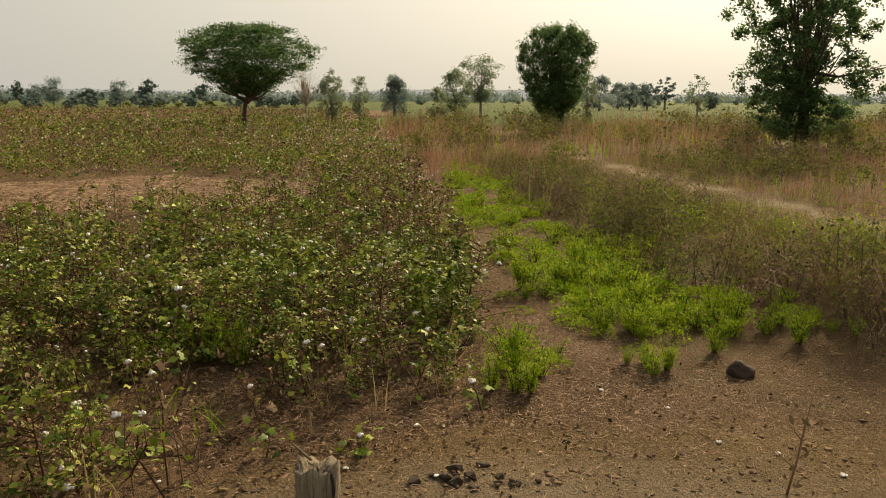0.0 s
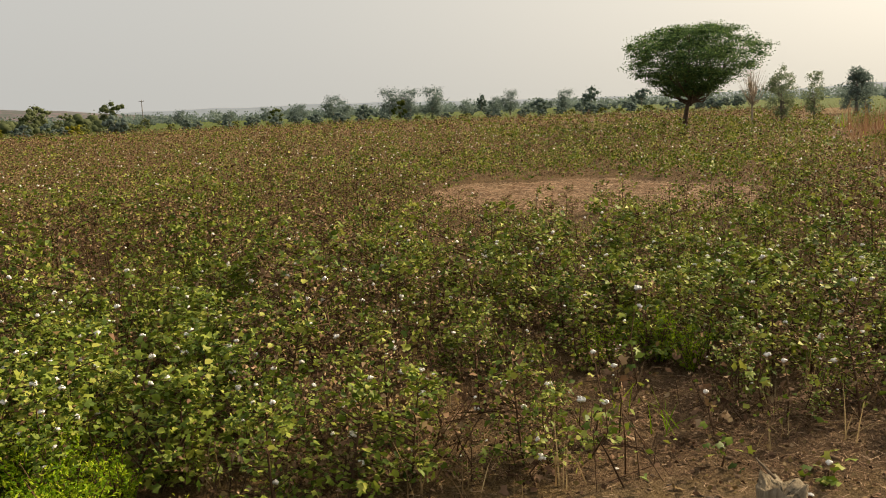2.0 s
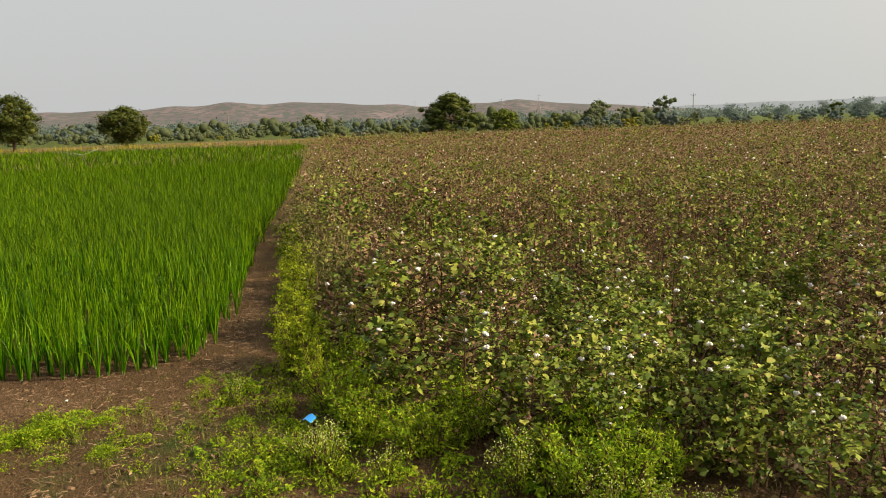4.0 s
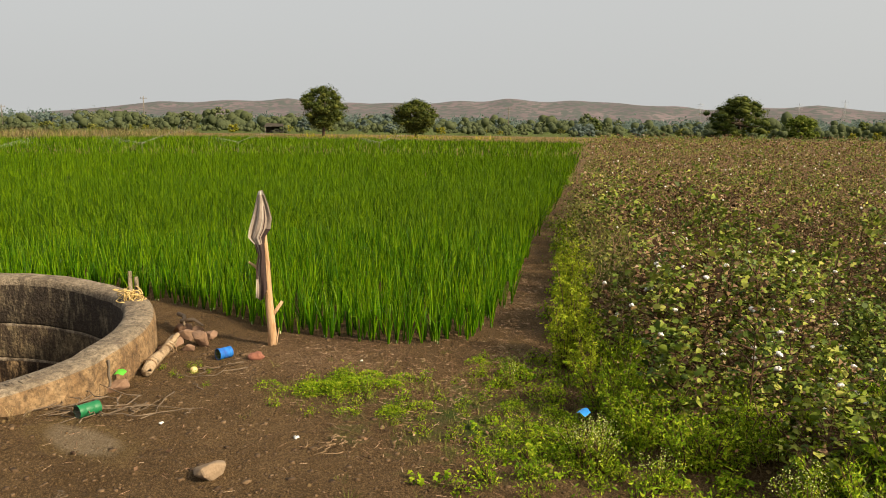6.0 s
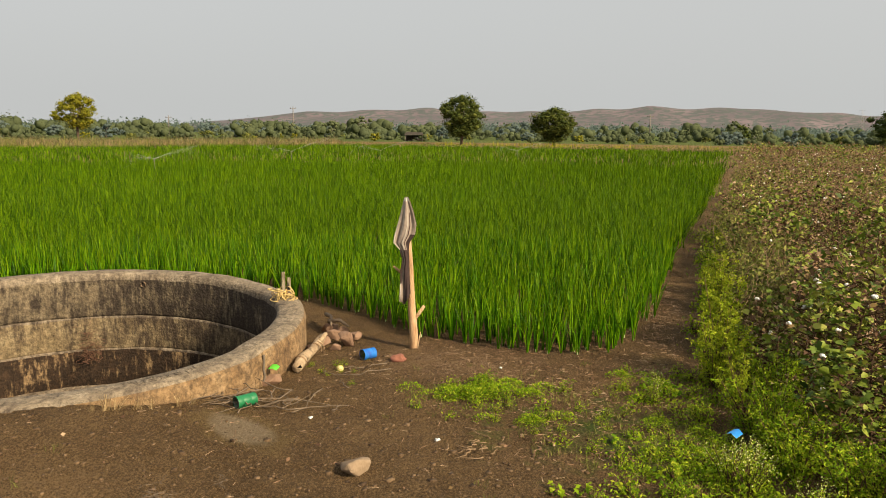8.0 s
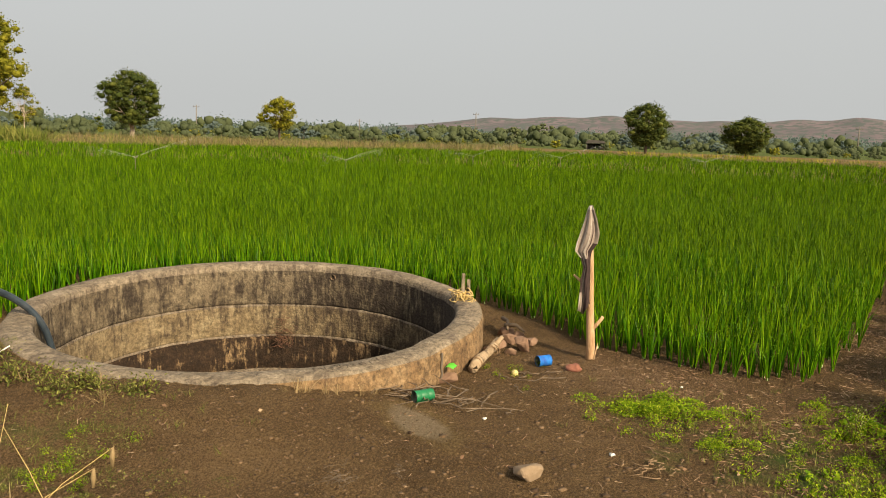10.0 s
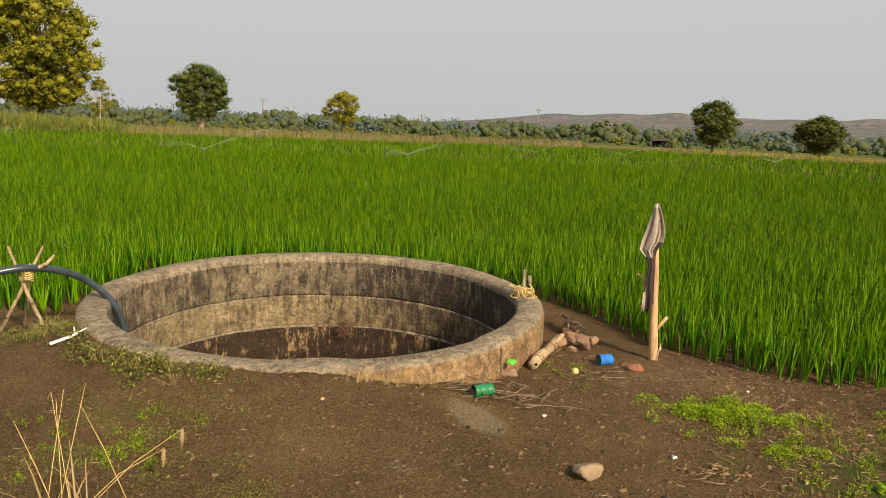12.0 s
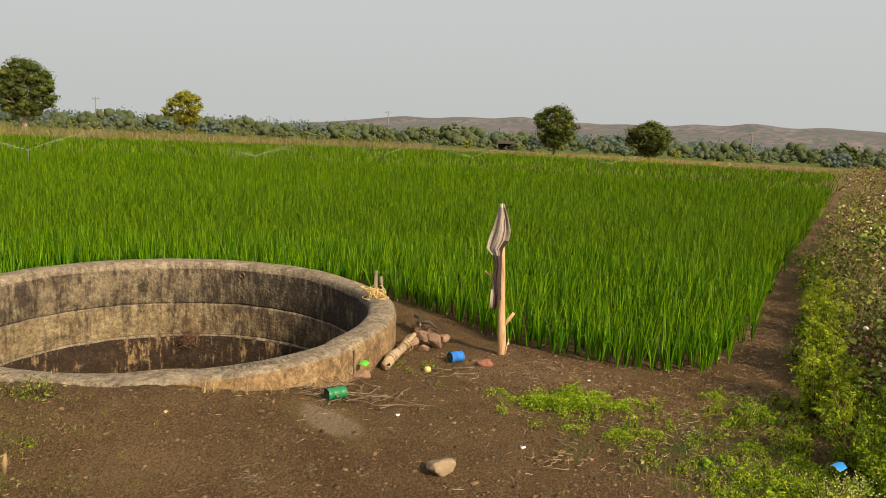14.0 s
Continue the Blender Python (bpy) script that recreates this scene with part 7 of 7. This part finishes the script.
def build_far_edges():
    """The standing dry crop, flowering strip and grass verge beyond the fields."""
    def band(n, az0, az1, o0, o1, temps, low, high):
        az = rng.uniform(az0, az1, n)
        d = np.interp(az, [160, 170.2, 184.8, 196.8, 212.7, 223.7, 240], [90, 70, 72, 79, 66.6, 63.7, 64]) + rng.uniform(o0, o1, n)
        x, y = d * np.cos(np.radians(az)), d * np.sin(np.radians(az))
        return scatter(temps, np.stack([x, y, gz(x, y)], 1), rng.uniform(low, high, n))

    def kind(i, h, w, n=9, spread=0.25, lean=0.3):
        return [(v, q, i) for v, q, _ in [tuft(n, h, w, lean, 1, spread) for _ in range(4)]]

    crop = kind(6, 0.9, 0.05, lean=0.5) + kind(6, 0.7, 0.05, lean=0.5) + kind(4, 0.9, 0.05, lean=0.5) + kind(0, 0.6, 0.05)
    out = [band(2600, 198, 241, 5, 20, crop, 0.8, 1.3), band(700, 198, 240, 2, 7, kind(4, 0.5, 0.05) + kind(6, 0.45, 0.05), 0.6, 1.1)]
    out += [band(600, 158, 199, 4, 22, kind(4, 0.3, 0.05) + kind(2, 0.28, 0.05), 0.5, 1.1), band(70, 168, 194, 10, 18, kind(5, 0.6, 0.06, 9, 0.5), 0.7, 1.1)]
    out += [band(500, 231, 241, 3, 10, kind(4, 1.5, 0.09, 14, 0.5, 0.5) + kind(2, 1.3, 0.09, 14, 0.5, 0.5), 0.7, 1.2)]
    stuff("field_verge", joined(out), [M_DRYGRASS, M_REDGRASS, M_TREE_MID, M_TWIG, M_BUSH, M_MUSTARD, M_DRYCROP], "band of standing dry crop and grass at the far edge of the fields", "dry crop")


build_bank()
build_far_edges()


def build_undergrowth():
    """Dry grass, dead stalks and seedlings between the nearest cotton plants."""
    x, y = grid(-9, 1, 0.4, 9, 0.19)
    d = np.hypot(x, y)
    keep = inside(x, y, COTTON) & off_furrow(x, y) & (d < 8.5) & (rng.random(len(x)) < 0.55)
    x, y = x[keep], y[keep]
    temps = [tuft(7, 0.26, 0.005, 0.4, 2, 0.04) for _ in range(4)] + [(v, q, 1) for v, q, _ in [tuft(8, 0.2, 0.006, 0.4, 2, 0.04) for _ in range(2)]]
    temps = temps[1:5] + [(v, q, np.where(np.asarray(ix) == 0, 2, 3)) for v, q, ix in [bramble(0.22, 0.2, 2, 30, 0.034) for _ in range(4)]] + [(v, q, np.where(np.asarray(ix) == 0, 2, 4)) for v, q, ix in [bramble(0.22, 0.2, 2, 30, 0.036) for _ in range(4)]]
    stuff("undergrowth", scatter(temps, np.stack([x, y, gz(x, y)], 1), rng.uniform(0.5, 1.3, len(x))), [M_DRYGRASS, M_WEED, M_STEM, M_LEAF_DRY, M_LEAF], "dry grass and dead stalks between cotton plants", "grass")


build_undergrowth()


def build_litter():
    """Straws, dead leaves and clods on the soil."""
    def straws(places, ln, r, i=0):
        n = len(places)
        a = rng.uniform(0, 6.28, n)
        d = np.stack([np.cos(a), np.sin(a), rng.normal(0, 0.12, n)], 1) * (ln * rng.uniform(0.4, 1.3, n))[:, None] * 0.5
        c = np.concatenate([places, (gz(places[:, 0], places[:, 1]) + 0.006)[:, None]], 1)
        s = np.stack([-d[:, 1], d[:, 0], np.zeros(n)], 1)
        s *= (r / (np.linalg.norm(s, axis=1) + 1e-9))[:, None]
        up = np.array([0, 0, r])
        v = np.stack([c - d - s, c - d + up, c + d + up, c + d - s, c - d + s, c + d + s], 1).reshape(-1, 3)
        k = (np.arange(n) * 6)[:, None]
        return v, np.concatenate([k + np.array([[0, 1, 2, 3]]), k + np.array([[1, 4, 5, 2]])]), i

    def cloud(n, cx, cy, rx, ry, turn=0):
        return np.array([p[:2] for p in spots(n, cx, cy, rx, ry, turn)])

    pl = np.concatenate([cloud(1500, 0.85, 5.0, 0.3, 0.9, 8), cloud(1500, -0.6, 4.0, 0.9, 0.5), cloud(1500, 1.0, 3.8, 1.3, 0.45), cloud(900, -2.0, 2.7, 0.9, 0.3, -30), cloud(500, -5.2, -0.9, 0.5, 0.5), cloud(400, -4.6, -0.3, 0.6, 0.4), cloud(160, -4.0, -2.0, 0.8, 0.8), cloud(100, -3.0, -3.4, 0.6, 0.6), cloud(900, 0.3, 3.2, 1.5, 0.4), cloud(700, -7.0, 0.28, 1.2, 0.13, -8)])
    pl = pl[np.hypot(pl[:, 0] - WELL_X, pl[:, 1] - WELL_Y) > WELL_R + 0.05]
    out = [straws(pl, 0.042, 0.0011)]
    x, y = grid(-9, -1.9, 10.2, 16.6, 0.09)
    m = in_clearing(x, y)
    out.append(straws(np.stack([x[m], y[m]], 1), 0.14, 0.004))
    stuff("straw_litter", joined(out), [M_STRAW], "scattered straw and dead stalks on the soil", "litter")
    lv = np.concatenate([cloud(1200, -0.8, 3.6, 0.8, 0.45), cloud(700, -2.2, 2.6, 0.8, 0.35, -30), cloud(500, 0.6, 3.6, 1.0, 0.5), cloud(200, -4.6, -0.2, 0.7, 0.5), cloud(60, -3.6, -2.6, 0.8, 0.8)])
    lv = lv[np.hypot(lv[:, 0] - WELL_X, lv[:, 1] - WELL_Y) > WELL_R + 0.05]
    c = np.concatenate([lv, (gz(lv[:, 0], lv[:, 1]) + 0.012)[:, None]], 1)
    stuff("dead_leaves", leaves(c, rng.uniform(0.012, 0.034, len(c)), None, 0.7, 0.7), [M_LEAF_DRY], "fallen dry cotton leaves on the soil", "litter")
    clods = np.concatenate([cloud(1500, 0.5, 3.1, 1.4, 0.5), cloud(700, -0.9, 3.3, 0.8, 0.35), cloud(2300, -4.0, -1.6, 0.9, 1.1), cloud(1900, -3.2, -2.8, 0.7, 1.0), cloud(900, -5.6, -1.2, 0.6, 0.7), cloud(700, -3.6, -0.7, 0.5, 0.6), cloud(160, -3.2, -5.3, 0.5, 0.6), cloud(260, -6.4, 0.25, 0.9, 0.1, -8), cloud(300, 1.4, 4.2, 0.8, 0.3)])
    cube = np.array([(x, y, z) for x in (-1, 1) for y in (-1, 1) for z in (-1, 1)], float)
    sides = np.array([(0, 1, 3, 2), (4, 6, 7, 5), (0, 4, 5, 1), (2, 3, 7, 6), (0, 2, 6, 4), (1, 5, 7, 3)])
    temps = [(cube * rng.uniform(0.45, 0.95, (8, 3)) * np.array([1, 0.85, 0.65]), sides, 0) for _ in range(8)]
    size = rng.exponential(0.0042, len(clods)) + 0.0022
    size = np.minimum(size, 0.026)
    keep = np.hypot(clods[:, 0] - WELL_X, clods[:, 1] - WELL_Y) > WELL_R + 0.05
    clods, size = clods[keep], size[keep]
    stuff("soil_clods", scatter(temps, np.concatenate([clods, (gz(clods[:, 0], clods[:, 1]) - size * 0.3)[:, None]], 1), size), [M_CLOD], "crumbly brown soil clods and pebbles", "soil")
    heap = [(0.09 + rng.normal(0, 0.07), 2.98 + rng.normal(0, 0.05), rng.uniform(0.018, 0.045)) for _ in range(16)]
    heap += [(0.33 + rng.normal(0, 0.05), 2.98 + rng.normal(0, 0.03), rng.uniform(0.012, 0.03)) for _ in range(6)] + [(-0.76 + rng.normal(0, 0.06), 2.95 + rng.normal(0, 0.03), rng.uniform(0.012, 0.03)) for _ in range(7)]
    heap += [(0.58, 3.42, 0.025), (0.95, 3.25, 0.024), (1.1, 3.28, 0.02), (0.35, 3.5, 0.02), (-0.95, 2.98, 0.02)]
    for k, (x, y, r) in enumerate(heap):
        ob = stone("dung_clod", "dark crumbly dung clod on dry earth", x, y, r, 9.3 + k, M_STONE_DARK, (rng.uniform(0.8, 1.4), 0.8, rng.uniform(0.4, 0.75)), 0.006, 0.7)
        tagged(ob, category="clod", group="dark clods on the earth")
    for x, y in ((-0.02, 3.02), (-0.12, 3.6), (1.32, 3.42), (1.55, 3.3), (-0.42, 3.15), (1.2, 3.85), (0.9, 4.1), (1.75, 3.1), (-1.2, 3.02), (-3.95, -1.15), (-5.25, -0.95), (-4.1, -1.9)):
        ob = new("cotton_tuft", BOLL_MESHES[int(rng.integers(0, 3))])
        ob.matrix_basis = pose(x, y, gz1(x, y) + 0.008, 0, 0, rng.uniform(0, 360)) @ Matrix.Diagonal((0.75, 0.75, 0.5, 1))
        tagged(ob, "fallen tuft of white cotton on soil", "cotton", "fallen cotton tufts")


build_litter()

sticks((-3.0, -2.2), 26, 0.09, 0.035, M_STICK, "dead_grass_tuft", "pulled dead grass tuft with curly roots on soil", "dead grass", 0.0012)
sticks((-3.2, -2.0), 9, 0.07, 0.025, M_STICK, "dead_grass_tuft", "small curl of dead grass on soil", "dead grass", 0.0012)
sticks((-3.88, -0.95), 20, 0.11, 0.08, M_TWIG, "dead_grass_tuft", "trampled dark dead grass on the yard", "dead grass", 0.0025)


# ---- far things ----
M_POLE = material("grey_pole", [(0.10, 0.09, 0.08), (0.2, 0.18, 0.16)], 4, 3, 0.8)
M_STEEL = material("galvanised_steel", [(0.30, 0.31, 0.32), (0.4, 0.41, 0.42)], 4, 3, 0.5, metal=0.5)
M_THATCH = material("dark_thatch", [(0.025, 0.022, 0.018), (0.06, 0.05, 0.038)], 3, 5, 0.95)


def pole(az, d, h, label):
    x, y = pol(az, d)
    root = thing("power_pole", label, "power pole", x, y, None, "power poles", turn=az)
    part_np("post", tube([(0, 0, -0.2), (0, 0, h * 0.5), (0, 0, h)], [0.14, 0.12, 0.09], 8), [M_POLE], root)
    part_np("crossarm", tube([(0, -0.7, h - 0.5), (0, 0.7, h - 0.5)], [0.06, 0.06], 6), [M_POLE], root)
    for yy in (-0.6, 0, 0.6):
        part_np("insulator", tube([(0, yy, h - 0.45), (0, yy, h - 0.2)], [0.05, 0.035], 6), [M_POLE], root)


for az, d, h in ((142.2, 230, 7.5), (201.0, 190, 7.0), (175.3, 170, 5.5), (220.9, 190, 6.5), (209.5, 190, 4.5)):
    pole(az, d, h, "dark power pole beyond the fields")


def pylon(az, d, h):
    x, y = pol(az, d)
    root = thing("pylon", "distant steel lattice transmission pylon", "pylon", x, y, None, "pylons", turn=az)
    w, t = h * 0.1, h * 0.018
    for sx in (-1, 1):
        for sy in (-1, 1):
            part_np("leg", tube([(sx * w, sy * w, 0), (sx * t, sy * t, h * 0.75), (0, 0, h)], [0.22, 0.16, 0.12], 4), [M_STEEL], root)
    for k in range(6):
        f0, f1 = k / 8, (k + 1) / 8
        a, b = w + (t - w) * f0 / 0.75, w + (t - w) * f1 / 0.75
        for s in (-1, 1):
            part_np("brace", tube([(-a, s * a, h * f0), (b, s * b, h * f1)], [0.1, 0.1], 4), [M_STEEL], root)
            part_np("brace", tube([(s * a, a, h * f0), (s * b, -b, h * f1)], [0.1, 0.1], 4), [M_STEEL], root)
    for f in (0.75, 0.84, 0.93):
        part_np("arm", tube([(0, -h * 0.13, h * f), (0, h * 0.13, h * f)], [0.12, 0.12], 4), [M_STEEL], root)


pylon(69.2, 620, 30)
pylon(161.9, 1250, 38)
pylon(155.6, 1250, 38)
pylon(152.9, 1250, 42)


def build_shed():
    x, y = pol(192.3, 118)
    root = thing("shed", "low dark thatched field shelter", "shed", x, y, None, turn=12)
    for sx in (-0.9, 0.9):
        for sy in (-1.25, 1.25):
            part_np("post", tube([(sx, sy, -0.1), (sx, sy, 1.0)], [0.06, 0.05], 6), [M_POLE], root)
    bm = bmesh.new()
    vs = [bm.verts.new(p) for p in ((-1.2, -1.5, 0.95), (1.2, -1.5, 0.9), (1.2, 1.5, 1.0), (-1.2, 1.5, 0.95), (0, -1.1, 1.45), (0, 1.2, 1.35))]
    for f in ((0, 1, 4), (1, 2, 5, 4), (2, 3, 5), (3, 0, 4, 5), (3, 2, 1, 0)):
        bm.faces.new([vs[k] for k in f])
    part("roof", bm, M_THATCH, root, "", False)
    bm = bmesh.new()
    bmesh.ops.create_cube(bm, size=1, matrix=Matrix.Translation((-0.8, 0, 0.45)) @ Matrix.Diagonal((0.1, 2.4, 0.9, 1)))
    part("back_wall", bm, M_THATCH, root, "", False)


build_shed()

M_JET = material("water_spray", [(0.85, 0.87, 0.88), (0.95, 0.95, 0.95)], 5, 3, 0.3)
M_JET.node_tree.nodes["Principled BSDF"].inputs["Alpha"].default_value = 0.34


def sprinkler(x, y, turn, reach):
    root = thing("sprinkler", "irrigation sprinkler throwing thin water jets over onions", "sprinkler", x, y, None, "sprinklers in the onion field", turn=turn)
    part_np("riser", tube([(0, 0, 0), (0, 0, 0.5)], [0.008, 0.008], 6), [M_POLE], root)
    part_np("head", tube([(-0.05, 0, 0.5), (0, 0, 0.53), (0.08, 0, 0.56)], [0.015, 0.02, 0.01], 6), [M_POLE], root)
    for s, le, n, rise in ((1, reach, 420, 0.46), (-1, reach * 0.75, 300, 0.3)):
        t = rng.random(n) ** 0.8
        wide = 0.01 + 0.14 * t ** 1.5 * (1 if s > 0 else 2.2)
        p = np.stack([s * le * t, rng.normal(0, 1, n) * wide, 0.55 + rise * le * (t - 0.28 * t * t) - np.abs(rng.normal(0, 1, n)) * wide], 1)
        tagged(part_np("jet", leaves(p, (0.036 - 0.014 * t) * rng.uniform(0.5, 1.2, n), np.tile([s, 0, 0.3], (n, 1)), 0, 0.35), [M_JET], root), "thin white spray of water drops", kind="stuff")


for x, y, turn, reach in ((-19.4, -19.7, 135, 2.6), (-25.2, -15.2, 100, 1.5), (-36.5, -14.5, 120, 2.4), (-40.3, -11, 110, 2.2), (-44, -4, 100, 1.5), (-14.5, -25, 130, 1.6)):
    sprinkler(x, y, turn, reach)


# ---- single cotton stalks with open bolls at the field's near edge ----
def boll_stalk(x, y, z):
    bx, by = x + rng.normal(0, 0.05), y + rng.normal(0, 0.05)
    root = thing("cotton_plant", "bare cotton stalk with an open white boll", "cotton plant", bx, by, None, "cotton plants in the field")
    top = np.array([x - bx, y - by, z - gz1(bx, by)])
    mid = top * 0.5 + rng.normal(0, 0.03, 3)
    part_np("stem", tube([np.zeros(3) - np.array([0, 0, 0.02]), mid, top], [0.005, 0.004, 0.002], 5), [M_STEM], root)
    n = 16
    p = mid + (top - mid) * rng.uniform(-0.8, 1, (n, 1)) + rng.normal(0, 0.05, (n, 3))
    p[:, 2] = np.maximum(p[:, 2], 0.02)
    part_np("foliage", lobed(p, rng.uniform(0.03, 0.055, n), rng.normal(size=(n, 3)), 0), [M_LEAF_DRY if rng.random() < 0.5 else M_LEAF], root)
    b = new("boll", BOLL_MESHES[int(rng.integers(0, 3))])
    b.parent, b.location = root, top
    b.scale = (1.0, 1.0, 1.0)
    bract = new("bract", BRACT_MESH)
    bract.parent = b


for x, y, z in ((-0.72, 3.93, 0.33), (-0.64, 3.93, 0.31), (-0.95, 3.62, 0.20), (-1.26, 3.04, 0.30), (-1.56, 3.09, 0.32), (-1.43, 3.35, 0.42), (-1.31, 3.31, 0.38), (0.16, 3.86, 0.14), (-0.81, 3.29, 0.08), (-0.37, 3.28, 0.10), (-1.44, 2.75, 0.12), (-1.72, 2.95, 0.35), (-1.41, 3.14, 0.25), (-0.08, 4.27, 0.30), (-1.41, 4.00, 0.60), (-0.32, 5.16, 0.50), (-0.95, 4.80, 0.50), (-3.77, 2.12, 0.35), (-3.36, 2.29, 0.45), (-3.53, 1.35, 0.35), (-3.53, 1.85, 0.35), (-4.78, 3.22, 0.60), (-2.14, 2.34, 0.25), (-1.58, 3.15, 0.30), (-2.06, 2.78, 0.30), (-2.87, 2.63, 0.35), (-4.10, 2.64, 0.55), (-3.58, 2.41, 0.50), (-3.48, 4.00, 0.55)):
    boll_stalk(x, y, z)
